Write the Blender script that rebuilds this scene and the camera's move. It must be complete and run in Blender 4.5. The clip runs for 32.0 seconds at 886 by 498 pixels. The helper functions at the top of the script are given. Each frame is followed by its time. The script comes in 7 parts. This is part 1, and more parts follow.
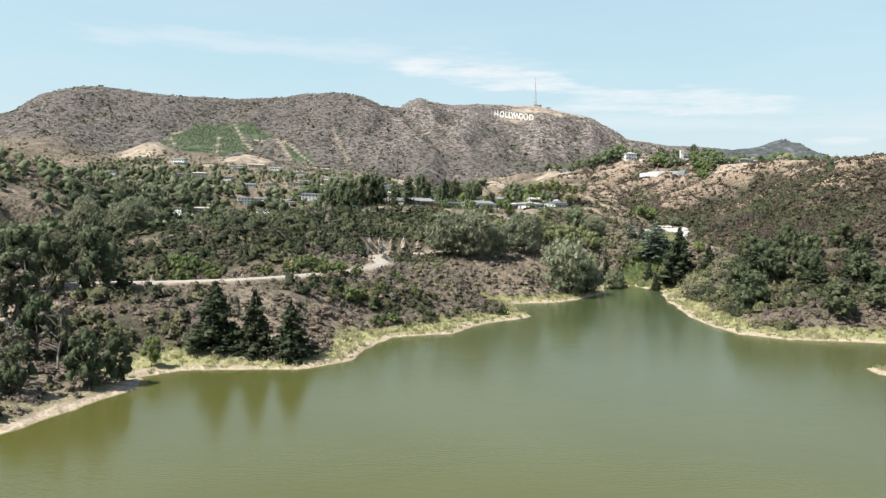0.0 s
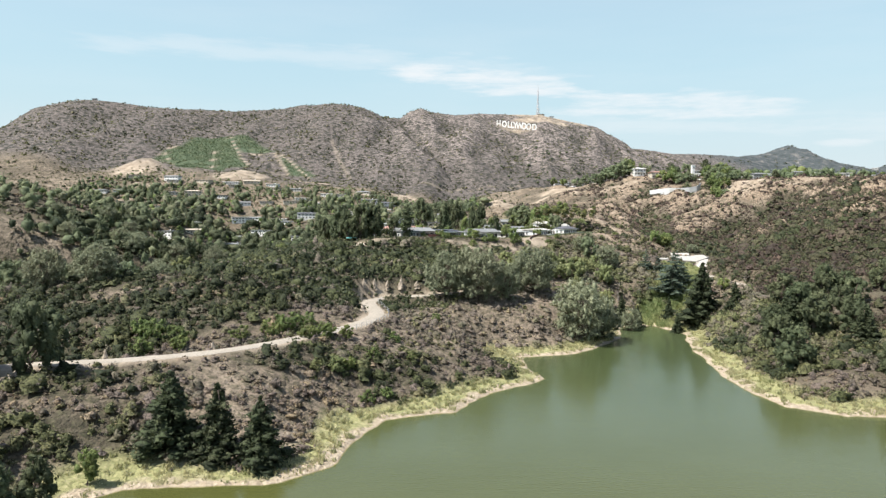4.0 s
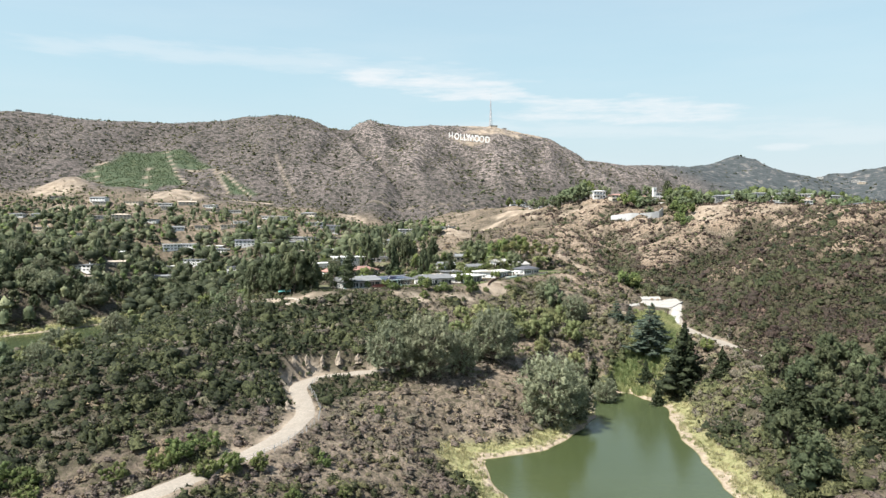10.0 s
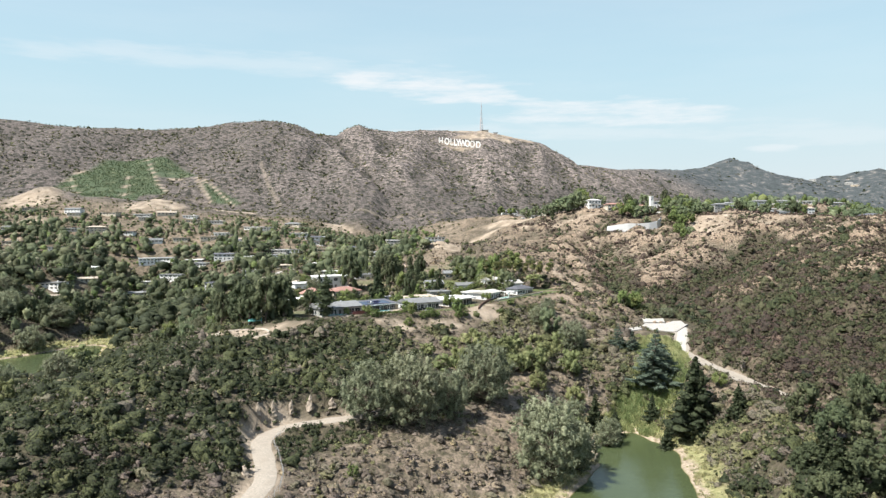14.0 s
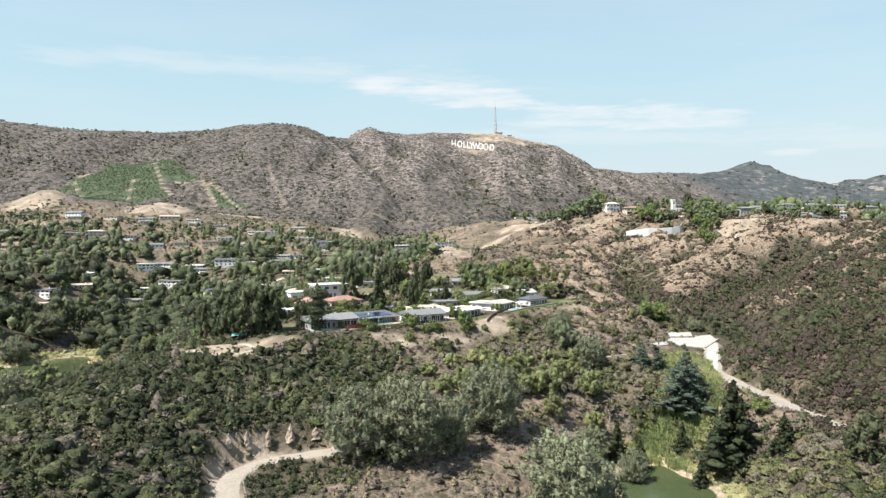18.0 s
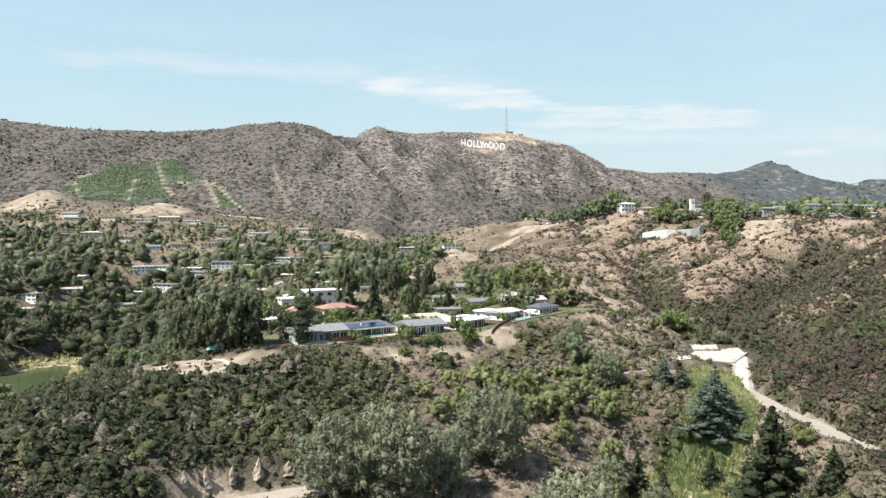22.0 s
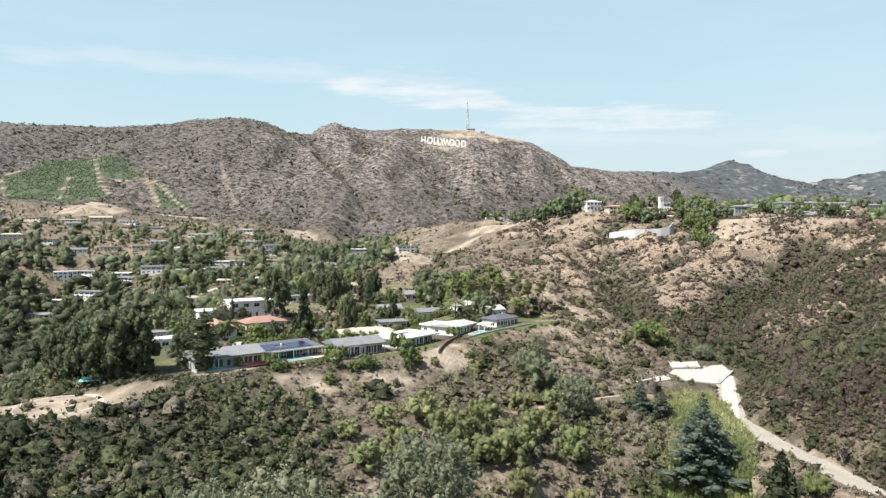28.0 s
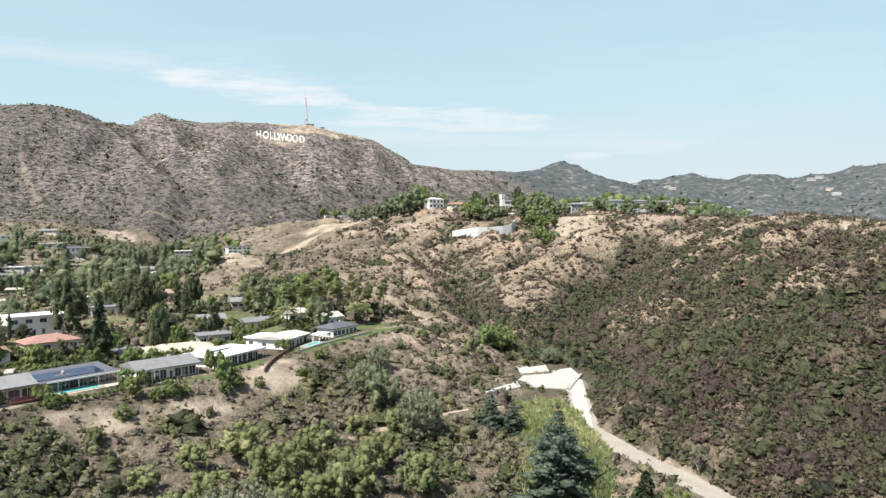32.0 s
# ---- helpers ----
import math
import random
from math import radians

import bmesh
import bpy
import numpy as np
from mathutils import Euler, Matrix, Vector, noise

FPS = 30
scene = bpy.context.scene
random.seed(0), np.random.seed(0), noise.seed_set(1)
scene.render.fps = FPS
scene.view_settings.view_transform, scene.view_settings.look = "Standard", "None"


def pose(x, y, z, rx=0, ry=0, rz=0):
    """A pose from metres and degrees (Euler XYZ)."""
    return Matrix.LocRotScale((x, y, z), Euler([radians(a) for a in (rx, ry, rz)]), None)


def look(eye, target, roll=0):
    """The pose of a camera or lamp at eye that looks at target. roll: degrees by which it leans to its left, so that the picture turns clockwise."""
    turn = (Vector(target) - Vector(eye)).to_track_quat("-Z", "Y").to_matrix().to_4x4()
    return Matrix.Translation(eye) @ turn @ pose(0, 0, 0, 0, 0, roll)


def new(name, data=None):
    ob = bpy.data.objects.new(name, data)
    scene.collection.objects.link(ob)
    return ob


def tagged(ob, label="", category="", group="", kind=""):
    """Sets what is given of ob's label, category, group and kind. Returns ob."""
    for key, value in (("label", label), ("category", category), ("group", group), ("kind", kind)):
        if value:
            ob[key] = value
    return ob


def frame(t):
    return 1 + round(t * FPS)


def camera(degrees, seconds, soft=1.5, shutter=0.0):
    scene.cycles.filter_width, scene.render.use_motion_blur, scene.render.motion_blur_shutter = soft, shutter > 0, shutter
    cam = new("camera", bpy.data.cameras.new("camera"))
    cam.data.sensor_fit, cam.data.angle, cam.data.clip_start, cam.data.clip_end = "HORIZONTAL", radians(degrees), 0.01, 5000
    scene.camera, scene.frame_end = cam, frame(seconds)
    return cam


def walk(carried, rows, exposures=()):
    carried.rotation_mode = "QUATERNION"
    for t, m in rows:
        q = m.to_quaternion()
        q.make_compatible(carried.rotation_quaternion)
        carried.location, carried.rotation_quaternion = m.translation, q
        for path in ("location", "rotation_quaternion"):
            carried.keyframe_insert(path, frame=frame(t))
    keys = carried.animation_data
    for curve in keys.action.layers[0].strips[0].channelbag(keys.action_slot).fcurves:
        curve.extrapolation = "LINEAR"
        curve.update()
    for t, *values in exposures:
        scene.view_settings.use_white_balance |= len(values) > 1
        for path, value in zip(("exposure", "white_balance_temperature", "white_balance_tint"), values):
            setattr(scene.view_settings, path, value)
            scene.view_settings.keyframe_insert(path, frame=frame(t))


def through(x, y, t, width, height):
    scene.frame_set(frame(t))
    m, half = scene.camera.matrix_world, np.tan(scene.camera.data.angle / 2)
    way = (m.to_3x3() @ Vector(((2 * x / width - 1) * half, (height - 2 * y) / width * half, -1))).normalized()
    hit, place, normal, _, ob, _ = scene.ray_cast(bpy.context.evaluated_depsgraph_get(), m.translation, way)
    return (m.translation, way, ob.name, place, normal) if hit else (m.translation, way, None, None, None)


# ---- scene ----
# The drone's way: seconds, metres, then yaw, pitch and roll in degrees.
PATH = (
    (0, -0.0, 0.0, 40.0, -0.00, -3.08, -1.03),
    (0.5, 0.1, 3.9, 41.8, 0.16, -3.04, -0.93),
    (1, 0.1, 8.0, 43.6, 0.26, -2.96, -0.86),
    (1.5, 0.1, 12.1, 45.4, 0.38, -2.88, -0.73),
    (2, 0.0, 16.1, 47.3, 0.41, -2.84, -0.70),
    (2.5, 0.1, 20.1, 49.1, 0.41, -2.78, -0.66),
    (3, 0.2, 24.0, 51.0, 0.37, -2.73, -0.63),
    (3.5, 0.3, 28.0, 53.1, 0.30, -2.70, -0.61),
    (5.5, 0.8, 44.1, 60.8, -0.51, -2.54, -0.36),
    (6, 0.8, 48.1, 62.6, -0.84, -2.51, -0.34),
    (6.5, 0.9, 52.1, 64.5, -1.07, -2.48, -0.30),
    (7, 1.1, 56.4, 66.5, -1.30, -2.44, -0.27),
    (7.5, 1.2, 60.4, 68.3, -1.54, -2.43, -0.26),
    (8, 1.5, 64.7, 70.2, -1.84, -2.39, -0.19),
    (8.5, 1.9, 69.0, 72.1, -2.15, -2.37, -0.17),
    (9, 2.4, 73.0, 73.8, -2.49, -2.36, -0.26),
    (9.5, 3.0, 77.4, 75.7, -3.02, -2.31, -0.20),
    (10, 3.5, 81.8, 77.5, -3.61, -2.28, -0.15),
    (10.5, 4.1, 86.0, 79.4, -4.19, -2.26, -0.13),
    (11, 4.7, 90.0, 81.3, -4.82, -2.24, -0.07),
    (11.5, 5.2, 94.0, 83.1, -5.18, -2.22, 0.02),
    (12, 5.8, 97.8, 84.4, -4.98, -2.22, 0.11),
    (12.5, 6.4, 101.3, 85.2, -4.77, -2.21, 0.17),
    (13, 7.1, 105.0, 85.6, -4.60, -2.16, 0.19),
    (13.5, 7.7, 108.7, 85.7, -4.44, -2.11, 0.20),
    (14, 8.4, 112.4, 85.9, -4.27, -2.06, 0.22),
    (14.5, 9.1, 116.2, 86.0, -4.11, -1.99, 0.23),
    (16.5, 12.5, 132.2, 85.9, -3.49, -1.82, 0.17),
    (17, 13.4, 136.3, 85.9, -3.34, -1.76, 0.18),
    (17.5, 14.3, 140.3, 85.8, -3.19, -1.72, 0.18),
    (18, 15.3, 144.3, 85.8, -3.06, -1.69, 0.17),
    (18.5, 16.2, 148.3, 85.8, -2.91, -1.66, 0.17),
    (19, 17.1, 152.2, 85.8, -2.78, -1.64, 0.17),
    (19.5, 18.0, 156.1, 85.9, -2.65, -1.64, 0.16),
    (20, 18.8, 159.9, 85.9, -2.53, -1.64, 0.17),
    (20.5, 19.6, 163.6, 86.0, -2.40, -1.63, 0.13),
    (21, 20.4, 167.1, 86.1, -2.30, -1.62, 0.11),
    (21.5, 21.2, 170.7, 86.2, -2.20, -1.61, 0.10),
    (22, 22.0, 174.4, 86.3, -2.09, -1.62, 0.15),
    (22.5, 23.0, 178.3, 86.4, -2.34, -1.62, 0.16),
    (23, 24.3, 182.3, 86.5, -3.82, -1.64, 0.21),
    (23.5, 25.0, 186.5, 86.4, -5.65, -1.65, 0.31),
    (24, 25.8, 190.5, 86.4, -5.57, -1.65, 0.31),
    (24.5, 26.7, 194.4, 86.5, -5.47, -1.65, 0.30),
    (25, 27.7, 198.2, 86.6, -5.37, -1.65, 0.33),
    (25.5, 28.8, 201.9, 86.7, -5.29, -1.63, 0.38),
    (27.5, 32.6, 217.3, 86.6, -5.01, -1.63, 0.28),
    (28, 33.7, 221.2, 86.5, -4.93, -1.63, 0.33),
    (28.5, 34.7, 225.0, 86.5, -4.87, -1.63, 0.36),
    (29, 35.7, 228.9, 86.7, -4.81, -1.63, 0.38),
    (29.5, 36.8, 232.6, 86.9, -4.75, -1.62, 0.47),
    (30, 38.0, 236.1, 87.0, -4.70, -1.62, 0.49),
    (30.5, 39.2, 239.5, 87.0, -6.47, -1.66, 0.48),
    (31, 40.1, 242.8, 86.8, -9.96, -1.73, 0.57),
    (31.5, 40.7, 246.0, 86.5, -13.82, -1.81, 0.49),
    (32, 41.1, 249.3, 86.4, -17.60, -1.85, 0.65),
)
cam = camera(64.11, 32.0, soft=1.36)
walk(cam, [(t, pose(x, y, z, 90 + p, r, w)) for t, x, y, z, w, p, r in PATH])

# ---- daylight ----
SUN_FROM = Vector((-0.50, -0.22, 0.84)).normalized()
world = bpy.data.worlds.new("sky")
scene.world = world
world.use_nodes = True
wn, wl = world.node_tree.nodes, world.node_tree.links
wn.clear()
w_out = wn.new("ShaderNodeOutputWorld")
w_bg = wn.new("ShaderNodeBackground")
w_sky = wn.new("ShaderNodeTexSky")
w_sky.sky_type = "NISHITA"
w_sky.sun_disc = False
w_sky.sun_elevation = math.asin(SUN_FROM.z)
w_sky.sun_rotation = math.atan2(SUN_FROM.x, SUN_FROM.y)
w_sky.air_density, w_sky.dust_density, w_sky.ozone_density = 1.0, 1.2, 2.0
w_co = wn.new("ShaderNodeTexCoord")
w_sep = wn.new("ShaderNodeSeparateXYZ")
wl.new(w_co.outputs["Generated"], w_sep.inputs[0])
# thin high cloud: long streaks, stretched along the horizon
w_map = wn.new("ShaderNodeMapping")
w_map.inputs["Scale"].default_value = (2.2, 2.2, 15.0)
w_map.inputs["Location"].default_value = (0.35, 0.1, 0.55)
w_map.inputs["Rotation"].default_value = (0.0, radians(-4), 0.0)
w_noise = wn.new("ShaderNodeTexNoise")
w_noise.inputs["Scale"].default_value, w_noise.inputs["Detail"].default_value = 1.3, 7.0
w_noise.inputs["Roughness"].default_value = 0.55
wl.new(w_co.outputs["Generated"], w_map.inputs[0])
wl.new(w_map.outputs[0], w_noise.inputs["Vector"])
w_ramp = wn.new("ShaderNodeMapRange")
w_ramp.interpolation_type = "SMOOTHSTEP"
w_ramp.inputs["From Min"].default_value, w_ramp.inputs["From Max"].default_value = 0.36, 0.72
w_ramp.inputs["To Max"].default_value = 1.0
wl.new(w_noise.outputs["Fac"], w_ramp.inputs["Value"])
# pale summer haze, thicker towards the horizon, under the clouds
def sky_share(lo, hi, top):
    r = wn.new("ShaderNodeMapRange")
    r.interpolation_type = "SMOOTHSTEP"
    r.inputs["From Min"].default_value, r.inputs["From Max"].default_value, r.inputs["To Max"].default_value = lo, hi, top
    wl.new(w_sep.outputs["Z"], r.inputs["Value"])
    return r.outputs[0]


def sky_mix(share, under, colour):
    m = wn.new("ShaderNodeMix")
    m.data_type = "RGBA"
    wl.new(share, m.inputs["Factor"])
    wl.new(under, m.inputs[6])
    m.inputs[7].default_value = (*colour, 1)
    return m.outputs[2]


w_col = sky_mix(sky_share(0.85, 0.0, 0.95), w_sky.outputs[0], (3.02, 4.17, 4.56))
w_col = sky_mix(sky_share(0.20, 0.0, 0.85), w_col, (3.90, 4.32, 4.50))
# drifts of thin cloud over the range: bearing, height, half length, half depth, lean, strength
def sky_math(op, a, b=None, c=None):
    m = wn.new("ShaderNodeMath")
    m.operation = op
    for sock, v in zip(m.inputs, (a, b, c)):
        if isinstance(v, (int, float)):
            sock.default_value = v
        elif v is not None:
            wl.new(v, sock)
    return m.outputs[0]


ahead = sky_math("MAXIMUM", w_sep.outputs["Y"], 0.08)
bearing, height = sky_math("DIVIDE", w_sep.outputs["X"], ahead), sky_math("DIVIDE", w_sep.outputs["Z"], ahead)
w_fine = wn.new("ShaderNodeTexNoise")
w_fine.inputs["Scale"].default_value, w_fine.inputs["Detail"].default_value, w_fine.inputs["Roughness"].default_value = 4.5, 8.0, 0.6
wl.new(w_map.outputs[0], w_fine.inputs["Vector"])
ragged = sky_math("MULTIPLY_ADD", w_fine.outputs["Fac"], 5.0, -2.5)
w_cloud = sky_math("MULTIPLY", w_ramp.outputs[0], 0.10)
for c_at, c_up, c_long, c_deep, c_lean, c_much in ((0.05, 0.190, 0.16, 0.017, -0.11, 0.90), (0.33, 0.157, 0.17, 0.021, 0.02, 0.80), (-0.18, 0.222, 0.34, 0.018, -0.06, 0.32),
                                                   (0.555, 0.108, 0.045, 0.007, 0.0, 0.50), (0.60, 0.135, 0.26, 0.022, 0.0, 0.30), (0.22, 0.130, 0.22, 0.014, 0.0, 0.35), (-0.44, 0.236, 0.08, 0.010, -0.08, 0.30)):
    du = sky_math("MULTIPLY_ADD", bearing, 1.0, -c_at)
    dv = sky_math("SUBTRACT", sky_math("MULTIPLY_ADD", height, 1.0, -c_up), sky_math("MULTIPLY", du, c_lean))
    du, dv = sky_math("DIVIDE", du, c_long), sky_math("DIVIDE", dv, c_deep)
    far_off = sky_math("ADD", sky_math("ADD", sky_math("MULTIPLY", du, du), sky_math("MULTIPLY", dv, dv)), ragged)
    drift = wn.new("ShaderNodeMapRange")
    drift.interpolation_type = "SMOOTHSTEP"
    drift.inputs["From Min"].default_value, drift.inputs["From Max"].default_value, drift.inputs["To Max"].default_value = 1.5, -0.4, c_much
    wl.new(far_off, drift.inputs["Value"])
    w_cloud = sky_math("MAXIMUM", w_cloud, drift.outputs[0])
w_col = sky_mix(w_cloud, w_col, (4.75, 4.95, 5.1))
wl.new(w_col, w_bg.inputs["Color"])
w_bg.inputs["Strength"].default_value = 0.10
wl.new(w_bg.outputs[0], w_out.inputs[0])
sun = new("sun", bpy.data.lights.new("sun", "SUN"))
sun.data.energy, sun.data.angle, sun.data.color = 5.0, radians(0.53), (1.0, 0.965, 0.91)
sun.matrix_world = look(SUN_FROM * 900, (0, 0, 0))
scene.view_settings.exposure = 0.94

# ---- materials ----
def nodes_of(name):
    m = bpy.data.materials.new(name)
    m.use_nodes = True
    t = m.node_tree
    return m, t.nodes, t.links, t.nodes["Principled BSDF"]


def coords(n, l, scale, space="Object"):
    c = n.new("ShaderNodeTexCoord")
    k = n.new("ShaderNodeMapping")
    k.inputs["Scale"].default_value = scale if hasattr(scale, "__len__") else (scale,) * 3
    l.new(c.outputs[space], k.inputs[0])
    return k.outputs[0]


def noise_node(n, l, vec, scale, detail=4.0, rough=0.55):
    t = n.new("ShaderNodeTexNoise")
    t.inputs["Scale"].default_value, t.inputs["Detail"].default_value, t.inputs["Roughness"].default_value = scale, detail, rough
    l.new(vec, t.inputs["Vector"])
    return t.outputs["Fac"]


def ramp_node(n, l, fac, stops):
    r = n.new("ShaderNodeValToRGB")
    e = r.color_ramp.elements
    while len(e) < len(stops):
        e.new(0.5)
    for k, (at, c) in zip(e, stops):
        k.position, k.color = at, (*c, 1)
    if fac is not None:
        l.new(fac, r.inputs[0])
    return r.outputs[0]


def mix_node(n, l, fac, a, b, kind="MIX"):
    m = n.new("ShaderNodeMix")
    m.data_type, m.blend_type = "RGBA", kind
    for sock, v in ((m.inputs["Factor"], fac), (m.inputs[6], a), (m.inputs[7], b)):
        if isinstance(v, (int, float)):
            sock.default_value = v
        elif isinstance(v, tuple):
            sock.default_value = (*v, 1)
        else:
            l.new(v, sock)
    return m.outputs[2]


def math_node(n, l, op, a, b=None, clamp=False):
    m = n.new("ShaderNodeMath")
    m.operation, m.use_clamp = op, clamp
    for sock, v in zip(m.inputs, (a, b)):
        if v is None:
            continue
        if isinstance(v, (int, float)):
            sock.default_value = v
        else:
            l.new(v, sock)
    return m.outputs[0]


def range_node(n, l, v, a, b, c=0.0, d=1.0):
    r = n.new("ShaderNodeMapRange")
    r.interpolation_type = "SMOOTHSTEP"
    for sock, q in zip(list(r.inputs)[1:5], (a, b, c, d)):
        sock.default_value = q
    l.new(v, r.inputs[0])
    return r.outputs[0]


def attr_node(n, name):
    a = n.new("ShaderNodeAttribute")
    a.attribute_name = name
    return a


def bump_node(n, l, b, height, strength, distance):
    k = n.new("ShaderNodeBump")
    k.inputs["Strength"].default_value, k.inputs["Distance"].default_value = strength, distance
    l.new(height, k.inputs["Height"])
    l.new(k.outputs[0], b.inputs["Normal"])


def surface(name, base, vary=0.25, scale=1.0, rough=0.8, metal=0.0, bump=0.0, stain=None, spec=0.4):
    """A weathered surface: grain and broad stains about a base colour; pieces differ a little by object."""
    m, n, l, b = nodes_of(name)
    vec = coords(n, l, 1.0)
    fine, wide = noise_node(n, l, vec, 4.0 * scale, 5), noise_node(n, l, vec, 0.5 * scale, 3)
    lo, hi = tuple(c * (1 - vary) for c in base), tuple(min(c * (1 + vary), 0.9) for c in base)
    col = mix_node(n, l, range_node(n, l, fine, 0.3, 0.7), lo, hi)
    col = mix_node(n, l, range_node(n, l, wide, 0.45, 0.75, 0, 0.6), col, stain or tuple(c * 0.7 for c in base))
    info = n.new("ShaderNodeObjectInfo")
    dim = range_node(n, l, info.outputs["Random"], 0, 1, 0.88, 1.1)
    hsv = n.new("ShaderNodeHueSaturation")
    l.new(col, hsv.inputs["Color"])
    l.new(dim, hsv.inputs["Value"])
    l.new(hsv.outputs[0], b.inputs["Base Color"])
    b.inputs["Roughness"].default_value, b.inputs["Metallic"].default_value = rough, metal
    b.inputs["Specular IOR Level"].default_value = spec
    if bump:
        bump_node(n, l, b, fine, 0.5, bump)
    return m


def foliage(name, stops, sway=0.18, shine=0.25, through=0.28, deep=0.75):
    """Leaves: colour by the plant's own tone, each spray and each plant a little different; deep: how dark the shade
    painted between sprays.
    """
    m, n, l, b = nodes_of(name)
    tone = attr_node(n, "tone").outputs["Fac"]
    geo = n.new("ShaderNodeNewGeometry")
    info = n.new("ShaderNodeObjectInfo")
    tone = math_node(n, l, "ADD", tone, math_node(n, l, "MULTIPLY", math_node(n, l, "SUBTRACT", geo.outputs["Random Per Island"], 0.5), sway), True)
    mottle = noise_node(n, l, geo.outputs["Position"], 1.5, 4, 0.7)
    tone = math_node(n, l, "ADD", tone, math_node(n, l, "MULTIPLY", math_node(n, l, "SUBTRACT", mottle, 0.5), 0.35), True)
    col = ramp_node(n, l, tone, stops)
    # shade in the gaps between sprays, painted in as near-black
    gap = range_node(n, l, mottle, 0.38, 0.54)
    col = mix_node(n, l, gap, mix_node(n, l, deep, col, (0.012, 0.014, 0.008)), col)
    bump_node(n, l, b, mottle, 0.9, 0.5)
    hsv = n.new("ShaderNodeHueSaturation")
    l.new(col, hsv.inputs["Color"])
    l.new(range_node(n, l, info.outputs["Random"], 0, 1, 0.86, 1.12), hsv.inputs["Value"])
    l.new(range_node(n, l, math_node(n, l, "FRACT", math_node(n, l, "MULTIPLY", info.outputs["Random"], 7.31)), 0, 1, 0.485, 0.51), hsv.inputs["Hue"])
    b.inputs["Roughness"].default_value, b.inputs["Specular IOR Level"].default_value = 0.7, shine
    l.new(hsv.outputs[0], b.inputs["Base Color"])
    tr = n.new("ShaderNodeBsdfTranslucent")
    l.new(hsv.outputs[0], tr.inputs["Color"])
    mix = n.new("ShaderNodeMixShader")
    mix.inputs[0].default_value = through
    l.new(b.outputs[0], mix.inputs[1])
    l.new(tr.outputs[0], mix.inputs[2])
    l.new(mix.outputs[0], n["Material Output"].inputs[0])
    return m


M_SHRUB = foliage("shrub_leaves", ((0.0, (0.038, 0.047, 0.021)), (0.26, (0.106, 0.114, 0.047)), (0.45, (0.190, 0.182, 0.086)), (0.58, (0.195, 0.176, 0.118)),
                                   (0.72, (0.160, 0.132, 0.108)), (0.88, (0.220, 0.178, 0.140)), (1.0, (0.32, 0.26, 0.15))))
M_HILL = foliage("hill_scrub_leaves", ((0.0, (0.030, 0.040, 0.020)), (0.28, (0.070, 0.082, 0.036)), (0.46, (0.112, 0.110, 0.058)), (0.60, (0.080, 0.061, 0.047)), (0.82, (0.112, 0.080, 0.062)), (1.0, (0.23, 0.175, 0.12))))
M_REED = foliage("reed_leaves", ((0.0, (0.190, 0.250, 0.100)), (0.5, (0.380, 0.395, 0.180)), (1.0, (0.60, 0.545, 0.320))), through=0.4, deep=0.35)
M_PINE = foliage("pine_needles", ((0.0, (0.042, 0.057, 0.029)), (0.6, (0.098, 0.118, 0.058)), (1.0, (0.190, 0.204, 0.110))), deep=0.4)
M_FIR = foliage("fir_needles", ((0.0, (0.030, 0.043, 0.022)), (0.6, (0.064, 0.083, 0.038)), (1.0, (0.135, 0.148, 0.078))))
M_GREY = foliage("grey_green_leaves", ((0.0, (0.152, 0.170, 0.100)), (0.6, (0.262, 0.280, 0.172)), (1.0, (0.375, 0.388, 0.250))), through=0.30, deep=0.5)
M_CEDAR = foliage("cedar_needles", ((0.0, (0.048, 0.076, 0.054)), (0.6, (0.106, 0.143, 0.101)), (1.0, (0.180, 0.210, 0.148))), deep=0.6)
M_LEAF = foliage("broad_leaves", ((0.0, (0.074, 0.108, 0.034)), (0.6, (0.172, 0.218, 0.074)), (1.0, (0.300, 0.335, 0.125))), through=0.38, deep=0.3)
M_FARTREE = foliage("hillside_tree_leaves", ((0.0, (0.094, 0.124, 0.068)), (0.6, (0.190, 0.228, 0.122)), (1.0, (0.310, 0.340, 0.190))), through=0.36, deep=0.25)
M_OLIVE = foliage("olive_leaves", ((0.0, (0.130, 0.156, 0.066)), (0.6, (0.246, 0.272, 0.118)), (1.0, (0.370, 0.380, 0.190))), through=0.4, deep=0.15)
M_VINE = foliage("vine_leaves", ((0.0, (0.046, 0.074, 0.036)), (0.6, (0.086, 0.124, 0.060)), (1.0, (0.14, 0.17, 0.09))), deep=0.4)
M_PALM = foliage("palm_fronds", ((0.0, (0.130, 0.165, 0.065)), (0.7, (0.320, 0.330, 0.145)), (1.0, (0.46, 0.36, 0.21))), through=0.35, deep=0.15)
M_BARK = surface("bark", (0.11, 0.085, 0.065), 0.4, 3.0, 0.95, bump=0.05)
M_DEADWOOD = surface("bleached_wood", (0.17, 0.15, 0.13), 0.3, 3.0, 0.9)
M_DIRT = surface("pale_road_dirt", (0.315, 0.278, 0.226), 0.18, 0.5, 0.95, bump=0.05, stain=(0.26, 0.222, 0.175))
M_TRACK = surface("grey_track_dirt", (0.245, 0.22, 0.182), 0.18, 0.5, 0.95, bump=0.05, stain=(0.19, 0.165, 0.13))
M_BANK = surface("eroded_bank_earth", (0.26, 0.20, 0.145), 0.25, 1.2, 0.95, bump=0.1)
M_SPIRE = surface("pale_eroded_earth", (0.30, 0.25, 0.195), 0.25, 1.2, 0.95, bump=0.1)
M_CONCRETE = surface("white_concrete", (0.34, 0.327, 0.295), 0.28, 0.7, 0.85, stain=(0.30, 0.265, 0.215))
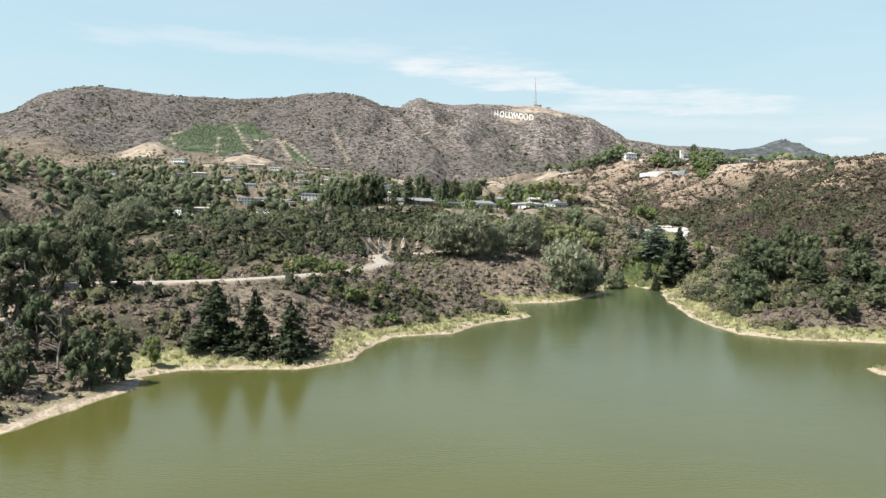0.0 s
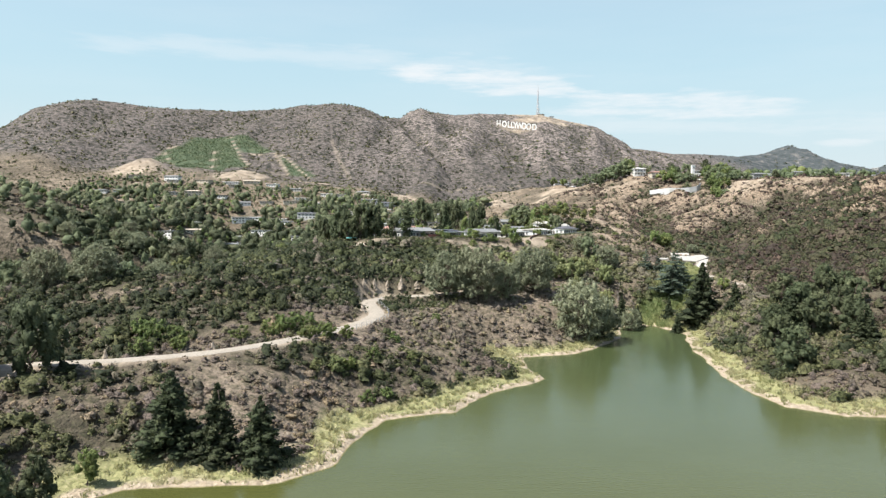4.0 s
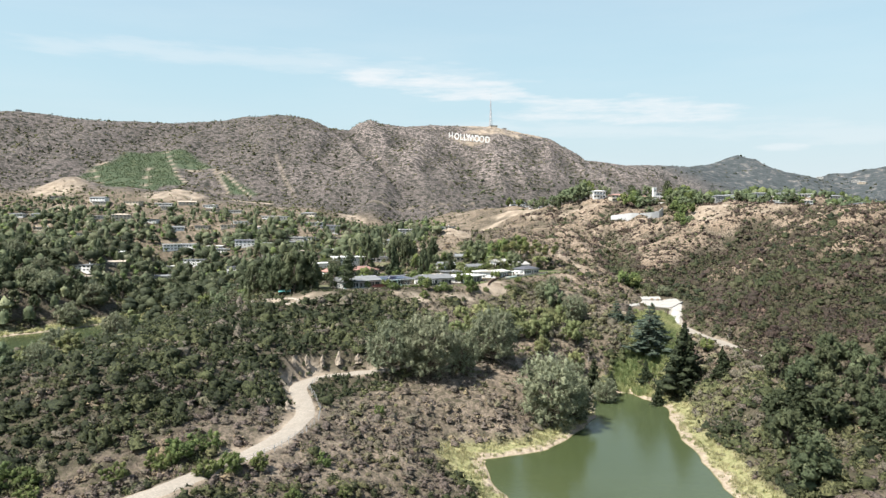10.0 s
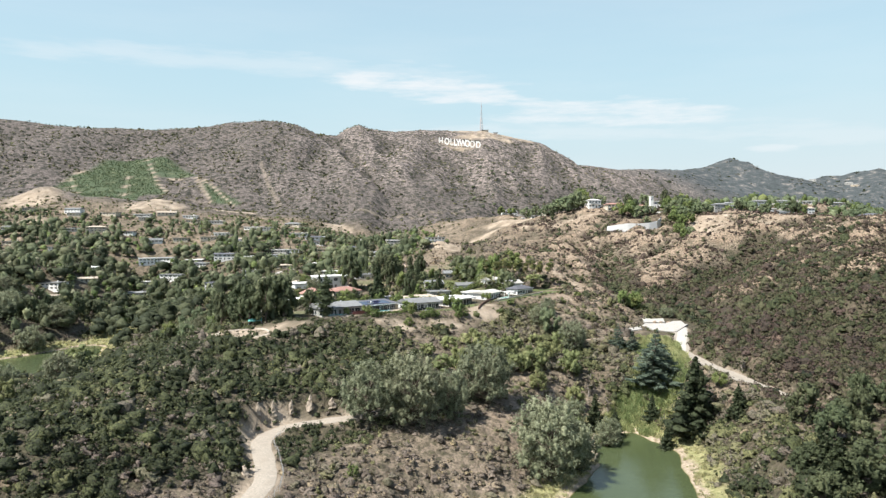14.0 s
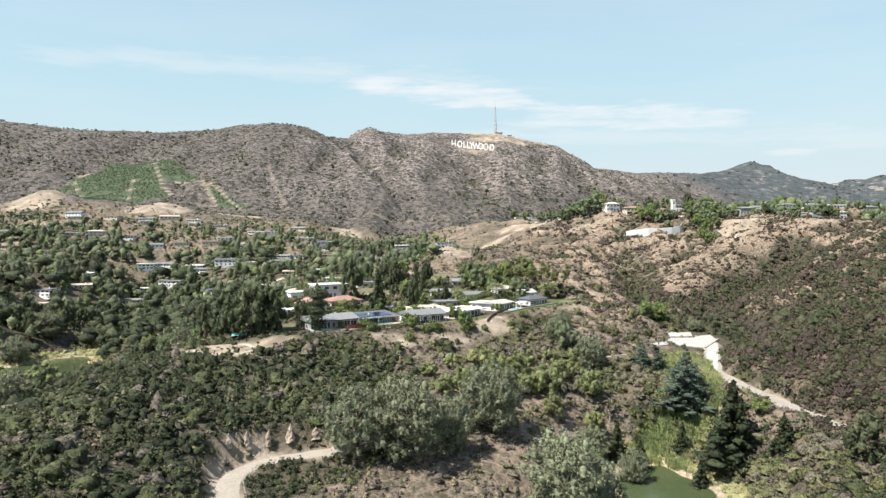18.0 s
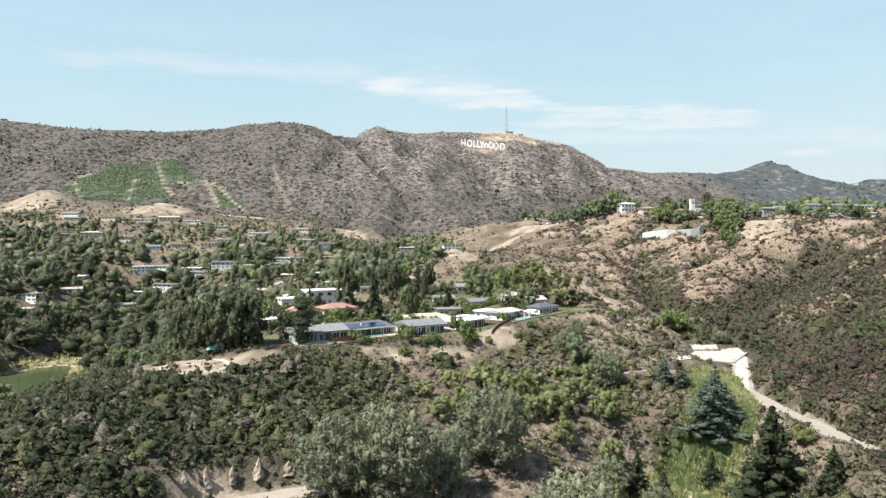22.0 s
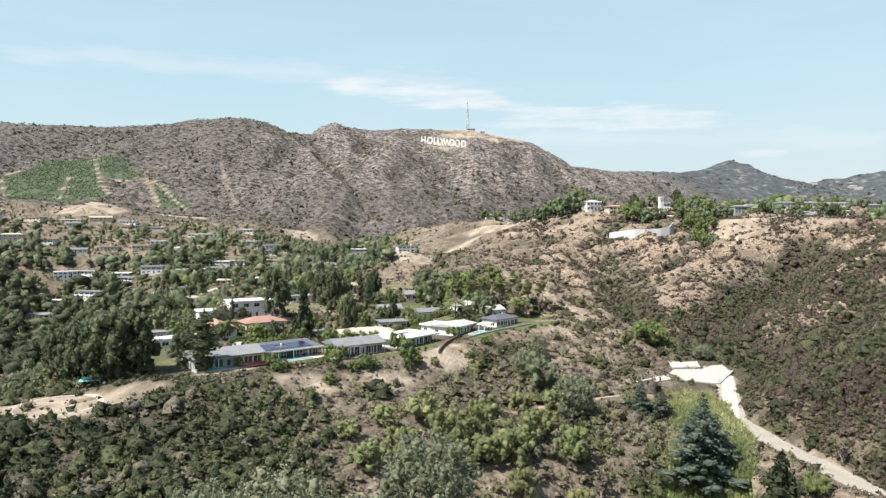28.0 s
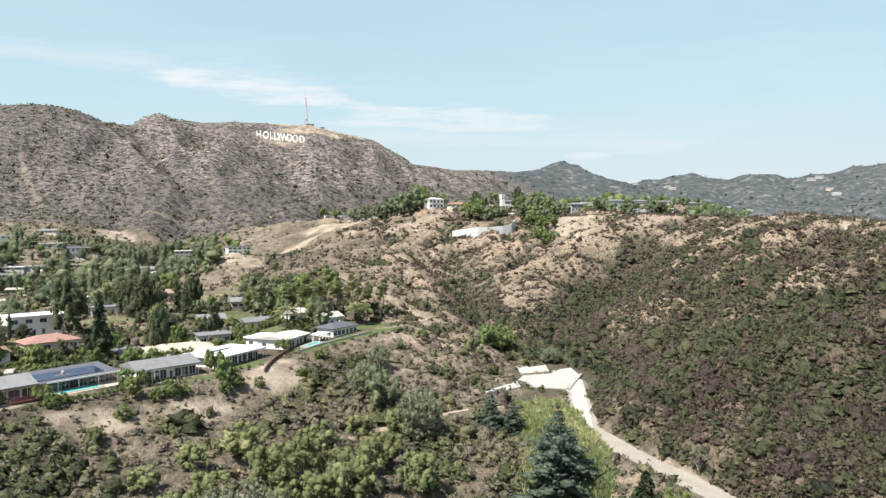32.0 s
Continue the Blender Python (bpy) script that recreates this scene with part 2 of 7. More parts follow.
M_WHITE = surface("white_paint", (0.70, 0.69, 0.66), 0.08, 0.6, 0.6, stain=(0.66, 0.64, 0.59))
M_CREAM = surface("cream_stucco", (0.52, 0.46, 0.365), 0.12, 0.8, 0.85, stain=(0.55, 0.47, 0.36))
M_TANWALL = surface("tan_stucco", (0.46, 0.38, 0.28), 0.12, 0.8, 0.85)
M_GREYWALL = surface("grey_stucco", (0.40, 0.39, 0.36), 0.12, 0.8, 0.85)
M_DARKWALL = surface("dark_timber_wall", (0.09, 0.075, 0.065), 0.25, 1.5, 0.8)
M_ROOFGREY = surface("grey_roofing", (0.170, 0.175, 0.172), 0.16, 0.7, 0.9, bump=0.02)
M_ROOFDARK = surface("charcoal_shingles", (0.095, 0.098, 0.11), 0.22, 1.2, 0.9, bump=0.03)
M_ROOFBROWN = surface("brown_roofing", (0.25, 0.195, 0.14), 0.2, 0.8, 0.9, bump=0.02)
M_ROOFTAN = surface("tan_gravel_roofing", (0.37, 0.315, 0.25), 0.18, 0.8, 0.9, bump=0.02)
M_TILE = surface("terracotta_tiles", (0.27, 0.150, 0.118), 0.22, 1.6, 0.85, bump=0.04, stain=(0.30, 0.21, 0.17))
M_SOLAR = surface("solar_panel_glass", (0.020, 0.024, 0.060), 0.3, 2.0, 0.12, spec=0.7)
M_REDDECK = surface("red_stained_boards", (0.20, 0.075, 0.065), 0.25, 2.0, 0.7)
M_POOL = surface("pool_water", (0.12, 0.50, 0.46), 0.08, 0.5, 0.05, spec=0.8)
M_METAL = surface("galvanised_steel", (0.50, 0.50, 0.50), 0.15, 2.0, 0.45, metal=0.6)
M_STEELPALE = surface("red_and_white_mast_paint", (0.50, 0.44, 0.42), 0.2, 0.6, 0.6)
M_CARS = [surface("car_paint_" + c, v, 0.05, 1.0, 0.25, spec=0.6) for c, v in (("silver", (0.55, 0.56, 0.58)), ("white", (0.78, 0.78, 0.77)), ("dark", (0.04, 0.045, 0.05)))]
M_RUBBER = surface("tyre_rubber", (0.02, 0.02, 0.02), 0.2, 3.0, 0.9)
M_EARTHWALL = surface("brown_retaining_timber", (0.13, 0.075, 0.055), 0.3, 1.5, 0.9)


def glass():
    m, n, l, b = nodes_of("window_glass")
    b.inputs["Base Color"].default_value = (0.03, 0.04, 0.045, 1)
    b.inputs["Roughness"].default_value = 0.06
    b.inputs["Specular IOR Level"].default_value = 0.8
    vec = coords(n, l, 1.0)
    bump_node(n, l, b, noise_node(n, l, vec, 1.2, 2), 0.05, 0.02)
    return m


M_GLASS = glass()

# ---- the lie of the land ----
def lattice(ix, iy, seed):
    n = (ix.astype(np.int64) * 374761393 + iy.astype(np.int64) * 668265263 + seed * 974634777) & 0xFFFFFFFF
    n = ((n ^ (n >> 13)) * 1274126177) & 0xFFFFFFFF
    return ((n ^ (n >> 16)) & 0xFFFF) / 65535.0


def value_noise(x, y, seed=0):
    ix, iy = np.floor(x), np.floor(y)
    fx, fy = x - ix, y - iy
    fx, fy = fx * fx * (3 - 2 * fx), fy * fy * (3 - 2 * fy)
    a, b = lattice(ix, iy, seed), lattice(ix + 1, iy, seed)
    c, d = lattice(ix, iy + 1, seed), lattice(ix + 1, iy + 1, seed)
    return (a + (b - a) * fx) * (1 - fy) + (c + (d - c) * fx) * fy


def fbm(x, y, size, octaves=4, seed=0):
    """Noise round 0, about -0.5 to 0.5, with features of that size in metres."""
    total, amp, out = 0.0, 1.0, 0.0
    for o in range(octaves):
        out = out + amp * (value_noise(x / size + 17.3 * o, y / size - 9.1 * o, seed + o) - 0.5)
        total, amp, size = total + amp, amp * 0.5, size * 0.5
    return out / total


def smooth(v, lo, hi):
    v = np.clip((v - lo) / (hi - lo), 0, 1)
    return v * v * (3 - 2 * v)


def along(x, y, line):
    """Distance to a polyline of (x, y, z) and the z of its nearest point."""
    best, height = np.full(np.shape(x), 1e9), np.zeros(np.shape(x))
    for (ax, ay, az), (bx, by, bz) in zip(line, line[1:]):
        dx, dy = bx - ax, by - ay
        s = np.clip(((x - ax) * dx + (y - ay) * dy) / (dx * dx + dy * dy), 0, 1)
        d = np.hypot(x - ax - s * dx, y - ay - s * dy)
        near = d < best
        best, height = np.where(near, d, best), np.where(near, az + s * (bz - az), height)
    return best, height


def inside(x, y, outline):
    """Signed distance to a closed outline of (x, y): negative inside."""
    closed = [(px, py, 0) for px, py in (*outline, outline[0])]
    d, _ = along(x, y, closed)
    odd = np.zeros(np.shape(x), bool)
    for (ax, ay, _), (bx, by, _) in zip(closed, closed[1:]):
        cross = (ay > y) != (by > y)
        odd ^= cross & (x < (bx - ax) * (y - ay) / (by - ay + 1e-12) + ax)
    return np.where(odd, -d, d)


LAKE = ((-78, 112), (-72, 132), (-66, 153), (-70, 163), (-62, 172), (-50, 172), (-34, 174), (-24, 184), (-21, 207), (-15, 221),
        (3, 229), (15, 250), (35, 270), (31, 288), (30, 307), (53, 315), (72, 340), (80, 352), (89, 385), (98, 393), (108, 393),
        (115, 366), (106, 332), (100, 290), (98, 262), (101, 238), (114, 229), (144, 226), (200, 215), (260, 170), (250, 40),
        (180, -150), (60, -300), (-90, -280), (-140, -120), (-110, 20))
SPIT = ((114, 187), (128, 191), (150, 188), (150, 176), (124, 173), (112, 178))
ARM = ((-290, 470), (-225, 480), (-186, 510), (-176, 545), (-182, 590), (-194, 625), (-203, 632), (-214, 624), (-230, 595), (-262, 560), (-330, 530))
VALLEY = ((-230, 470, 2), (-182, 520, 2), (-186, 590, 2), (-202, 640, 2.5), (-196, 680, 4), (-200, 745, 9), (-225, 800, 26))
# ridges: crest line, fall to each side, how round the crest is
RIDGES = (
    (((-230, 190, 12), (-140, 300, 29), (-88, 312, 33), (-72, 380, 37), (-47, 424, 39.5), (-20, 448, 40.5)), 0.34, 14),
    (((-20, 465, 40.5), (30, 490, 41), (72, 520, 42.5), (100, 545, 45)), 0.36, 26),
    (((-50, 555, 39), (0, 600, 46), (50, 660, 50)), 0.34, 26),
    (((-50, 506, 38.5), (-40, 530, 39.5), (-42, 565, 40)), 0.40, 14),
    (((100, 545, 45), (112, 590, 56), (108, 650, 62), (98, 740, 66), (146, 880, 80)), 0.36, 10),
    (((57, 722, 72), (68, 752, 64)), 0.66, 7),
    (((146, 880, 80), (180, 835, 91), (215, 808, 100), (262, 796, 96.5), (300, 770, 94), (360, 745, 93), (440, 800, 92), (520, 900, 95)), 0.48, 12),
    (((290, 822, 98), (380, 847, 103.5), (470, 872, 104.5), (560, 920, 104)), 0.36, 18),
    (((90, 985, 90), (150, 950, 96), (205, 905, 97), (240, 850, 96)), 0.36, 16),
    (((258, 745, 79), (205, 690, 68), (176, 620, 52), (160, 560, 41)), 0.40, 8),
    (((300, 755, 92), (322, 660, 88), (352, 590, 86), (362, 500, 80), (330, 400, 70), (300, 300, 55), (290, 220, 36)), 0.33, 16),
    (((322, 660, 88), (275, 640, 73), (244, 585, 58), (205, 510, 41)), 0.42, 9),
    (((352, 560, 84), (290, 520, 66), (240, 460, 54), (200, 420, 40)), 0.40, 10),
    (((330, 400, 70), (255, 390, 56), (205, 350, 36)), 0.40, 9),
    (((-720, 520, 105), (-520, 610, 98), (-420, 680, 84), (-330, 730, 58), (-275, 760, 42)), 0.30, 20),
    (((-443, 1083, 138), (-436, 1100, 130)), 0.72, 4),
    (((-303, 1078, 118), (-296, 1095, 116)), 0.55, 8),
    (((-560, 1010, 104), (-480, 1080, 120), (-420, 1090, 124), (-250, 1075, 105), (-150, 1080, 86), (-20, 1140, 80)), 0.28, 16),
    (((-372, 1290, 192), (-385, 1200, 152), (-400, 1110, 122)), 0.42, 40),
    (((-60, 1125, 84), (-25, 1140, 82)), 0.5, 8),
)
RANGE = ((-1500, 1300, 120), (-1000, 1400, 205), (-868, 1400, 190), (-768, 1400, 258), (-676, 1402, 273), (-580, 1420, 262), (-425, 1470, 260), (-336, 1513, 275.5), (-306, 1527, 285),
         (-264, 1546, 290.5), (-212, 1568, 292), (-184, 1583, 290), (-166, 1591, 283), (-147, 1601, 271), (-107, 1613, 270.5), (-85, 1618, 284.5), (-59, 1625, 292), (-36, 1632, 286), (20, 1648, 283.5), (78, 1671, 290), (108, 1690, 293), (212, 1700, 293), (338, 1700, 268),
         (424, 1720, 221), (560, 1800, 216), (700, 1960, 228), (880, 2200, 244), (1000, 2270, 262), (1096, 2312, 292), (1180, 2380, 262), (1420, 2500, 243))
FAR_RANGE = ((1250, 2690, 150), (1446, 2555, 235), (1541, 2494, 250), (1612, 2445, 262), (1662, 2409, 276), (1737, 2351, 243), (1791, 2306, 254), (1842, 2261, 267), (1897, 2210, 242), (1978, 2130, 253), (2098, 1998, 284), (2300, 1850, 330), (2700, 1500, 380), (3200, 1100, 380))
ROAD = ((-150, 196, 15.5), (-100, 208, 17), (-84, 213, 17), (-69, 221.2, 17), (-61, 227.5, 17), (-53, 236, 17), (-44, 250, 17), (-33.3, 268, 17), (-28, 282, 17), (-25, 302, 17),
        (-29, 322, 17.2), (-33.5, 336, 17.5), (-30, 347, 17.8), (-21, 353.5, 18), (-7.6, 357, 18.3), (4, 362, 18.8))
BEND = ((-22, 290), (-25, 320), (-30, 337), (-26, 343), (-19, 349), (-6, 353), (10, 357), (24, 340), (12, 300))
LANE = ((4, 362, 18.8), (12, 374, 20), (30, 396, 22), (48, 425, 25), (75, 448, 26.5), (110, 460, 27.5), (132, 462, 28))
TRACK = ((162.3, 478, 28.8), (157, 463, 26.4), (149, 444, 23.2), (150.5, 429, 21.4), (153, 408, 20.8), (155, 388, 20), (161, 366, 18.5), (170, 343, 17), (190, 318, 15), (225, 290, 13), (300, 240, 10))
GULLIES = (((160, 500, 30.5), (176, 525, 31.5), (193, 549, 34), (211, 562, 38), (243, 589, 46), (268, 606, 56), (288, 622, 74), (296, 630, 90)), ((158, 505, 31), (158, 533, 34), (163, 574, 38), (179, 655, 47), (188, 705, 60), (191, 735, 80)))
BASE_Y = (-400, 385, 400, 480, 560, 640, 800, 1000, 1150, 1300, 1500, 2500, 4600)
BASE_Z = (4, 4, 4, 17, 30, 34, 48, 66, 82, 98, 110, 150, 150)
WEST_Z = (4, 4, 4, 4, 4, 14, 46, 88, 110, 125, 130, 150, 150)


def land(x, y):
    """Ground height, on arrays."""
    x, y = np.asarray(x, float), np.asarray(y, float)
    wx = x + 26 * fbm(x, y, 70, 3, 5) + 8 * fbm(x, y, 22, 2, 6)
    wy = y + 26 * fbm(x, y, 70, 3, 15) + 8 * fbm(x, y, 22, 2, 16)
    west = smooth(-x, 20, 130)
    h = np.interp(y, BASE_Y, BASE_Z) * (1 - west) + np.interp(y, BASE_Y, WEST_Z) * west
    h = h + smooth(-x, 420, 1500) * 30
    low = smooth(x, 480, 700) * smooth(y, 850, 1000)
    h = h * (1 - low) + 58 * low
    total = np.exp(np.clip(h, -50, 600) / 7.0)
    for line, fall, rounded in RIDGES:
        d, z = along(wx, wy, line)
        total = total + np.exp((z - fall * (np.sqrt(d * d + rounded * rounded) - rounded)) / 7.0)
    h = 7.0 * np.log(total)
    # the long range: gullies run down its face
    gx = x + 60 * fbm(x, y, 220, 3, 25)
    d, z = along(x + 20 * fbm(x, y, 90, 3, 31), y + 20 * fbm(x, y, 90, 3, 33), RANGE)
    rills = np.abs(fbm(gx, y * 0.3, 150, 3, 41)) * 2
    calm = np.exp(-((x - 150) / 100) ** 2 - ((y - 1565) / 75) ** 2)
    calm = np.maximum(calm, np.exp(-((x + 320) / 190) ** 2 - ((y - 1180) / 150) ** 2))
    deep = 1 + (1 - calm) * 0.9
    front = z - 0.40 * (np.sqrt(d * d + 400) - 20) - smooth(d, 15, 130) * (24 * rills * deep + 5 * fbm(x, y, 45, 3, 44) * deep - 6 * (deep - 1))
    h = np.maximum(h, front)
    d, z = along(x, y, FAR_RANGE)
    h = np.maximum(h, z - 0.30 * d - smooth(d, 15, 160) * 120 * np.abs(fbm(x, y, 300, 4, 51)))
    # spurs and small relief
    rough = smooth(h, 6, 40) * smooth(y, -100, 100)
    h = h + rough * (4.0 * fbm(x, y, 45, 3, 61) + 1.4 * fbm(x, y, 9, 3, 62))
    h = h + smooth(y, 700, 1500) * 4 * fbm(x, y, 60, 3, 63)
    # gullies and spurs eroded into the drier hills
    dry = smooth(h, 26, 52) * np.maximum(smooth(x, 95, 150), smooth(y, 640, 760) * smooth(x, 60, 110)) * (1 - smooth(y, 1000, 1150))
    h = h - dry * (22 * np.abs(fbm(x + 14 * fbm(x, y, 30, 2, 66), y, 62, 3, 65)) - 3.2 + 5 * np.abs(fbm(x, y, 17, 3, 67)))
    # steep gullies down the eastern hill and down the slope below the villas
    slope = smooth(h, 28, 46) * (1 - smooth(h, 76, 90)) * (1 - smooth(y, 800, 900))
    bx, by = x + 16 * fbm(x, y, 34, 3, 68), y + 16 * fbm(x, y, 34, 3, 69)
    east, north = smooth(x, 170, 230) * (1 - smooth(y, 600, 680)), smooth(y, 560, 650) * smooth(x, 95, 140)
    h = h - slope * east * (40 * np.abs(fbm(0.34 * bx + 0.25 * by, by - 0.3 * bx, 46, 3, 72)) - 5.5)
    h = h - slope * north * (1 - east) * (40 * np.abs(fbm(bx, 0.34 * by, 44, 3, 73)) - 5.5)
    # rills between sharp little spurs
    bare_slope = smooth(h, 30, 44) * (1 - smooth(h, 84, 93)) * (1 - smooth(y, 790, 850)) * smooth(x, 98, 125) * smooth(y, 360, 420)
    h = h - bare_slope * (19 * np.abs(fbm(bx + 0.4 * by, by - 0.4 * bx, 26, 3, 78)) - 2.6)
    # two creek gullies that meet above the basin
    for line in GULLIES:
        d, z = along(x + 5 * fbm(x, y, 18, 2, 75), y + 5 * fbm(x, y, 18, 2, 76), line)
        h = np.minimum(h, z + 0.56 * np.maximum(d - 2, 0) * (1 + 0.5 * fbm(x, y, 20, 3, 77)))
    # the cut below the villa's white wall
    d, z = along(x, y, ((204, 738, 79), (222, 735, 76.5), (250, 736, 75.5)))
    h = np.minimum(h, z + 0.9 * np.maximum(d - 5.5, 0))
    # the valley of the western arm
    d, z = along(x, y, VALLEY)
    h = np.minimum(h, z + 0.42 * np.maximum(d - 14, 0) + 2 * fbm(x, y, 30, 3, 74))
    # the cut road and the track by the basin
    for line, half, bank in ((ROAD, 3.8, 5.0), (LANE, 1.6, 5.0), (TRACK, 3.4, 6.0)):
        d, z = along(x, y, line)
        on = 1 - smooth(d, half, half + bank)
        h = h * (1 - on) + z * on
    # an even slope from the road down to the lake
    d, z = along(x, y, ROAD)
    h = np.maximum(h, z - 0.5 - 0.30 * np.maximum(d - 4.5, 0))
    # the slope inside the road's bend falls to the lake
    d, z = along(x, y, ROAD)
    on = smooth(-inside(x, y, BEND), 0, 4)
    h = h * (1 - on) + np.minimum(h, 17.2 - 0.13 * np.maximum(d - 4, 0)) * on
    # flats: the clearing, the house terrace, the concrete basin
    for fx, fy, fz, r, soft in ((-54, 424, 39.0, 19, 10), (159, 485, 27.3 + 0.16 * (y - 467), 21, 9)):
        d = np.hypot(x - fx, y - fy)
        on = 1 - smooth(d, r, r + soft)
        h = h * (1 - on) + fz * on
    d, z = along(x, y, TERRACE)
    on = 1 - smooth(d, 17, 30)
    h = h * (1 - on) + z * on
    # the water's edge
    sd = np.minimum(np.maximum(inside(x, y, LAKE), -inside(x, y, SPIT)), inside(x, y, ARM))
    sd = sd + 2.6 * fbm(x, y, 12, 3, 71)
    shore = 0.35 + 0.05 * np.maximum(sd, 0)
    h = np.where(sd < 0, np.maximum(-4, sd * 0.28 + 0.1), np.minimum(h, shore + h * smooth(sd, 3, 38) + sd * 0.05))
    return h


TERRACE = ((-30, 450, 42.4), (-18, 459, 42.6), (1, 472, 42.2), (23, 480, 41.7), (45, 497, 42), (64, 515, 43), (82, 525, 44), (96, 537, 45))


def grow(start, stop, step, factor):
    out = [start]
    while out[-1] < stop:
        step *= factor
        out.append(out[-1] + step)
    return np.array(out)


gx = np.concatenate([-grow(240, 3600, 3.0, 1.05)[::-1], np.arange(-237, 360, 3.0), grow(360, 4200, 3.0, 1.05)])
gy = np.concatenate([-grow(-80, 420, 6.0, 1.10)[::-1], np.arange(85, 800, 3.0), np.arange(800, 1720, 7.5), grow(1720, 4700, 7.0, 1.06)])
GX, GY = np.meshgrid(gx, gy)
GZ = land(GX, GY)
nx, ny = len(gx), len(gy)


def ground_z(x, y):
    """Ground height at places, off the built grid."""
    x, y = np.asarray(x, float), np.asarray(y, float)
    i = np.clip(np.searchsorted(gx, x) - 1, 0, nx - 2)
    j = np.clip(np.searchsorted(gy, y) - 1, 0, ny - 2)
    u, v = (x - gx[i]) / (gx[i + 1] - gx[i]), (y - gy[j]) / (gy[j + 1] - gy[j])
    return (GZ[j, i] * (1 - u) + GZ[j, i + 1] * u) * (1 - v) + (GZ[j + 1, i] * (1 - u) + GZ[j + 1, i + 1] * u) * v


def hollow(x, y, r):
    """How far a place lies below the ground about it: above 0 in gullies, below 0 on spurs."""
    return sum(ground_z(x + dx * r, y + dy * r) for dx, dy in ((1, 0), (-1, 0), (0.7, 0.7), (-0.7, -0.7), (0, 1), (0, -1), (0.7, -0.7), (-0.7, 0.7))) / 8 - ground_z(x, y)

# ---- what covers the ground ----
def blob(x, y, cx, cy, rx, ry, turn=0.0, seed=0):
    c, s = math.cos(radians(turn)), math.sin(radians(turn))
    u, v = ((x - cx) * c + (y - cy) * s) / rx, (-(x - cx) * s + (y - cy) * c) / ry
    d = np.sqrt(u * u + v * v) + 0.9 * fbm(x, y, 0.8 * min(rx, ry) + 4, 4, 80 + seed)
    return 1 - smooth(d, 0.72, 1.08)


BARE = ((284, 702, 19, 30, -22), (330, 724, 36, 12, -4), (306, 640, 18, 5, -20), (55, 712, 16, 22, 0), (146, 872, 36, 16, -20), (132, 800, 18, 10, 20), (182, 788, 22, 8, -20), (118, 850, 40, 10, 10),
        (-53, 422, 23, 15, 0), (12, 443, 13, 7, 25), (36, 453, 12, 5, 25), (60, 476, 6, 13, -30), (-14, 446, 10, 3, 30), (-443, 1062, 33, 36, 0), (-296, 1055, 42, 32, 0), (-410, 965, 26, 12, 0), (-212, 1084, 50, 12, -20), (-68, 556, 9, 24, 12), (-106, 202, 8, 7, 0),
        (-62, 1045, 22, 26, 0), (150, 1574, 60, 28, -28), (225, 1680, 120, 24, 0), (215, 1640, 70, 24, 0), (268, 655, 10, 16, -20), (56, 480, 5, 18, -35), (118, 585, 5, 20, 0),
        (128, 560, 6, 10, 0), (-114, 182, 17, 11, 0), (350, 600, 12, 24, 0), (316, 575, 9, 14, -10), (342, 520, 6, 10, 0))
VINES = (((-462, 1144), (-454, 1180), (-442, 1246), (-439, 1280), (-388, 1305), (-329, 1177), (-312, 1151), (-338, 1132), (-343, 1084), (-395, 1078), (-434, 1130)),
         ((-383, 1301), (-338, 1290), (-288, 1232), (-340, 1210)),
         ((-279, 1208), (-200, 1141), (-213, 1136), (-245, 1145)))
VINE_PATHS = (((-454, 1180, 0), (-442, 1246, 0)), ((-454, 1180, 0), (-412, 1100, 0)), ((-388, 1305, 0), (-332, 1181, 0), (-312, 1156, 0)), ((-340, 1207, 0), (-283, 1219, 0)), ((-282, 1207, 0), (-244, 1140, 0)),
              ((-279, 1214, 0), (-213, 1138, 0)), ((-382, 1206, 0), (-363, 1138, 0), (-346, 1080, 0)), ((-280, 1140, 0), (-244, 1140, 0)), ((-202, 1296, 0), (-178, 1219, 0), (-151, 1152, 0)), ((-60, 1110, 0), (-6, 1117, 0), (120, 1175, 0)))
LOOP = tuple((-55 + 12 * math.cos(a * 0.7), 420.5 + 13.5 * math.sin(a * 0.7), 0) for a in range(10))
LAWN = ((69, 503, 0), (79, 511, 0), (91, 519, 0), (104, 527, 0), (115, 531, 0))
REEDS = ((110, 398, 0), (124, 412, 0), (136, 432, 0), (141, 452, 0))
FIELD = ((-203, 644, 0), (-196, 680, 0), (-198, 735, 0))


def shore_distance(x, y):
    return np.minimum(np.maximum(inside(x, y, LAKE), -inside(x, y, SPIT)), inside(x, y, ARM))


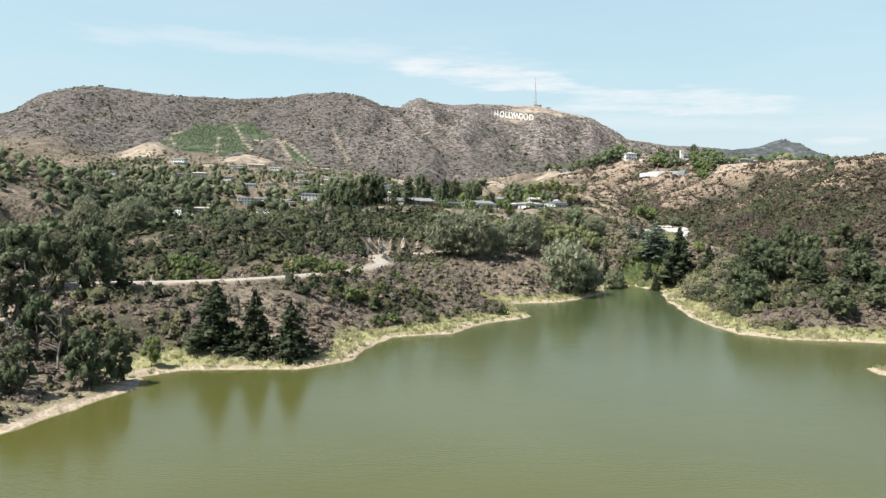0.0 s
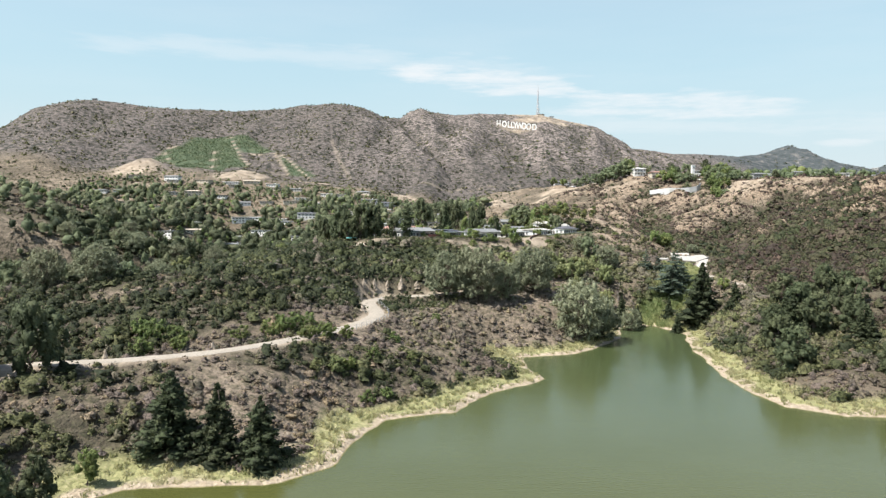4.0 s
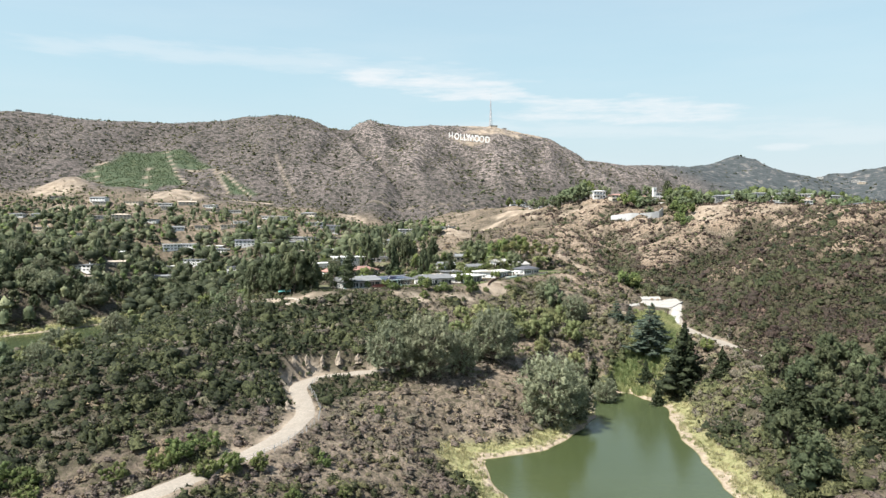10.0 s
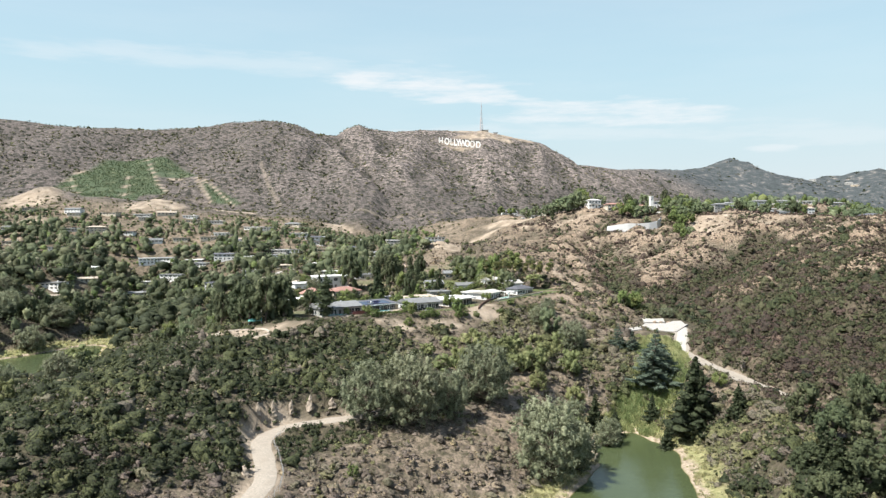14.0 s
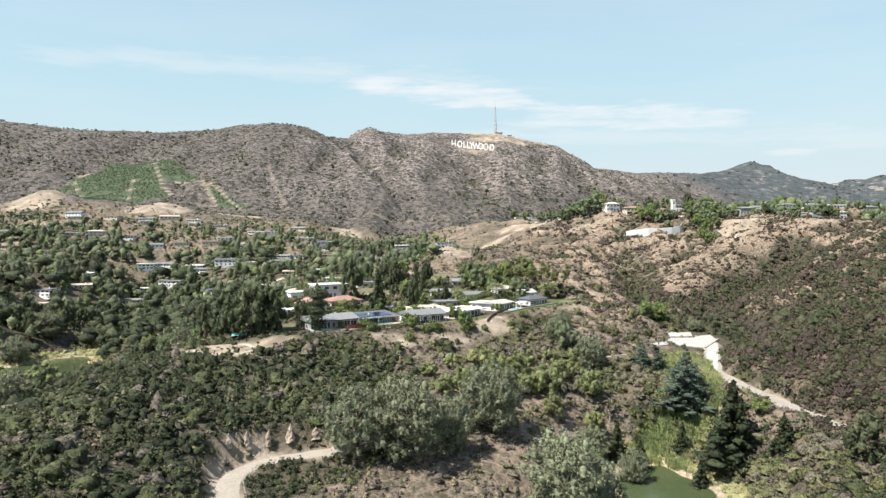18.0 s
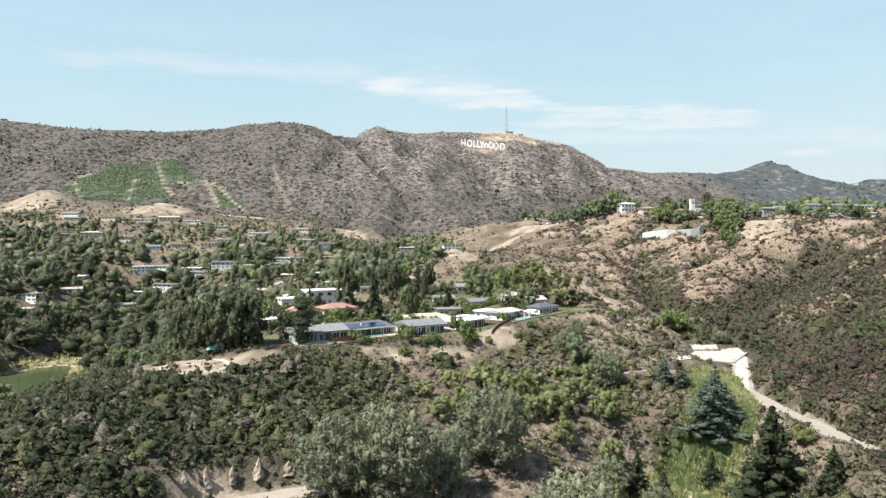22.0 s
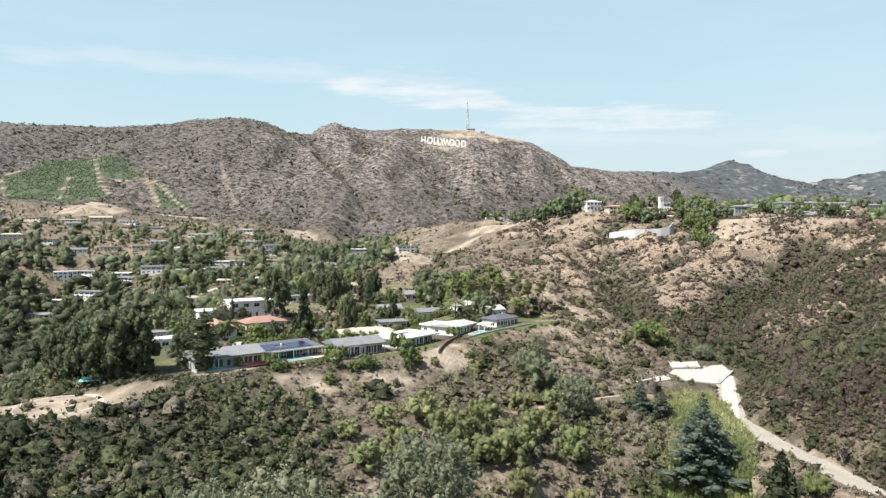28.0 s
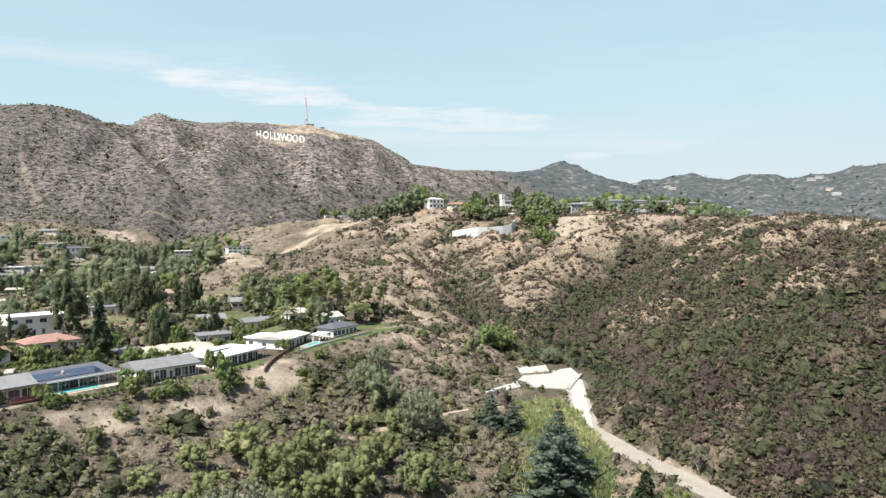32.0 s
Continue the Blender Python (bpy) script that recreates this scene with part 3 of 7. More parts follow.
def zones(x, y):
    """Shares of bare earth, vines, reeds and lawn at places."""
    bare = np.zeros(np.shape(x))
    for k, (cx, cy, rx, ry, turn) in enumerate(BARE):
        bare = np.maximum(bare, blob(x, y, cx, cy, rx, ry, turn, k))
    bare = bare * (0.40 + 0.60 * smooth(fbm(x, y, 7, 4, 97), -0.12, 0.06))
    for line, wide in ((ROAD, 5.4), (TRACK, 4.6), (LANE, 2.6)):
        bare = np.maximum(bare, 1 - smooth(along(x, y, line)[0] + 4 * fbm(x, y, 8, 3, 91), wide - 2.5, wide))
    cut = 1 - smooth(along(x + 4.0, y - 2.8, ROAD)[0] + 5 * fbm(x, y, 7, 3, 87), 1.6, 3.4)
    bare = np.maximum(bare, cut * smooth(fbm(x, y, 12, 3, 86), -0.02, 0.12))
    vines = np.zeros(np.shape(x))
    for line in VINES:
        vines = np.maximum(vines, 1 - smooth(inside(x, y, line) + 6 * fbm(x, y, 25, 3, 92), -3, 3))
    for line in VINE_PATHS:
        on = (1 - smooth(along(x, y, line)[0], 0.8, 3.2)) * (0.4 if line[0][0] > -210 else 1.0)
        bare, vines = np.maximum(bare, on), vines * (1 - on)
    sd = shore_distance(x, y)
    reeds = (1 - smooth(sd + 10 * fbm(x, y, 18, 3, 93), 7, 14)) * (sd > -3) * (0.35 + 0.65 * np.maximum(smooth(y, 150, 172), smooth(x, -60, 0)))
    reeds = np.maximum(reeds, 1 - smooth(along(x, y, REEDS)[0] + 8 * fbm(x, y, 10, 3, 94), 8, 13))
    reeds = np.maximum(reeds, 1 - smooth(along(x, y, FIELD)[0] + 10 * fbm(x, y, 10, 3, 95), 7, 13))
    lawn = np.maximum(blob(x, y, 50, 488, 9, 5, 35, 40), blob(x, y, 102, 540, 13, 6, 20, 41))
    lawn = np.maximum(lawn, blob(x, y, 36, 472, 7, 3, 28, 42))
    lawn = np.maximum(lawn, 0.55 * smooth(fbm(x, y, 16, 3, 219), -0.02, 0.10) * smooth(x, -70, -50) * (1 - smooth(x, 70, 90)) * smooth(y - 0.7 * x, 470, 480) * (1 - smooth(y, 620, 680)))
    lawn = np.maximum(lawn, 1 - smooth(along(x, y, LAWN)[0] + 3 * fbm(x, y, 9, 2, 88), 3.0, 5.0))
    return bare, vines, reeds, lawn


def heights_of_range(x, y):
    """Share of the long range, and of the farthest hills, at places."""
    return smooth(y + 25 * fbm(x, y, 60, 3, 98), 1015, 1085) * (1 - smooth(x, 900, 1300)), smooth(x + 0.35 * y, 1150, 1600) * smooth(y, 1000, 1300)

def thicket(x, y):
    """Where chaparral closes into thickets: its share, the western knoll, the eastern hill, and hollows."""
    knoll = smooth((y - 209) - 1.27 * (x + 98), 2, 22) * (1 - smooth(y, 420, 470)) * (1 - smooth(x, -25, 25)) * smooth(y, 205, 225)
    east = smooth(x, 130, 200)
    low = np.clip(hollow(x, y, 9.0) / 1.6, -1, 1)
    wide = np.clip(hollow(x, y, 24.0) / 4.0, -1, 1)
    near = lambda cx, cy, rx, ry: np.exp(-((x - cx) / rx) ** 2 - ((y - cy) / ry) ** 2)
    wet = 2.1 * fbm(x, y, 40, 4, 201) + 0.9 * fbm(x, y, 9, 2, 210) + 0.07 + 0.75 * knoll
    wet = wet - 0.36 * (1 - knoll) * (1 - smooth(y, 330, 380)) * (1 - smooth(x, 60, 90))
    wet = wet + 0.14 * near(88, 470, 40, 45) + 0.22 * near(60, 405, 55, 50) + 0.22 * near(118, 425, 30, 36) + 0.06 * near(158, 530, 30, 25) - 0.16 * east - 0.22 * near(125, 505, 34, 40)
    wet = wet + 0.40 * smooth(x, 156, 172) * (1 - smooth(x, 255, 320)) * smooth(y, 335, 365) * (1 - smooth(y, 540, 600))
    wet = wet + 0.45 * smooth(x, 150, 158) * (1 - smooth(x, 190, 215)) * smooth(y, 350, 375) * (1 - smooth(y, 435, 465))
    wet = wet + 0.35 * np.maximum(1 - smooth(along(x, y, GULLIES[0])[0], 3, 13), 1 - smooth(along(x, y, GULLIES[1])[0], 3, 11))
    wet = wet - 0.30 * smooth(x, 92, 112) * smooth(y, 478, 505) * (1 - smooth(x, 155, 170)) - 0.10 * smooth(y, 540, 640) * (1 - east)
    hills = np.maximum(east, smooth(y, 500, 600))
    wet = wet + (0.10 + 0.16 * hills) * low + 0.34 * hills * wide
    return smooth(wet, -0.10, 0.16), knoll, east, low, wide


def raw_mesh(name, verts, faces_flat, per_face):
    """A mesh from flat arrays; every face has per_face corners."""
    me = bpy.data.meshes.new(name)
    n = len(faces_flat) // per_face
    me.vertices.add(len(verts))
    me.vertices.foreach_set("co", np.asarray(verts, np.float32).ravel())
    me.loops.add(len(faces_flat))
    me.loops.foreach_set("vertex_index", np.asarray(faces_flat, np.int32))
    me.polygons.add(n)
    me.polygons.foreach_set("loop_start", np.arange(0, n * per_face, per_face, dtype=np.int32))
    me.polygons.foreach_set("loop_total", np.full(n, per_face, np.int32))
    me.update(calc_edges=True)
    me.validate()
    return me


def number(me, name, values):
    a = me.attributes.new(name, "FLOAT", "POINT")
    a.data.foreach_set("value", np.asarray(values, np.float32).ravel())


idx = np.arange(nx * ny).reshape(ny, nx)
quads = np.stack([idx[:-1, :-1], idx[:-1, 1:], idx[1:, 1:], idx[1:, :-1]], -1).reshape(-1)
ground_me = raw_mesh("ground", np.stack([GX, GY, GZ], -1).reshape(-1, 3), quads, 4)
ground_me.polygons.foreach_set("use_smooth", np.ones(len(ground_me.polygons), bool))
ground = tagged(new("ground", ground_me), "dry brown chaparral hillsides of earth and low scrub", "ground", kind="structure")
wv = [(-1200, -420, 0), (700, -420, 0), (700, 660, 0), (-1200, 660, 0)]
water_me = raw_mesh("water", wv, [0, 1, 2, 3], 4)
water = tagged(new("water", water_me), "still green reservoir water between the hills", "water", kind="structure")

z_bare, z_vines, z_reeds, z_lawn = zones(GX, GY)
for zname, zval in (("bare", z_bare), ("vines", z_vines), ("reeds", z_reeds), ("lawn", z_lawn)):
    number(ground_me, zname, zval)


def n_colour(n, l, vec, scale):
    t = n.new("ShaderNodeTexNoise")
    t.inputs["Scale"].default_value = scale
    l.new(vec, t.inputs["Vector"])
    return t.outputs["Color"]


def earth():
    m, n, l, b = nodes_of("dry_hillside_earth")
    geo = n.new("ShaderNodeNewGeometry")
    pos = geo.outputs["Position"]
    wide, mid, fine = noise_node(n, l, pos, 0.012, 5), noise_node(n, l, pos, 0.10, 5, 0.6), noise_node(n, l, pos, 0.9, 5, 0.65)
    soil = ramp_node(n, l, mid, ((0.30, (0.130, 0.105, 0.081)), (0.52, (0.220, 0.174, 0.130)), (0.72, (0.335, 0.272, 0.208))))
    soil = mix_node(n, l, range_node(n, l, wide, 0.40, 0.66), soil, (0.120, 0.096, 0.072), "MIX")
    soil = mix_node(n, l, range_node(n, l, fine, 0.35, 0.7, 0, 0.5), soil, (0.18, 0.145, 0.106))
    # leaf litter and the shade under thickets, painted as one dark tone
    soil = mix_node(n, l, math_node(n, l, "MULTIPLY", attr_node(n, "litter_shade").outputs["Fac"], 0.88), soil, mix_node(n, l, range_node(n, l, fine, 0.35, 0.65), (0.040, 0.036, 0.024), (0.085, 0.075, 0.050)))
    # a carpet of low scrub, clump by clump, with pale soil in the seams
    def clumps(scale, ragged):
        """Colour of each clump, and its share: full in the middle, none at the ragged seams."""
        warp = n.new("ShaderNodeVectorMath")
        warp.operation = "MULTIPLY_ADD"
        l.new(n_colour(n, l, pos, scale * 1.7), warp.inputs[0])
        warp.inputs[1].default_value = (0.9 / scale,) * 3
        l.new(pos, warp.inputs[2])
        v = n.new("ShaderNodeTexVoronoi")
        v.inputs["Scale"].default_value = scale
        l.new(warp.outputs[0], v.inputs["Vector"])
        d = math_node(n, l, "ADD", v.outputs["Distance"], math_node(n, l, "MULTIPLY", math_node(n, l, "SUBTRACT", noise_node(n, l, pos, scale * 2.5, 4, 0.7), 0.5), ragged))
        return v.outputs["Color"], range_node(n, l, d, 0.62, 0.36), v.outputs["Distance"]

    stops = ((0.05, (0.032, 0.037, 0.017)), (0.35, (0.062, 0.062, 0.032)), (0.60, (0.080, 0.069, 0.047)), (0.78, (0.092, 0.074, 0.054)), (0.95, (0.150, 0.120, 0.078)))
    hue_b, cover_b, dist_b = clumps(0.34, 0.9)
    hue_s, cover_s, dist_s = clumps(1.0, 0.9)
    col = mix_node(n, l, math_node(n, l, "MULTIPLY", cover_s, 0.5), soil, ramp_node(n, l, hue_s, stops))
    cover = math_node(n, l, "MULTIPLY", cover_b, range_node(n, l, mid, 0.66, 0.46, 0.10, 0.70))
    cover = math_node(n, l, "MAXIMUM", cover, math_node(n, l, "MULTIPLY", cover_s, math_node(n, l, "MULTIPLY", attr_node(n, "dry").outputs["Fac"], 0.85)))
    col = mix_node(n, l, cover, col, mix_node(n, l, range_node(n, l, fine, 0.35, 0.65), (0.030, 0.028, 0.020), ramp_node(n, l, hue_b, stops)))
    col = mix_node(n, l, math_node(n, l, "MULTIPLY", attr_node(n, "worn").outputs["Fac"], range_node(n, l, fine, 0.60, 0.40, 0.0, 0.8)), col, ramp_node(n, l, mid, ((0.3, (0.245, 0.178, 0.126)), (0.55, (0.350, 0.262, 0.190)), (0.75, (0.43, 0.338, 0.252)))))
    mount, far = attr_node(n, "mount").outputs["Fac"], attr_node(n, "far").outputs["Fac"]
    grey = ramp_node(n, l, noise_node(n, l, pos, 0.16, 6, 0.7), ((0.32, (0.155, 0.130, 0.120)), (0.52, (0.240, 0.200, 0.180)), (0.68, (0.345, 0.290, 0.250))))
    hue_m, cover_m, dist_m = clumps(0.13, 1.0)
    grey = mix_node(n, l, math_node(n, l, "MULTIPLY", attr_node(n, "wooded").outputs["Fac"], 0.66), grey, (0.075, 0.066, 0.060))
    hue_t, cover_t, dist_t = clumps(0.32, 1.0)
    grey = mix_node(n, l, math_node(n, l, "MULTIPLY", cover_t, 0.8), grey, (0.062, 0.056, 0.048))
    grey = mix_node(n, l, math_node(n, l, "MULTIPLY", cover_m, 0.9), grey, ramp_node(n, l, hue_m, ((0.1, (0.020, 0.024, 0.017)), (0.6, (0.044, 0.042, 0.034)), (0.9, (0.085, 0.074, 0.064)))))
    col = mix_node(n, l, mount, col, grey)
    # distance haze painted into the far hills as a blue-grey base colour
    hazy = ramp_node(n, l, noise_node(n, l, pos, 0.045, 8, 0.75), ((0.34, (0.036, 0.044, 0.044)), (0.53, (0.066, 0.075, 0.076)), (0.60, (0.125, 0.120, 0.112)), (0.70, (0.26, 0.235, 0.205))))
    col = mix_node(n, l, far, col, hazy)
    bare = attr_node(n, "bare").outputs["Fac"]
    tan = ramp_node(n, l, mid, ((0.3, (0.205, 0.163, 0.118)), (0.5, (0.310, 0.254, 0.190)), (0.72, (0.41, 0.35, 0.272))))
    tan = mix_node(n, l, range_node(n, l, fine, 0.4, 0.75, 0, 0.5), tan, (0.19, 0.145, 0.102))
    col = mix_node(n, l, bare, col, tan)
    row = n.new("ShaderNodeTexWave")
    row.inputs["Scale"].default_value, row.inputs["Distortion"].default_value = 0.11, 0.6
    l.new(pos, row.inputs["Vector"])
    vine = ramp_node(n, l, row.outputs["Fac"], ((0.2, (0.086, 0.100, 0.060)), (0.7, (0.052, 0.080, 0.044))))
    vine = mix_node(n, l, range_node(n, l, mid, 0.52, 0.70, 0, 0.7), vine, (0.14, 0.14, 0.075))
    col = mix_node(n, l, attr_node(n, "vines").outputs["Fac"], col, vine)
    reed = ramp_node(n, l, fine, ((0.3, (0.150, 0.160, 0.068)), (0.55, (0.260, 0.250, 0.120)), (0.75, (0.38, 0.34, 0.205))))
    col = mix_node(n, l, attr_node(n, "reeds").outputs["Fac"], col, reed)
    grass = ramp_node(n, l, fine, ((0.3, (0.055, 0.080, 0.028)), (0.7, (0.125, 0.145, 0.055))))
    col = mix_node(n, l, attr_node(n, "lawn").outputs["Fac"], col, grass)
    # wet and pale mud at the water line
    sep = n.new("ShaderNodeSeparateXYZ")
    l.new(pos, sep.inputs[0])
    mud = mix_node(n, l, range_node(n, l, fine, 0.3, 0.7), (0.25, 0.20, 0.14), (0.40, 0.335, 0.25))
    col = mix_node(n, l, range_node(n, l, math_node(n, l, "ADD", sep.outputs["Z"], math_node(n, l, "MULTIPLY", math_node(n, l, "SUBTRACT", mid, 0.5), 1.6)), 0.85, 0.50), col, mud)
    col = mix_node(n, l, range_node(n, l, sep.outputs["Z"], 0.16, 0.0), col, (0.12, 0.11, 0.04))
    l.new(col, b.inputs["Base Color"])
    b.inputs["Roughness"].default_value, b.inputs["Specular IOR Level"].default_value = 0.95, 0.15
    bump_node(n, l, b, math_node(n, l, "SUBTRACT", math_node(n, l, "MULTIPLY", fine, 0.8), math_node(n, l, "MULTIPLY", dist_b, math_node(n, l, "SUBTRACT", 1.0, bare))), 0.8, 1.1)
    return m


def lake_water():
    m, n, l, b = nodes_of("green_lake_water")
    geo = n.new("ShaderNodeNewGeometry")
    pos = geo.outputs["Position"]
    wide = noise_node(n, l, pos, 0.012, 3)
    col = mix_node(n, l, range_node(n, l, wide, 0.35, 0.65), (0.068, 0.066, 0.014), (0.077, 0.076, 0.020))
    # clearer, greener water towards the head of the lake and in the western arm
    sep = n.new("ShaderNodeSeparateXYZ")
    l.new(pos, sep.inputs[0])
    col = mix_node(n, l, range_node(n, l, sep.outputs["Y"], 40, 330), col, mix_node(n, l, range_node(n, l, wide, 0.35, 0.65), (0.046, 0.060, 0.024), (0.055, 0.071, 0.034)))
    l.new(col, b.inputs["Base Color"])
    b.inputs["Roughness"].default_value, b.inputs["IOR"].default_value = 0.14, 1.33
    k = n.new("ShaderNodeMapping")
    k.inputs["Scale"].default_value = (1.0, 1.6, 1.0)
    l.new(pos, k.inputs[0])
    rip = math_node(n, l, "ADD", noise_node(n, l, k.outputs[0], 0.9, 3), math_node(n, l, "MULTIPLY", noise_node(n, l, k.outputs[0], 0.12, 3), 1.5))
    bump_node(n, l, b, rip, 0.33, 0.11)
    return m


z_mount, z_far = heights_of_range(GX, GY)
number(ground_me, "mount", z_mount)
bulge = -hollow(GX, GY, 9.0)
worn = smooth(0.6 * bulge - 0.55 * hollow(GX, GY, 24.0) + 1.8 * fbm(GX, GY, 14, 4, 99), 0.15, 1.6) * np.maximum(smooth(GX, 95, 150) * smooth(GY, 380, 480), 0.45 * smooth(GX, 20, 60) * smooth(GY, 300, 380)) * (1 - smooth(GY, 950, 1100))
yards = smooth(fbm(GX, GY, 24, 4, 89), -0.05, 0.12) * np.maximum(0.38 * smooth(GY, 640, 720), smooth(GX, -75, -50) * smooth(GY, 500, 525) * (1 - smooth(GY, 640, 700))) * (1 - smooth(GX, 60, 95)) * smooth(GX, -520, -420) * (1 - smooth(GY, 1040, 1090))
worn = np.maximum(worn, 0.75 * smooth(GX, 92, 112) * smooth(GY, 490, 525) * (1 - smooth(GX, 165, 200)) * (1 - smooth(GY, 700, 760)))
worn = np.maximum(worn * (1 - 0.55 * smooth(GX, 165, 200) * (1 - smooth(GY, 420, 480))), yards)
number(ground_me, "worn", worn * (GZ > 2))
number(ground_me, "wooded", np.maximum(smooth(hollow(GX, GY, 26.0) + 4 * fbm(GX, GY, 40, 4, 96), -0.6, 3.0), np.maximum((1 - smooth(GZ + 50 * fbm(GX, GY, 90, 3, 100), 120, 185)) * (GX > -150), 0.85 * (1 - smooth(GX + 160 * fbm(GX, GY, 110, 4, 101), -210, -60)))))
number(ground_me, "dry", smooth(GX, 150, 185) * smooth(GY, 300, 340) * (1 - smooth(GY, 600, 700)))
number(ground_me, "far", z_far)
# where the ground carries litter and painted-in thicket shade
number(ground_me, "litter_shade", np.maximum(0.75 * (1 - smooth(GX, -90, -50)) * smooth(GX, -420, -380) * smooth(GY, 590, 620) * (1 - smooth(GY, 840, 900)), np.maximum(thicket(GX, GY)[0] * (1 - smooth(GY, 640, 700)), (0.20 + 0.75 * smooth(GX, 154, 170) * (1 - smooth(GY, 450, 560))) * smooth(GX, 105, 150) * (1 - smooth(GY, 760, 860))) * (GZ > 2) * smooth(along(GX, GY, TRACK)[0], 3.5, 6)))
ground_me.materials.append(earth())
water_me.materials.append(lake_water())


def strip(name, line, half, lift, material, label, category, edge=0.35, seed=0):
    """A road laid on the ground along a line, with worn, uneven edges."""
    pts = []
    for (ax, ay, az), (bx, by, bz) in zip(line, line[1:]):
        k = max(int(math.hypot(bx - ax, by - ay) / 2.5), 1)
        pts += [(ax + (bx - ax) * i / k, ay + (by - ay) * i / k) for i in range(k)]
    pts.append(line[-1][:2])
    p = np.array(pts)
    for _ in range(6):
        p[1:-1] = (p[:-2] + 2 * p[1:-1] + p[2:]) / 4
    d = np.gradient(p, axis=0)
    d /= np.linalg.norm(d, axis=1)[:, None]
    side = np.stack([-d[:, 1], d[:, 0]], 1)
    rows = []
    for s in (-1.0, -0.5, 0.0, 0.5, 1.0):
        w = half * s + (edge * 2 * fbm(p[:, 0] * 1.0, p[:, 1], 5, 3, 7 + seed + int(3 * s)) if abs(s) == 1 else 0)
        q = p + side * np.reshape(w, (-1, 1)) if np.ndim(w) else p + side * w
        rows.append(np.column_stack([q, ground_z(q[:, 0], q[:, 1]) + (lift if abs(s) < 1 else lift * 0.3)]))
    v = np.stack(rows, 1)
    i = np.arange(len(p) * 5).reshape(-1, 5)
    f = np.stack([i[:-1, :-1], i[:-1, 1:], i[1:, 1:], i[1:, :-1]], -1).reshape(-1)
    me = raw_mesh(name, v.reshape(-1, 3), f, 4)
    me.materials.append(material)
    me.polygons.foreach_set("use_smooth", np.ones(len(me.polygons), bool))
    return tagged(new(name, me), label, category, kind="structure")


strip("dirt_road", ROAD, 3.0, 0.30, M_DIRT, "pale winding dirt road cut into the scrub hillside", "road")
strip("dirt_track", TRACK, 3.5, 0.30, M_TRACK, "pale dirt track below the concrete basin", "road", seed=5)
strip("footpath", LANE[4:], 1.2, 0.20, M_BANK, "narrow dirt footpath between the trees", "path", seed=9)
strip("concrete_ramp", ((164.5, 481, 0), (157, 463, 0), (148.6, 443.5, 0)), 2.9, 0.42, M_CONCRETE, "white concrete ramp beside the basin", "ramp", 0.1, 3)

strip("lane", ((-122, 706, 0), (-115, 730, 0), (-108, 750, 0), (-90, 767, 0), (-79, 783, 0), (-62, 788, 0)), 3.0, 0.4, M_CONCRETE, "pale paved lane winding up between the houses", "road", 0.2, 14)
strip("loop_path", LOOP, 0.8, 0.16, M_DIRT, "pale trodden footpath looping round the hilltop clearing", "path", 0.2, 12)

# ---- plants ----
def unit(v):
    return v / np.maximum(np.linalg.norm(v, axis=-1, keepdims=True), 1e-9)


def leaf_tris(rng, p, normal, size, jitter=0.6, slim=0.8):
    """One small triangle, a spray of leaves, at each point, facing roughly along its normal."""
    nrm = unit(normal + jitter * rng.normal(size=p.shape))
    t = unit(np.cross(nrm, unit(rng.normal(size=p.shape))))
    b = np.cross(nrm, t)
    s = (size * rng.uniform(0.6, 1.35, len(p)))[:, None]
    return np.stack([p + t * s, p - t * 0.5 * s + b * slim * s, p - t * 0.5 * s - b * slim * s], 1)


def sphere_dirs(rng, n, low=-0.35):
    z = rng.uniform(low, 1, n)
    a = rng.uniform(0, 2 * math.pi, n)
    r = np.sqrt(np.maximum(1 - z * z, 0))
    return np.stack([r * np.cos(a), r * np.sin(a), z], 1)


def cores(rng, centre, ext, segs=7, rings=(0.82, 0.35, -0.2), rough=0.30):
    """Lumpy closed-topped bodies, one for each centre: vertices, triangles and how many vertices each."""
    n, k = len(centre), len(rings)
    a = 2 * math.pi * np.arange(segs) / segs
    d = [np.array([[0, 0, 1.0]])] + [np.stack([np.cos(a + 0.5 * i) * math.sqrt(1 - z * z), np.sin(a + 0.5 * i) * math.sqrt(1 - z * z), np.full(segs, z)], 1) for i, z in enumerate(rings)]
    d = np.concatenate(d)
    v = centre[:, None, :] + d[None] * ext[:, None, :] * rng.uniform(1 - rough * 1.6, 1 + rough, (n, len(d), 1))
    f = []
    for i in range(segs):
        j = (i + 1) % segs
        f.append((0, 1 + i, 1 + j))
        for r in range(k - 1):
            p, q = 1 + r * segs, 1 + (r + 1) * segs
            f += [(p + i, q + i, q + j), (p + i, q + j, p + j)]
    f = np.array(f)
    return v.reshape(-1, 3), (f[None] + (np.arange(n) * len(d))[:, None, None]).reshape(-1, 3), len(d)


def leafy_mesh(name, body, faces, body_tone, tris, tone, material):
    """Smooth bodies and loose leaf sprays in one mesh."""
    v = np.concatenate([body, tris.reshape(-1, 3)])
    f = np.concatenate([faces.ravel(), len(body) + np.arange(len(tris) * 3)])
    me = raw_mesh(name, v, f, 3)
    number(me, "tone", np.concatenate([body_tone, np.repeat(tone, 3)]))
    me.materials.append(material)
    return me


def tri_mesh(name, tris, tone, material):
    return leafy_mesh(name, np.zeros((0, 3)), np.zeros((0, 3), int), np.zeros(0), tris, tone, material)


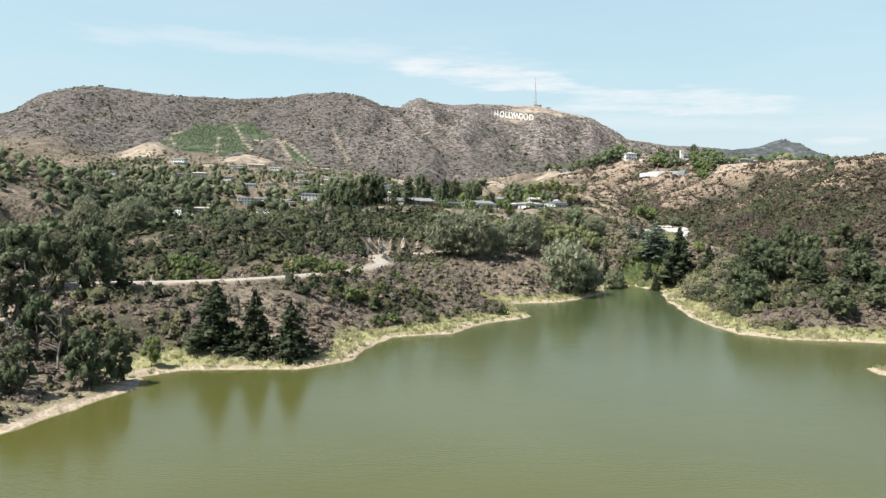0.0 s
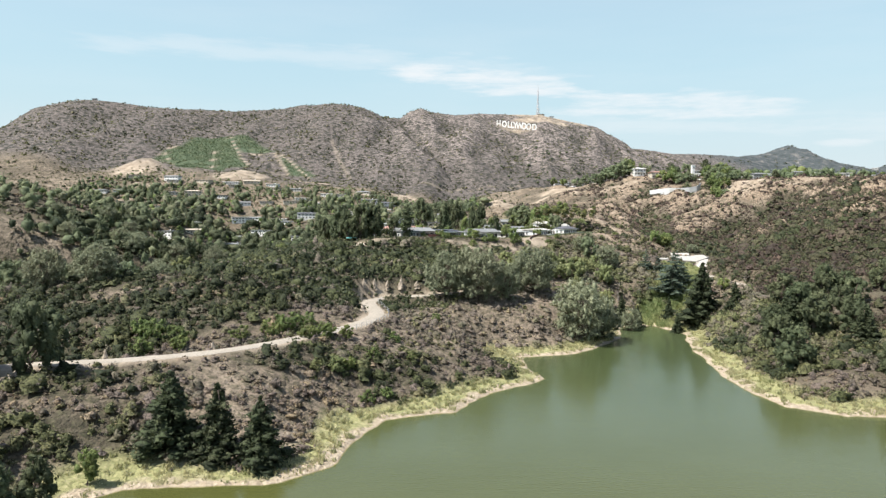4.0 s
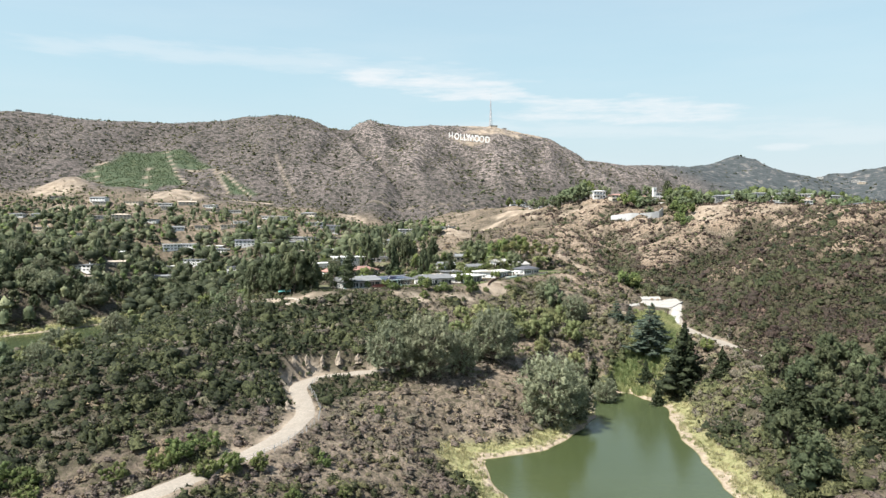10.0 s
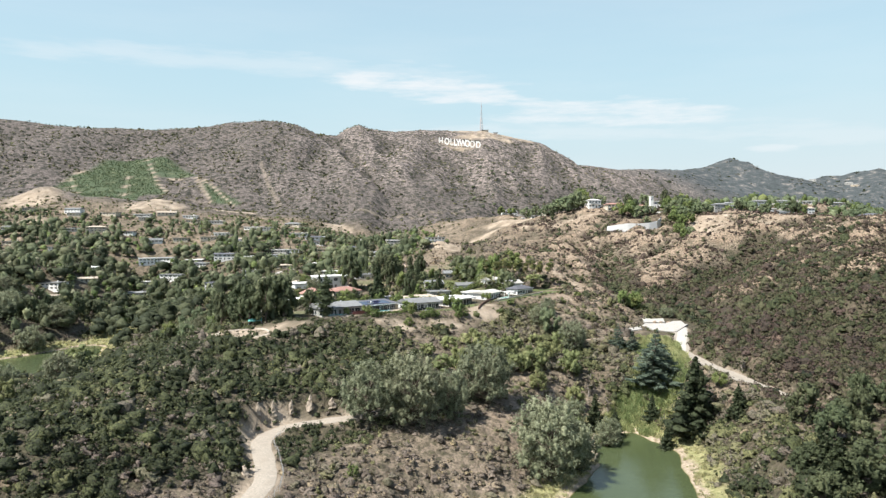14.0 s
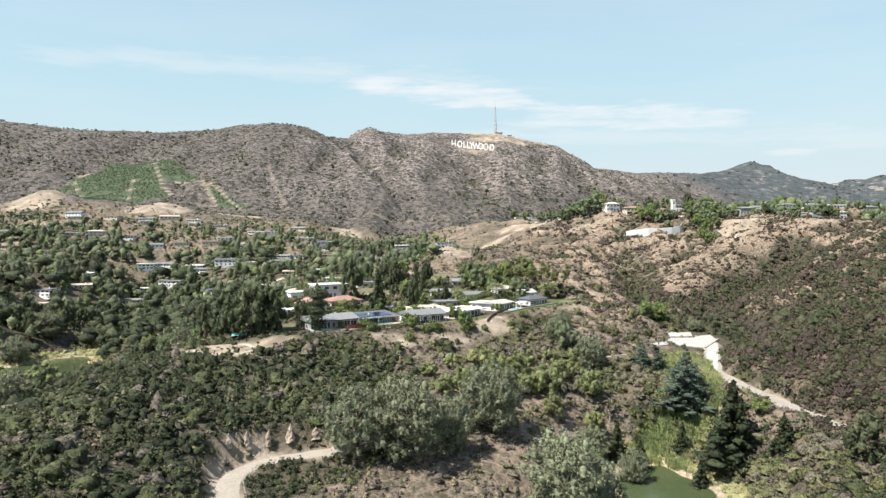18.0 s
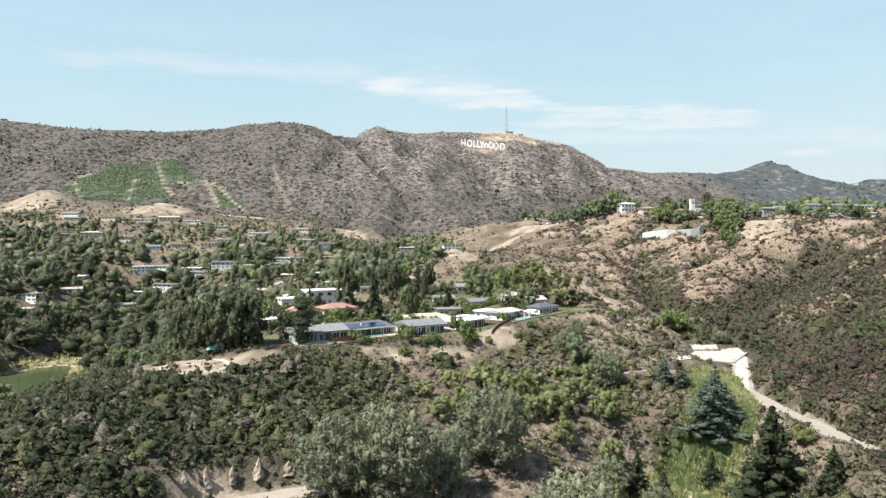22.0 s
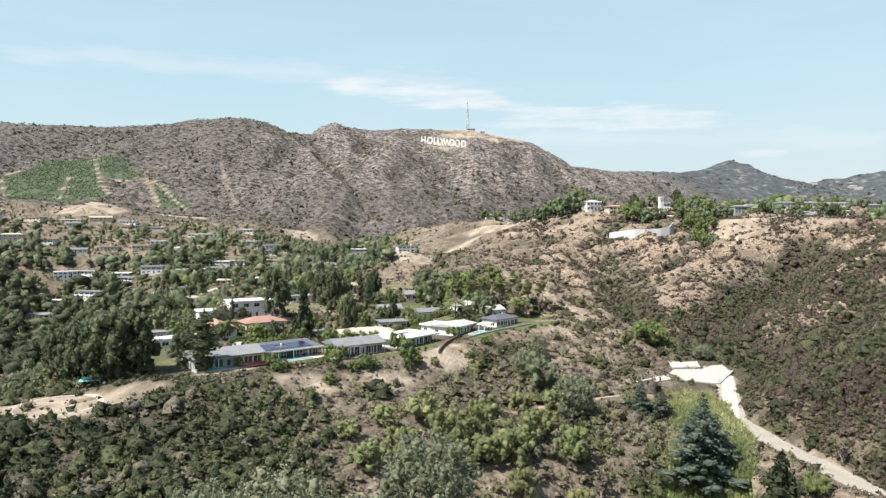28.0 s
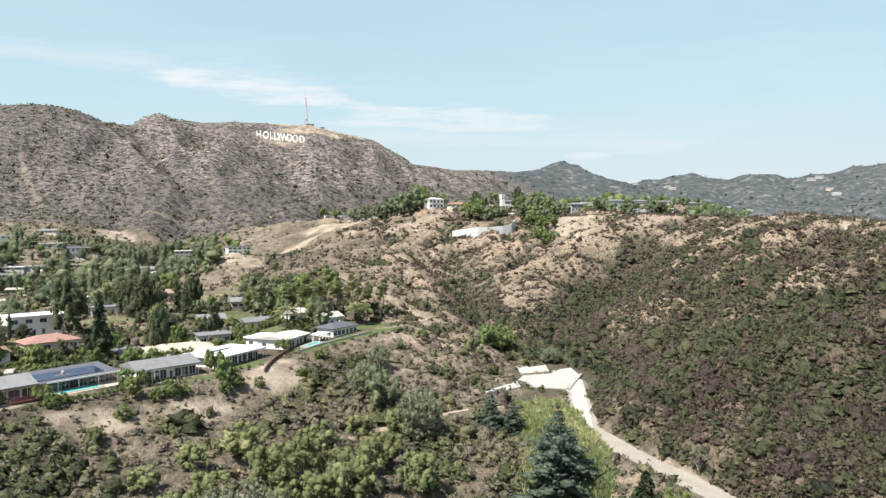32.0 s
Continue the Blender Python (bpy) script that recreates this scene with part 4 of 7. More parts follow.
def bushes(name, rng, x, y, r, tall, tone, leaves, leaf, material, label, category="shrubs", low=-0.25, body=7):
    """Many shrubs in one mesh, each a lumpy heap with small leaf sprays standing off it."""
    n = len(x)
    if n == 0:
        return None
    z = ground_z(x, y)
    k = leaves
    ext = np.stack([r * rng.uniform(0.65, 1.35, n), r * rng.uniform(0.65, 1.35, n), r * tall], 1)
    centre = np.stack([x, y, z + 0.22 * r * tall], 1)
    d = sphere_dirs(rng, n * k, low).reshape(n, k, 3)
    shell = rng.uniform(0.78, 1.22, (n, k))
    p = d * shell[..., None] * ext[:, None, :] + centre[:, None, :]
    nrm = unit(d / ext[:, None, :])
    tris = leaf_tris(rng, p.reshape(-1, 3), nrm.reshape(-1, 3), np.repeat(leaf * r ** 0.6, k))
    if body:
        bv, bf, per = cores(rng, centre, ext * 0.74, body, (0.82, 0.35, -0.2) if body > 5 else (0.55, -0.15), 0.42)
        me = leafy_mesh(name, bv, bf, np.repeat(tone, per), tris, np.repeat(np.clip(tone + 0.06, 0, 1), k), material)
    else:
        me = tri_mesh(name, tris, np.repeat(tone, k), material)
    return tagged(new(name, me), label, category, kind="stuff")


def scatter(rng, x0, x1, y0, y1, n):
    return rng.uniform(x0, x1, n), rng.uniform(y0, y1, n)


BUILT = []   # (x, y, radius) kept free of plants


def clear_of(x, y):
    ok = np.ones(len(x), bool)
    for cx, cy, r in BUILT:
        ok &= np.hypot(x - cx, y - cy) > r
    return ok


def chaparral():
    # stretches of ground: extent, seeds for thickets and for dry scrub, leaf sprays, spray size, body
    bands = ((-185, 235, 120, 300, 12000, 26000, 26, 0.26, 7), (-250, 300, 300, 440, 17000, 18500, 12, 0.33, 5), (-330, 430, 440, 600, 20000, 24000, 9, 0.36, 5), (-440, 480, 600, 840, 20000, 26000, 6, 0.48, 5))
    for k, (x0, x1, y0, y1, n, n_dry, leaves, leaf, body) in enumerate(bands):
        for dry in (False, True):
            rng = np.random.default_rng(100 + 2 * k + dry)
            x, y = scatter(rng, x0, x1, y0, y1, n_dry if dry else n)
            m = len(x)
            bare, vines, reeds, lawn = zones(x, y)
            thick, knoll, east, low, wide = thicket(x, y)
            worn = 0.6 * smooth(-0.7 * low - 1.1 * wide + 1.2 * fbm(x, y, 14, 4, 99), 0.05, 0.9) * np.maximum(east, 0.35)
            gap = np.maximum(0.8 * smooth(fbm(x, y, 7, 3, 202), 0.05, 0.16), 1 - smooth(np.abs(fbm(x, y, 15, 3, 217)), 0.010, 0.035))
            clump = 1 - smooth(x, 92, 112) * smooth(y, 480, 520) * (1 - 0.8 * smooth(x, 175, 215)) * (1 - smooth(fbm(x, y, 10, 3, 221), -0.05, 0.05)) * 0.85
            chance = clump * (1 - 0.75 * thick) * (1 - 0.6 * worn) * (1 - 0.85 * gap) * (0.8 + 0.2 * east) if dry else thick * (1 - 0.35 * gap * (1 - knoll))
            keep = (shore_distance(x, y) > 4) & (lawn < 0.3) & (rng.uniform(0, 1, m) < chance) & (reeds < rng.uniform(0.3, 1, m)) & clear_of(x, y)
            keep &= (along(x, y, TERRACE)[0] > 9) & (along(x, y, ROAD)[0] > 4.2) & (along(x, y, TRACK)[0] > 3.6)
            keep &= (bare < 0.2) | (rng.uniform(0, 1, m) < (0.34 if dry else 0.05))
            x, y, east, knoll = x[keep], y[keep], east[keep], knoll[keep]
            m = len(x)
            hue = fbm(x, y, 16, 3, 211)
            bound = 122 + 32 * (1 - smooth(y, 540, 640)) + 20 * fbm(x, y, 30, 2, 218)
            hue = hue + (-0.12 if dry else 0.22) * np.exp(-((x - 75) / 50) ** 2 - ((y - 440) / 60) ** 2)
            if dry:
                tone = np.clip(0.66 + 0.75 * hue * (1 - 0.5 * east) + 0.05 * east + 0.07 * (1 - east) * (1 - smooth(y, 300, 360)) - 0.06 * east * (1 - smooth(y, 440, 520)) + rng.normal(0, 0.11, m), 0.34, 0.92)
                r = np.clip(rng.lognormal(0.10 if k < 2 else -0.10, 0.45, m), 0.40, 2.4) * (1 + 0.12 * k)
                tall = rng.uniform(0.55, 0.95, m)
            else:
                tone = np.clip(0.24 + 1.0 * hue * (1 - 0.35 * np.maximum(east, knoll)) - 0.24 * knoll + 0.13 * east + rng.normal(0, 0.10 + 0.05 * east, m), 0.0, 0.56 + 0.3 * east)
                dead = rng.uniform(0, 1, m) < (0.06 + 0.75 * smooth(fbm(x, y, 11, 3, 216), 0.12, 0.22)) * (1 - 0.5 * knoll)
                tone = np.where(dead, np.clip(0.64 + rng.normal(0, 0.07, m), 0.52, 0.85), tone)
                r = np.clip(rng.lognormal(0.42, 0.42, m), 0.7, 3.6) * (1 + 0.13 * k) * (1 - 0.22 * east * smooth(y, 480, 580))
                tall = rng.uniform(0.7, 1.15, m)
            bank = along(x, y, TERRACE)[0] < 27
            r = np.where(bank & (y < 520), np.minimum(r, 0.95), r)
            front = (x > -34) & (x < 6) & (y > 322) & (y < 364)
            r = np.where(front, np.minimum(r, 1.3), np.minimum(r, np.maximum(along(x, y, ROAD)[0] - 2.9, 0.5) * 0.8))
            r = np.minimum(r, np.maximum(along(x, y, TRACK)[0] - 3.2, 0.4))
            if dry:
                for part_of, material, what in ((x < bound, M_SHRUB, "low dry brown scrub over the stony hillside"), (x >= bound, M_HILL, "low dark brown scrub over the eastern hills")):
                    bushes("dry_scrub", rng, x[part_of], y[part_of], r[part_of], tall[part_of], tone[part_of], max(leaves // (3 if k == 0 else 2), 2), leaf * 1.1, material, what, body=5 if k < 3 else 4)
            else:
                for part_of, material, what in ((x < bound, M_SHRUB, "dense dark green chaparral thickets on the hillside"), (x >= bound, M_HILL, "dark olive chaparral on the eastern hills")):
                    bushes("chaparral", rng, x[part_of], y[part_of], r[part_of], tall[part_of], tone[part_of], leaves, leaf, material, what, body=body)
    # a close brown cover of low shrubs on the eastern hill
    rng = np.random.default_rng(120)
    x, y = (np.concatenate(q) for q in zip(scatter(rng, 110, 380, 330, 740, 30000), scatter(rng, 150, 330, 320, 520, 6500)))
    near = smooth(x, 151, 162) * (1 - smooth(y, 480, 580))
    worn = smooth(-hollow(x, y, 9.0) / 2.2 - hollow(x, y, 24.0) / 3.6 + 1.2 * fbm(x, y, 14, 4, 99), 0.05, 0.9)
    keep = (zones(x, y)[0] < 0.3) & (along(x, y, TRACK)[0] > 3.4) & clear_of(x, y) & (rng.uniform(0, 1, len(x)) < (1 - 0.45 * worn * (1 - 0.75 * near)) * np.maximum(0.62, near) * (1 - 0.85 * (1 - near) * (1 - smooth(fbm(x, y, 10, 3, 221), -0.05, 0.05)))) & (shore_distance(x, y) > 8)
    x, y = x[keep], y[keep]
    tone = np.clip(0.52 - 0.04 * near[keep] + 0.6 * fbm(x, y, 20, 3, 212) + rng.normal(0, 0.17, len(x)), 0.05, 0.88)
    bushes("hill_scrub", rng, x, y, np.clip(rng.lognormal(0.14, 0.42, len(x)), 0.5, 2.6), rng.uniform(0.6, 0.95, len(x)), tone, 5, 0.36, M_HILL, "close dark brown scrub on the eastern hill", body=4)
    # the mountain: small dark tufts
    rng = np.random.default_rng(140)
    x, y = scatter(rng, -1000, 650, 900, 1720, 29000)
    bare, vines, reeds, lawn = zones(x, y)
    low = np.clip(hollow(x, y, 26.0) / 3.0, -1, 1)
    dense = np.clip(0.52 + 1.4 * fbm(x, y, 60, 4, 203) + 0.45 * low + 0.2 * (1 - smooth(x, -210, -60)) - 0.2 * smooth(y, 1450, 1600) * (x > -100), 0.12, 0.97)
    keep = ((bare < 0.4) | (rng.uniform(0, 1, len(x)) < 0.3)) & (vines < 0.3) & (rng.uniform(0, 1, len(x)) < dense) & clear_of(x, y)
    x, y, low = x[keep], y[keep], low[keep]
    tone = np.clip(0.22 - 0.2 * low + 0.4 * fbm(x, y, 90, 3, 204) + rng.normal(0, 0.14, len(x)), 0.0, 0.8)
    bushes("mountain_scrub", rng, x, y, np.clip(rng.lognormal(0.45, 0.4, len(x)), 0.8, 4.2), np.full(len(x), 0.75), tone, 2, 0.9, M_SHRUB, "sparse dark scrub dotted over the brown mountain side", body=4)
    rng = np.random.default_rng(143)
    x, y = scatter(rng, 600, 2300, 1100, 2900, 7000)
    keep = rng.uniform(0, 1, len(x)) < np.clip(0.6 + 1.5 * fbm(x, y, 160, 4, 209), 0.1, 1)
    x, y = x[keep], y[keep]
    bushes("far_scrub", rng, x, y, np.clip(rng.lognormal(1.0, 0.5, len(x)), 1.2, 8), np.full(len(x), 0.6), np.clip(0.25 + rng.normal(0, 0.14, len(x)), 0.02, 0.7), 2, 1.2, M_HILL, "dark scrub over the far hills", body=4)
    # vine rows
    rng = np.random.default_rng(141)
    x, y = scatter(rng, -465, -190, 1060, 1316, 12000)
    y = np.round(y / 3.2) * 3.2
    keep = (zones(x, y)[1] > 0.7) & (fbm(x, y, 26, 3, 205) < 0.22)
    x, y = x[keep], y[keep]
    bushes("vineyard_vines", rng, x, y, rng.uniform(0.7, 1.2, len(x)), np.full(len(x), 1.0), rng.uniform(0.45, 0.8, len(x)), 2, 0.8, M_VINE, "green rows of vines on a steep hillside", "vines", body=5)


def blades(name, rng, x, y, spread, tall, tone, count, label):
    """Tufts of upright reed blades, each a slim leaning triangle."""
    n, k = len(x), count
    a, d = rng.uniform(0, 2 * math.pi, (n, k)), np.sqrt(rng.uniform(0, 1, (n, k)))
    foot = np.stack([x[:, None] + spread[:, None] * d * np.cos(a), y[:, None] + spread[:, None] * d * np.sin(a), np.repeat(ground_z(x, y)[:, None], k, 1) - 0.1], 2).reshape(-1, 3)
    high = np.repeat(tall, k) * rng.uniform(0.6, 1.25, n * k)
    side = rng.uniform(0, 2 * math.pi, n * k)
    wide = 0.07 + 0.13 * high
    across = np.stack([np.cos(side) * wide, np.sin(side) * wide, 0 * side], 1)
    tip = foot + np.stack([rng.normal(0, 0.28, n * k) * high, rng.normal(0, 0.28, n * k) * high, high], 1)
    tint = np.clip(np.repeat(tone, k) + rng.normal(0, 0.10, n * k), 0, 1)
    return tagged(new(name, tri_mesh(name, np.stack([foot - across, foot + across, tip], 1), tint, M_REED)), label, "reeds", kind="stuff")


def reed_beds():
    rng = np.random.default_rng(150)
    x, y = scatter(rng, -120, 190, 110, 475, 60000)
    bare, vines, reeds, lawn = zones(x, y)
    h = ground_z(x, y)
    keep = (reeds > 0.5) & (h > 0.35) & (rng.uniform(0, 1, len(x)) < 0.42 + 0.9 * np.clip(fbm(x, y, 9, 3, 206) + 0.2, 0, 1))
    keep &= (along(x, y, ROAD)[0] > 4) & (along(x, y, TRACK)[0] > 4)
    x, y = x[keep], y[keep]
    bed = 1 - smooth(along(x, y, REEDS)[0], 6, 14)
    tone = np.clip(0.74 - 0.5 * bed + 0.9 * fbm(x, y, 14, 3, 207) + rng.normal(0, 0.12, len(x)), 0, 1)
    blades("reeds", rng, x, y, rng.uniform(0.5, 1.3, len(x)), rng.uniform(0.35, 1.3, len(x)) * (0.55 + 0.45 * smooth(y, 170, 190)), tone, 17, "yellow-green reeds and grasses on the shore")
    x, y = scatter(rng, 95, 160, 385, 470, 5000)
    keep = (along(x, y, REEDS)[0] + 8 * fbm(x, y, 10, 3, 94) < 12) & (ground_z(x, y) > 0.3) & (fbm(x, y, 6, 3, 213) > -0.16)
    x, y = x[keep], y[keep]
    tone = np.clip(0.34 + 0.9 * fbm(x, y, 12, 3, 214) + rng.normal(0, 0.10, len(x)), 0, 0.7)
    blades("reeds", rng, x, y, rng.uniform(0.7, 1.6, len(x)), rng.uniform(1.2, 2.4, len(x)), tone, 20, "light green reed bed at the head of the lake")
    x, y = scatter(rng, -300, -130, 480, 760, 7000)
    keep = (zones(x, y)[2] > 0.5) & (ground_z(x, y) > 0.3)
    x, y = x[keep], y[keep]
    tone = np.clip(0.55 + 0.9 * fbm(x, y, 14, 3, 208) + rng.normal(0, 0.12, len(x)), 0, 1)
    bushes("reeds", rng, x, y, rng.uniform(0.8, 1.8, len(x)), np.full(len(x), 0.8), tone, 8, 0.5, M_REED, "yellow-green reeds and grasses on the shore", "reeds", -0.1, body=5)


# ---- trees: each kind is built at one metre of height and then scaled ----
def tube(bm, a, b, ra, rb, sides=6):
    a, b = Vector(a), Vector(b)
    q = (b - a).to_track_quat("Z", "Y")
    ring = [[bm.verts.new(c + q @ Vector((r * math.cos(2 * math.pi * i / sides), r * math.sin(2 * math.pi * i / sides), 0))) for i in range(sides)] for c, r in ((a, ra), (b, rb))]
    for i in range(sides):
        j = (i + 1) % sides
        bm.faces.new((ring[0][i], ring[0][j], ring[1][j], ring[1][i]))
    bm.faces.new(ring[1])


def bm_mesh(name, bm, material, smoothed=False):
    me = bpy.data.meshes.new(name)
    bmesh.ops.recalc_face_normals(bm, faces=bm.faces)
    bm.to_mesh(me)
    bm.free()
    me.materials.append(material)
    if smoothed:
        me.polygons.foreach_set("use_smooth", np.ones(len(me.polygons), bool))
    return me


def trunk_mesh(rng, top, r0, lean, limbs, material=M_BARK):
    bm = bmesh.new()
    p, r = Vector((0, 0, -0.04)), r0
    for i in range(4):
        q = Vector((lean * (i + 1) * rng.uniform(-1, 1) * 0.03, lean * (i + 1) * rng.uniform(-1, 1) * 0.03, top * (i + 1) / 4))
        tube(bm, p, q, r, r * 0.76, 6)
        p, r = q, r * 0.76
    for (z0, end, rr) in limbs:
        tube(bm, (0, 0, z0), [c * 0.55 for c in end[:2]] + [z0 + (end[2] - z0) * 0.62], rr, rr * 0.7, 4)
        tube(bm, [c * 0.55 for c in end[:2]] + [z0 + (end[2] - z0) * 0.62], end, rr * 0.7, rr * 0.25, 3)
    return bm_mesh("trunk", bm, material, True)


def lobes_crown(rng, lobes, leaves, leaf, material, low=-0.5, base_tone=0.5, core=0.76):
    tris, tone, mid, size, lt = [], [], [], [], []
    for c, ext, share in lobes:
        n = max(int(leaves * share), 6)
        d = sphere_dirs(rng, n, low)
        p = np.asarray(c) + d * np.asarray(ext) * rng.uniform(0.75, 1.28, n)[:, None]
        tris.append(leaf_tris(rng, p, unit(d / np.asarray(ext)), np.full(n, leaf), 0.65))
        t = float(np.clip(base_tone + rng.normal(0, 0.13), 0, 1))
        tone.append(np.full(n, t))
        mid.append(c)
        size.append(np.asarray(ext) * core)
        lt.append(t)
    bv, bf, per = cores(rng, np.array(mid, float), np.array(size, float), 5, (0.7, 0.0, -0.7))
    return leafy_mesh("crown", bv, bf, np.repeat(np.array(lt), per), np.concatenate(tris), np.concatenate(tone), material)


def round_tree(rng, leaves, leaf, material, width=0.5, base=0.22, count=26, flat=1.0, lobe=1.0, taper=0.0, low=-0.9, core=0.76):
    """A broad crown of many lobes on a forked trunk."""
    lobes, limbs = [], []
    for i in range(count):
        d = sphere_dirs(rng, 1, low)[0]
        rad = rng.uniform(0.5, 1.08)
        mid = base + (1 - base) * 0.5
        c = (d[0] * width * rad * 0.80, d[1] * width * rad * 0.80, mid + d[2] * (1 - base) * 0.43 * rad * flat)
        slim = 1 - taper * max(min((c[2] - base) / (1 - base), 1), 0)
        c = (c[0] * slim, c[1] * slim, c[2])
        s = rng.uniform(0.13, 0.25) * lobe * (0.5 + 0.5 * slim)
        lobes.append((c, (s * width * 2 * 0.8, s * width * 2 * 0.8, s * (1 - base) * 0.95), 1 / count))
        if i % 4 == 0:
            limbs.append((max(c[2], 0.05) * rng.uniform(0.45, 0.7), c, 0.012))
    return trunk_mesh(rng, base + 0.30, 0.030, 1, limbs), lobes_crown(rng, lobes, leaves, leaf, material, core=core)


def cone_tree(rng, leaves, leaf, material, width=0.24, base=0.06, tiers=13, droop=0.25, ragged=0.25, plump=0.0):
    """A conifer of tiered boughs; the boughs carry sprays of needles."""
    lobes, limbs = [], []
    for i in range(tiers):
        f = i / (tiers - 1)
        z = base + (0.97 - base) * f
        reach = width * (1 - f) ** 0.8 * rng.uniform(1 - ragged, 1 + ragged) + 0.015
        arms = max(int(7 - 4 * f), 3)
        turn = rng.uniform(0, 6.28)
        for a in range(arms):
            ang = turn + 2 * math.pi * a / arms + rng.uniform(-0.3, 0.3)
            far = reach * rng.uniform(0.65, 1.15)
            for s in (0.45, 0.85):
                c = (math.cos(ang) * far * s, math.sin(ang) * far * s, z - droop * far * s * 0.6)
                lobes.append((c, (far * 0.36 + 0.012, far * 0.36 + 0.012, 0.030 + plump + 0.012 * (1 - f)), (0.25 + far) / (tiers * 3)))
            if i % 2 == 0:
                limbs.append((z, (math.cos(ang) * far, math.sin(ang) * far, z - droop * far * 0.6), 0.006))
    total = sum(l[2] for l in lobes)
    lobes = [(c, e, s / total) for c, e, s in lobes]
    return trunk_mesh(rng, 0.94, 0.020, 0.4, limbs), lobes_crown(rng, lobes, leaves, leaf, material, -0.8)


def column_tree(rng, leaves, leaf, material, width=0.13):
    lobes = []
    for i in range(16):
        f = i / 15
        w = width * math.sin(math.pi * (0.12 + 0.83 * f)) ** 0.7
        lobes.append(((rng.normal(0, 0.02), rng.normal(0, 0.02), 0.08 + 0.88 * f), (w, w, 0.075), 1 / 16))
    return trunk_mesh(rng, 0.8, 0.022, 0.3, []), lobes_crown(rng, lobes, leaves, leaf, material, -0.6, 0.35)


def palm_tree(rng, material, feather=True):
    """A palm: arching feather fronds, or a ball of stiff fans over a skirt of dead ones."""
    tris, tone = [], []
    if feather:
        for i in range(84):
            ang, up = rng.uniform(0, 6.28), rng.uniform(-0.45, 1.45)
            reach, seg = 0.34 * rng.uniform(0.8, 1.1), 10
            s = (np.arange(seg) + 0.5) / seg
            out = reach * s * math.cos(up * 0.85)
            z = 0.66 + reach * (math.sin(up) * s - 0.55 * s * s)
            px = np.stack([np.cos(ang) * out, np.sin(ang) * out, z], 1)
            for side in (-1, 1):
                w = 0.105 * np.sin(np.pi * (0.15 + 0.8 * s))
                tip = px + np.stack([-np.sin(ang) * side * w + np.cos(ang) * w * 0.6, np.cos(ang) * side * w + np.sin(ang) * w * 0.6, -0.5 * w], 1)
                nxt = px + np.stack([np.cos(ang) * out / seg, np.sin(ang) * out / seg, 0 * s], 1) * 1.3
                tris.append(np.stack([px, tip, nxt], 1))
                tone.append(np.full(seg, 0.85 if up < -0.2 else rng.uniform(0.2, 0.65)))
        return trunk_mesh(rng, 0.66, 0.030, 0.3, []), tri_mesh("crown", np.concatenate(tris), np.concatenate(tone), material)
    hub = np.array([0, 0, 0.88])
    for i in range(78):
        ang, up = rng.uniform(0, 6.28), rng.uniform(-1.3, 1.5)
        d = np.array([math.cos(ang) * math.cos(up), math.sin(ang) * math.cos(up), math.sin(up)])
        across = np.array([-math.sin(ang), math.cos(ang), 0.0])
        base = hub + d * 0.06 * rng.uniform(0.7, 1.2) + np.array([0, 0, 0.4 * min(d[2], 0) * 0.1])
        for f in (-0.9, -0.45, 0.0, 0.45, 0.9):
            ray = d * math.cos(f) + across * math.sin(f) - np.array([0, 0, 0.25])
            tip = base + ray * 0.115
            tris.append(np.stack([base, tip + across * 0.028, tip - across * 0.028])[None])
            tone.append(np.full(1, 0.9 if up < -0.7 else rng.uniform(0.25, 0.75)))
    return trunk_mesh(rng, 0.88, 0.018, 0.5, []), tri_mesh("crown", np.concatenate(tris), np.concatenate(tone), material)


def dead_tree(rng):
    limbs = []
    for i in range(16):
        ang, z = rng.uniform(0, 6.28), rng.uniform(0.25, 0.85)
        far = rng.uniform(0.15, 0.4) * (1.1 - z)
        limbs.append((z, (math.cos(ang) * far, math.sin(ang) * far, z + rng.uniform(0.0, 0.2)), 0.008))
    tr = trunk_mesh(rng, 0.9, 0.022, 1.2, limbs, M_DEADWOOD)
    lobes = [((rng.normal(0, 0.09), rng.normal(0, 0.09), rng.uniform(0.35, 0.9)), (0.07, 0.07, 0.05), 1 / 14) for _ in range(14)]
    return tr, lobes_crown(rng, lobes, 260, 0.016, M_SHRUB, -0.8, 0.66)


TREE_LABELS = {
    "pine": ("dark green pine tree with a loose irregular crown", "pine tree"),
    "fir": ("dense dark conical conifer by the water", "conifer"),
    "grey": ("large round grey-green tree with a billowing crown", "tree"),
    "cedar": ("blue-green cedar with drooping tiered boughs", "cedar tree"),
    "leafy": ("leafy green garden tree with a rounded crown", "tree"),
    "cypress": ("slim dark upright cypress", "cypress"),
    "palm": ("tall slim fan palm with a round head of stiff fronds", "palm tree"),
    "date_palm": ("broad date palm with long arching feather fronds", "palm tree"),
    "bare": ("half-dead tree with bleached bare branches", "tree"),
    "bush": ("large dense green shrub with a rounded leafy mass", "shrub"),
    "oak": ("dark green tree with a dense rounded crown", "tree"),
    "olive": ("yellow-green spreading tree on the slope", "tree"),
}
TREES = {}


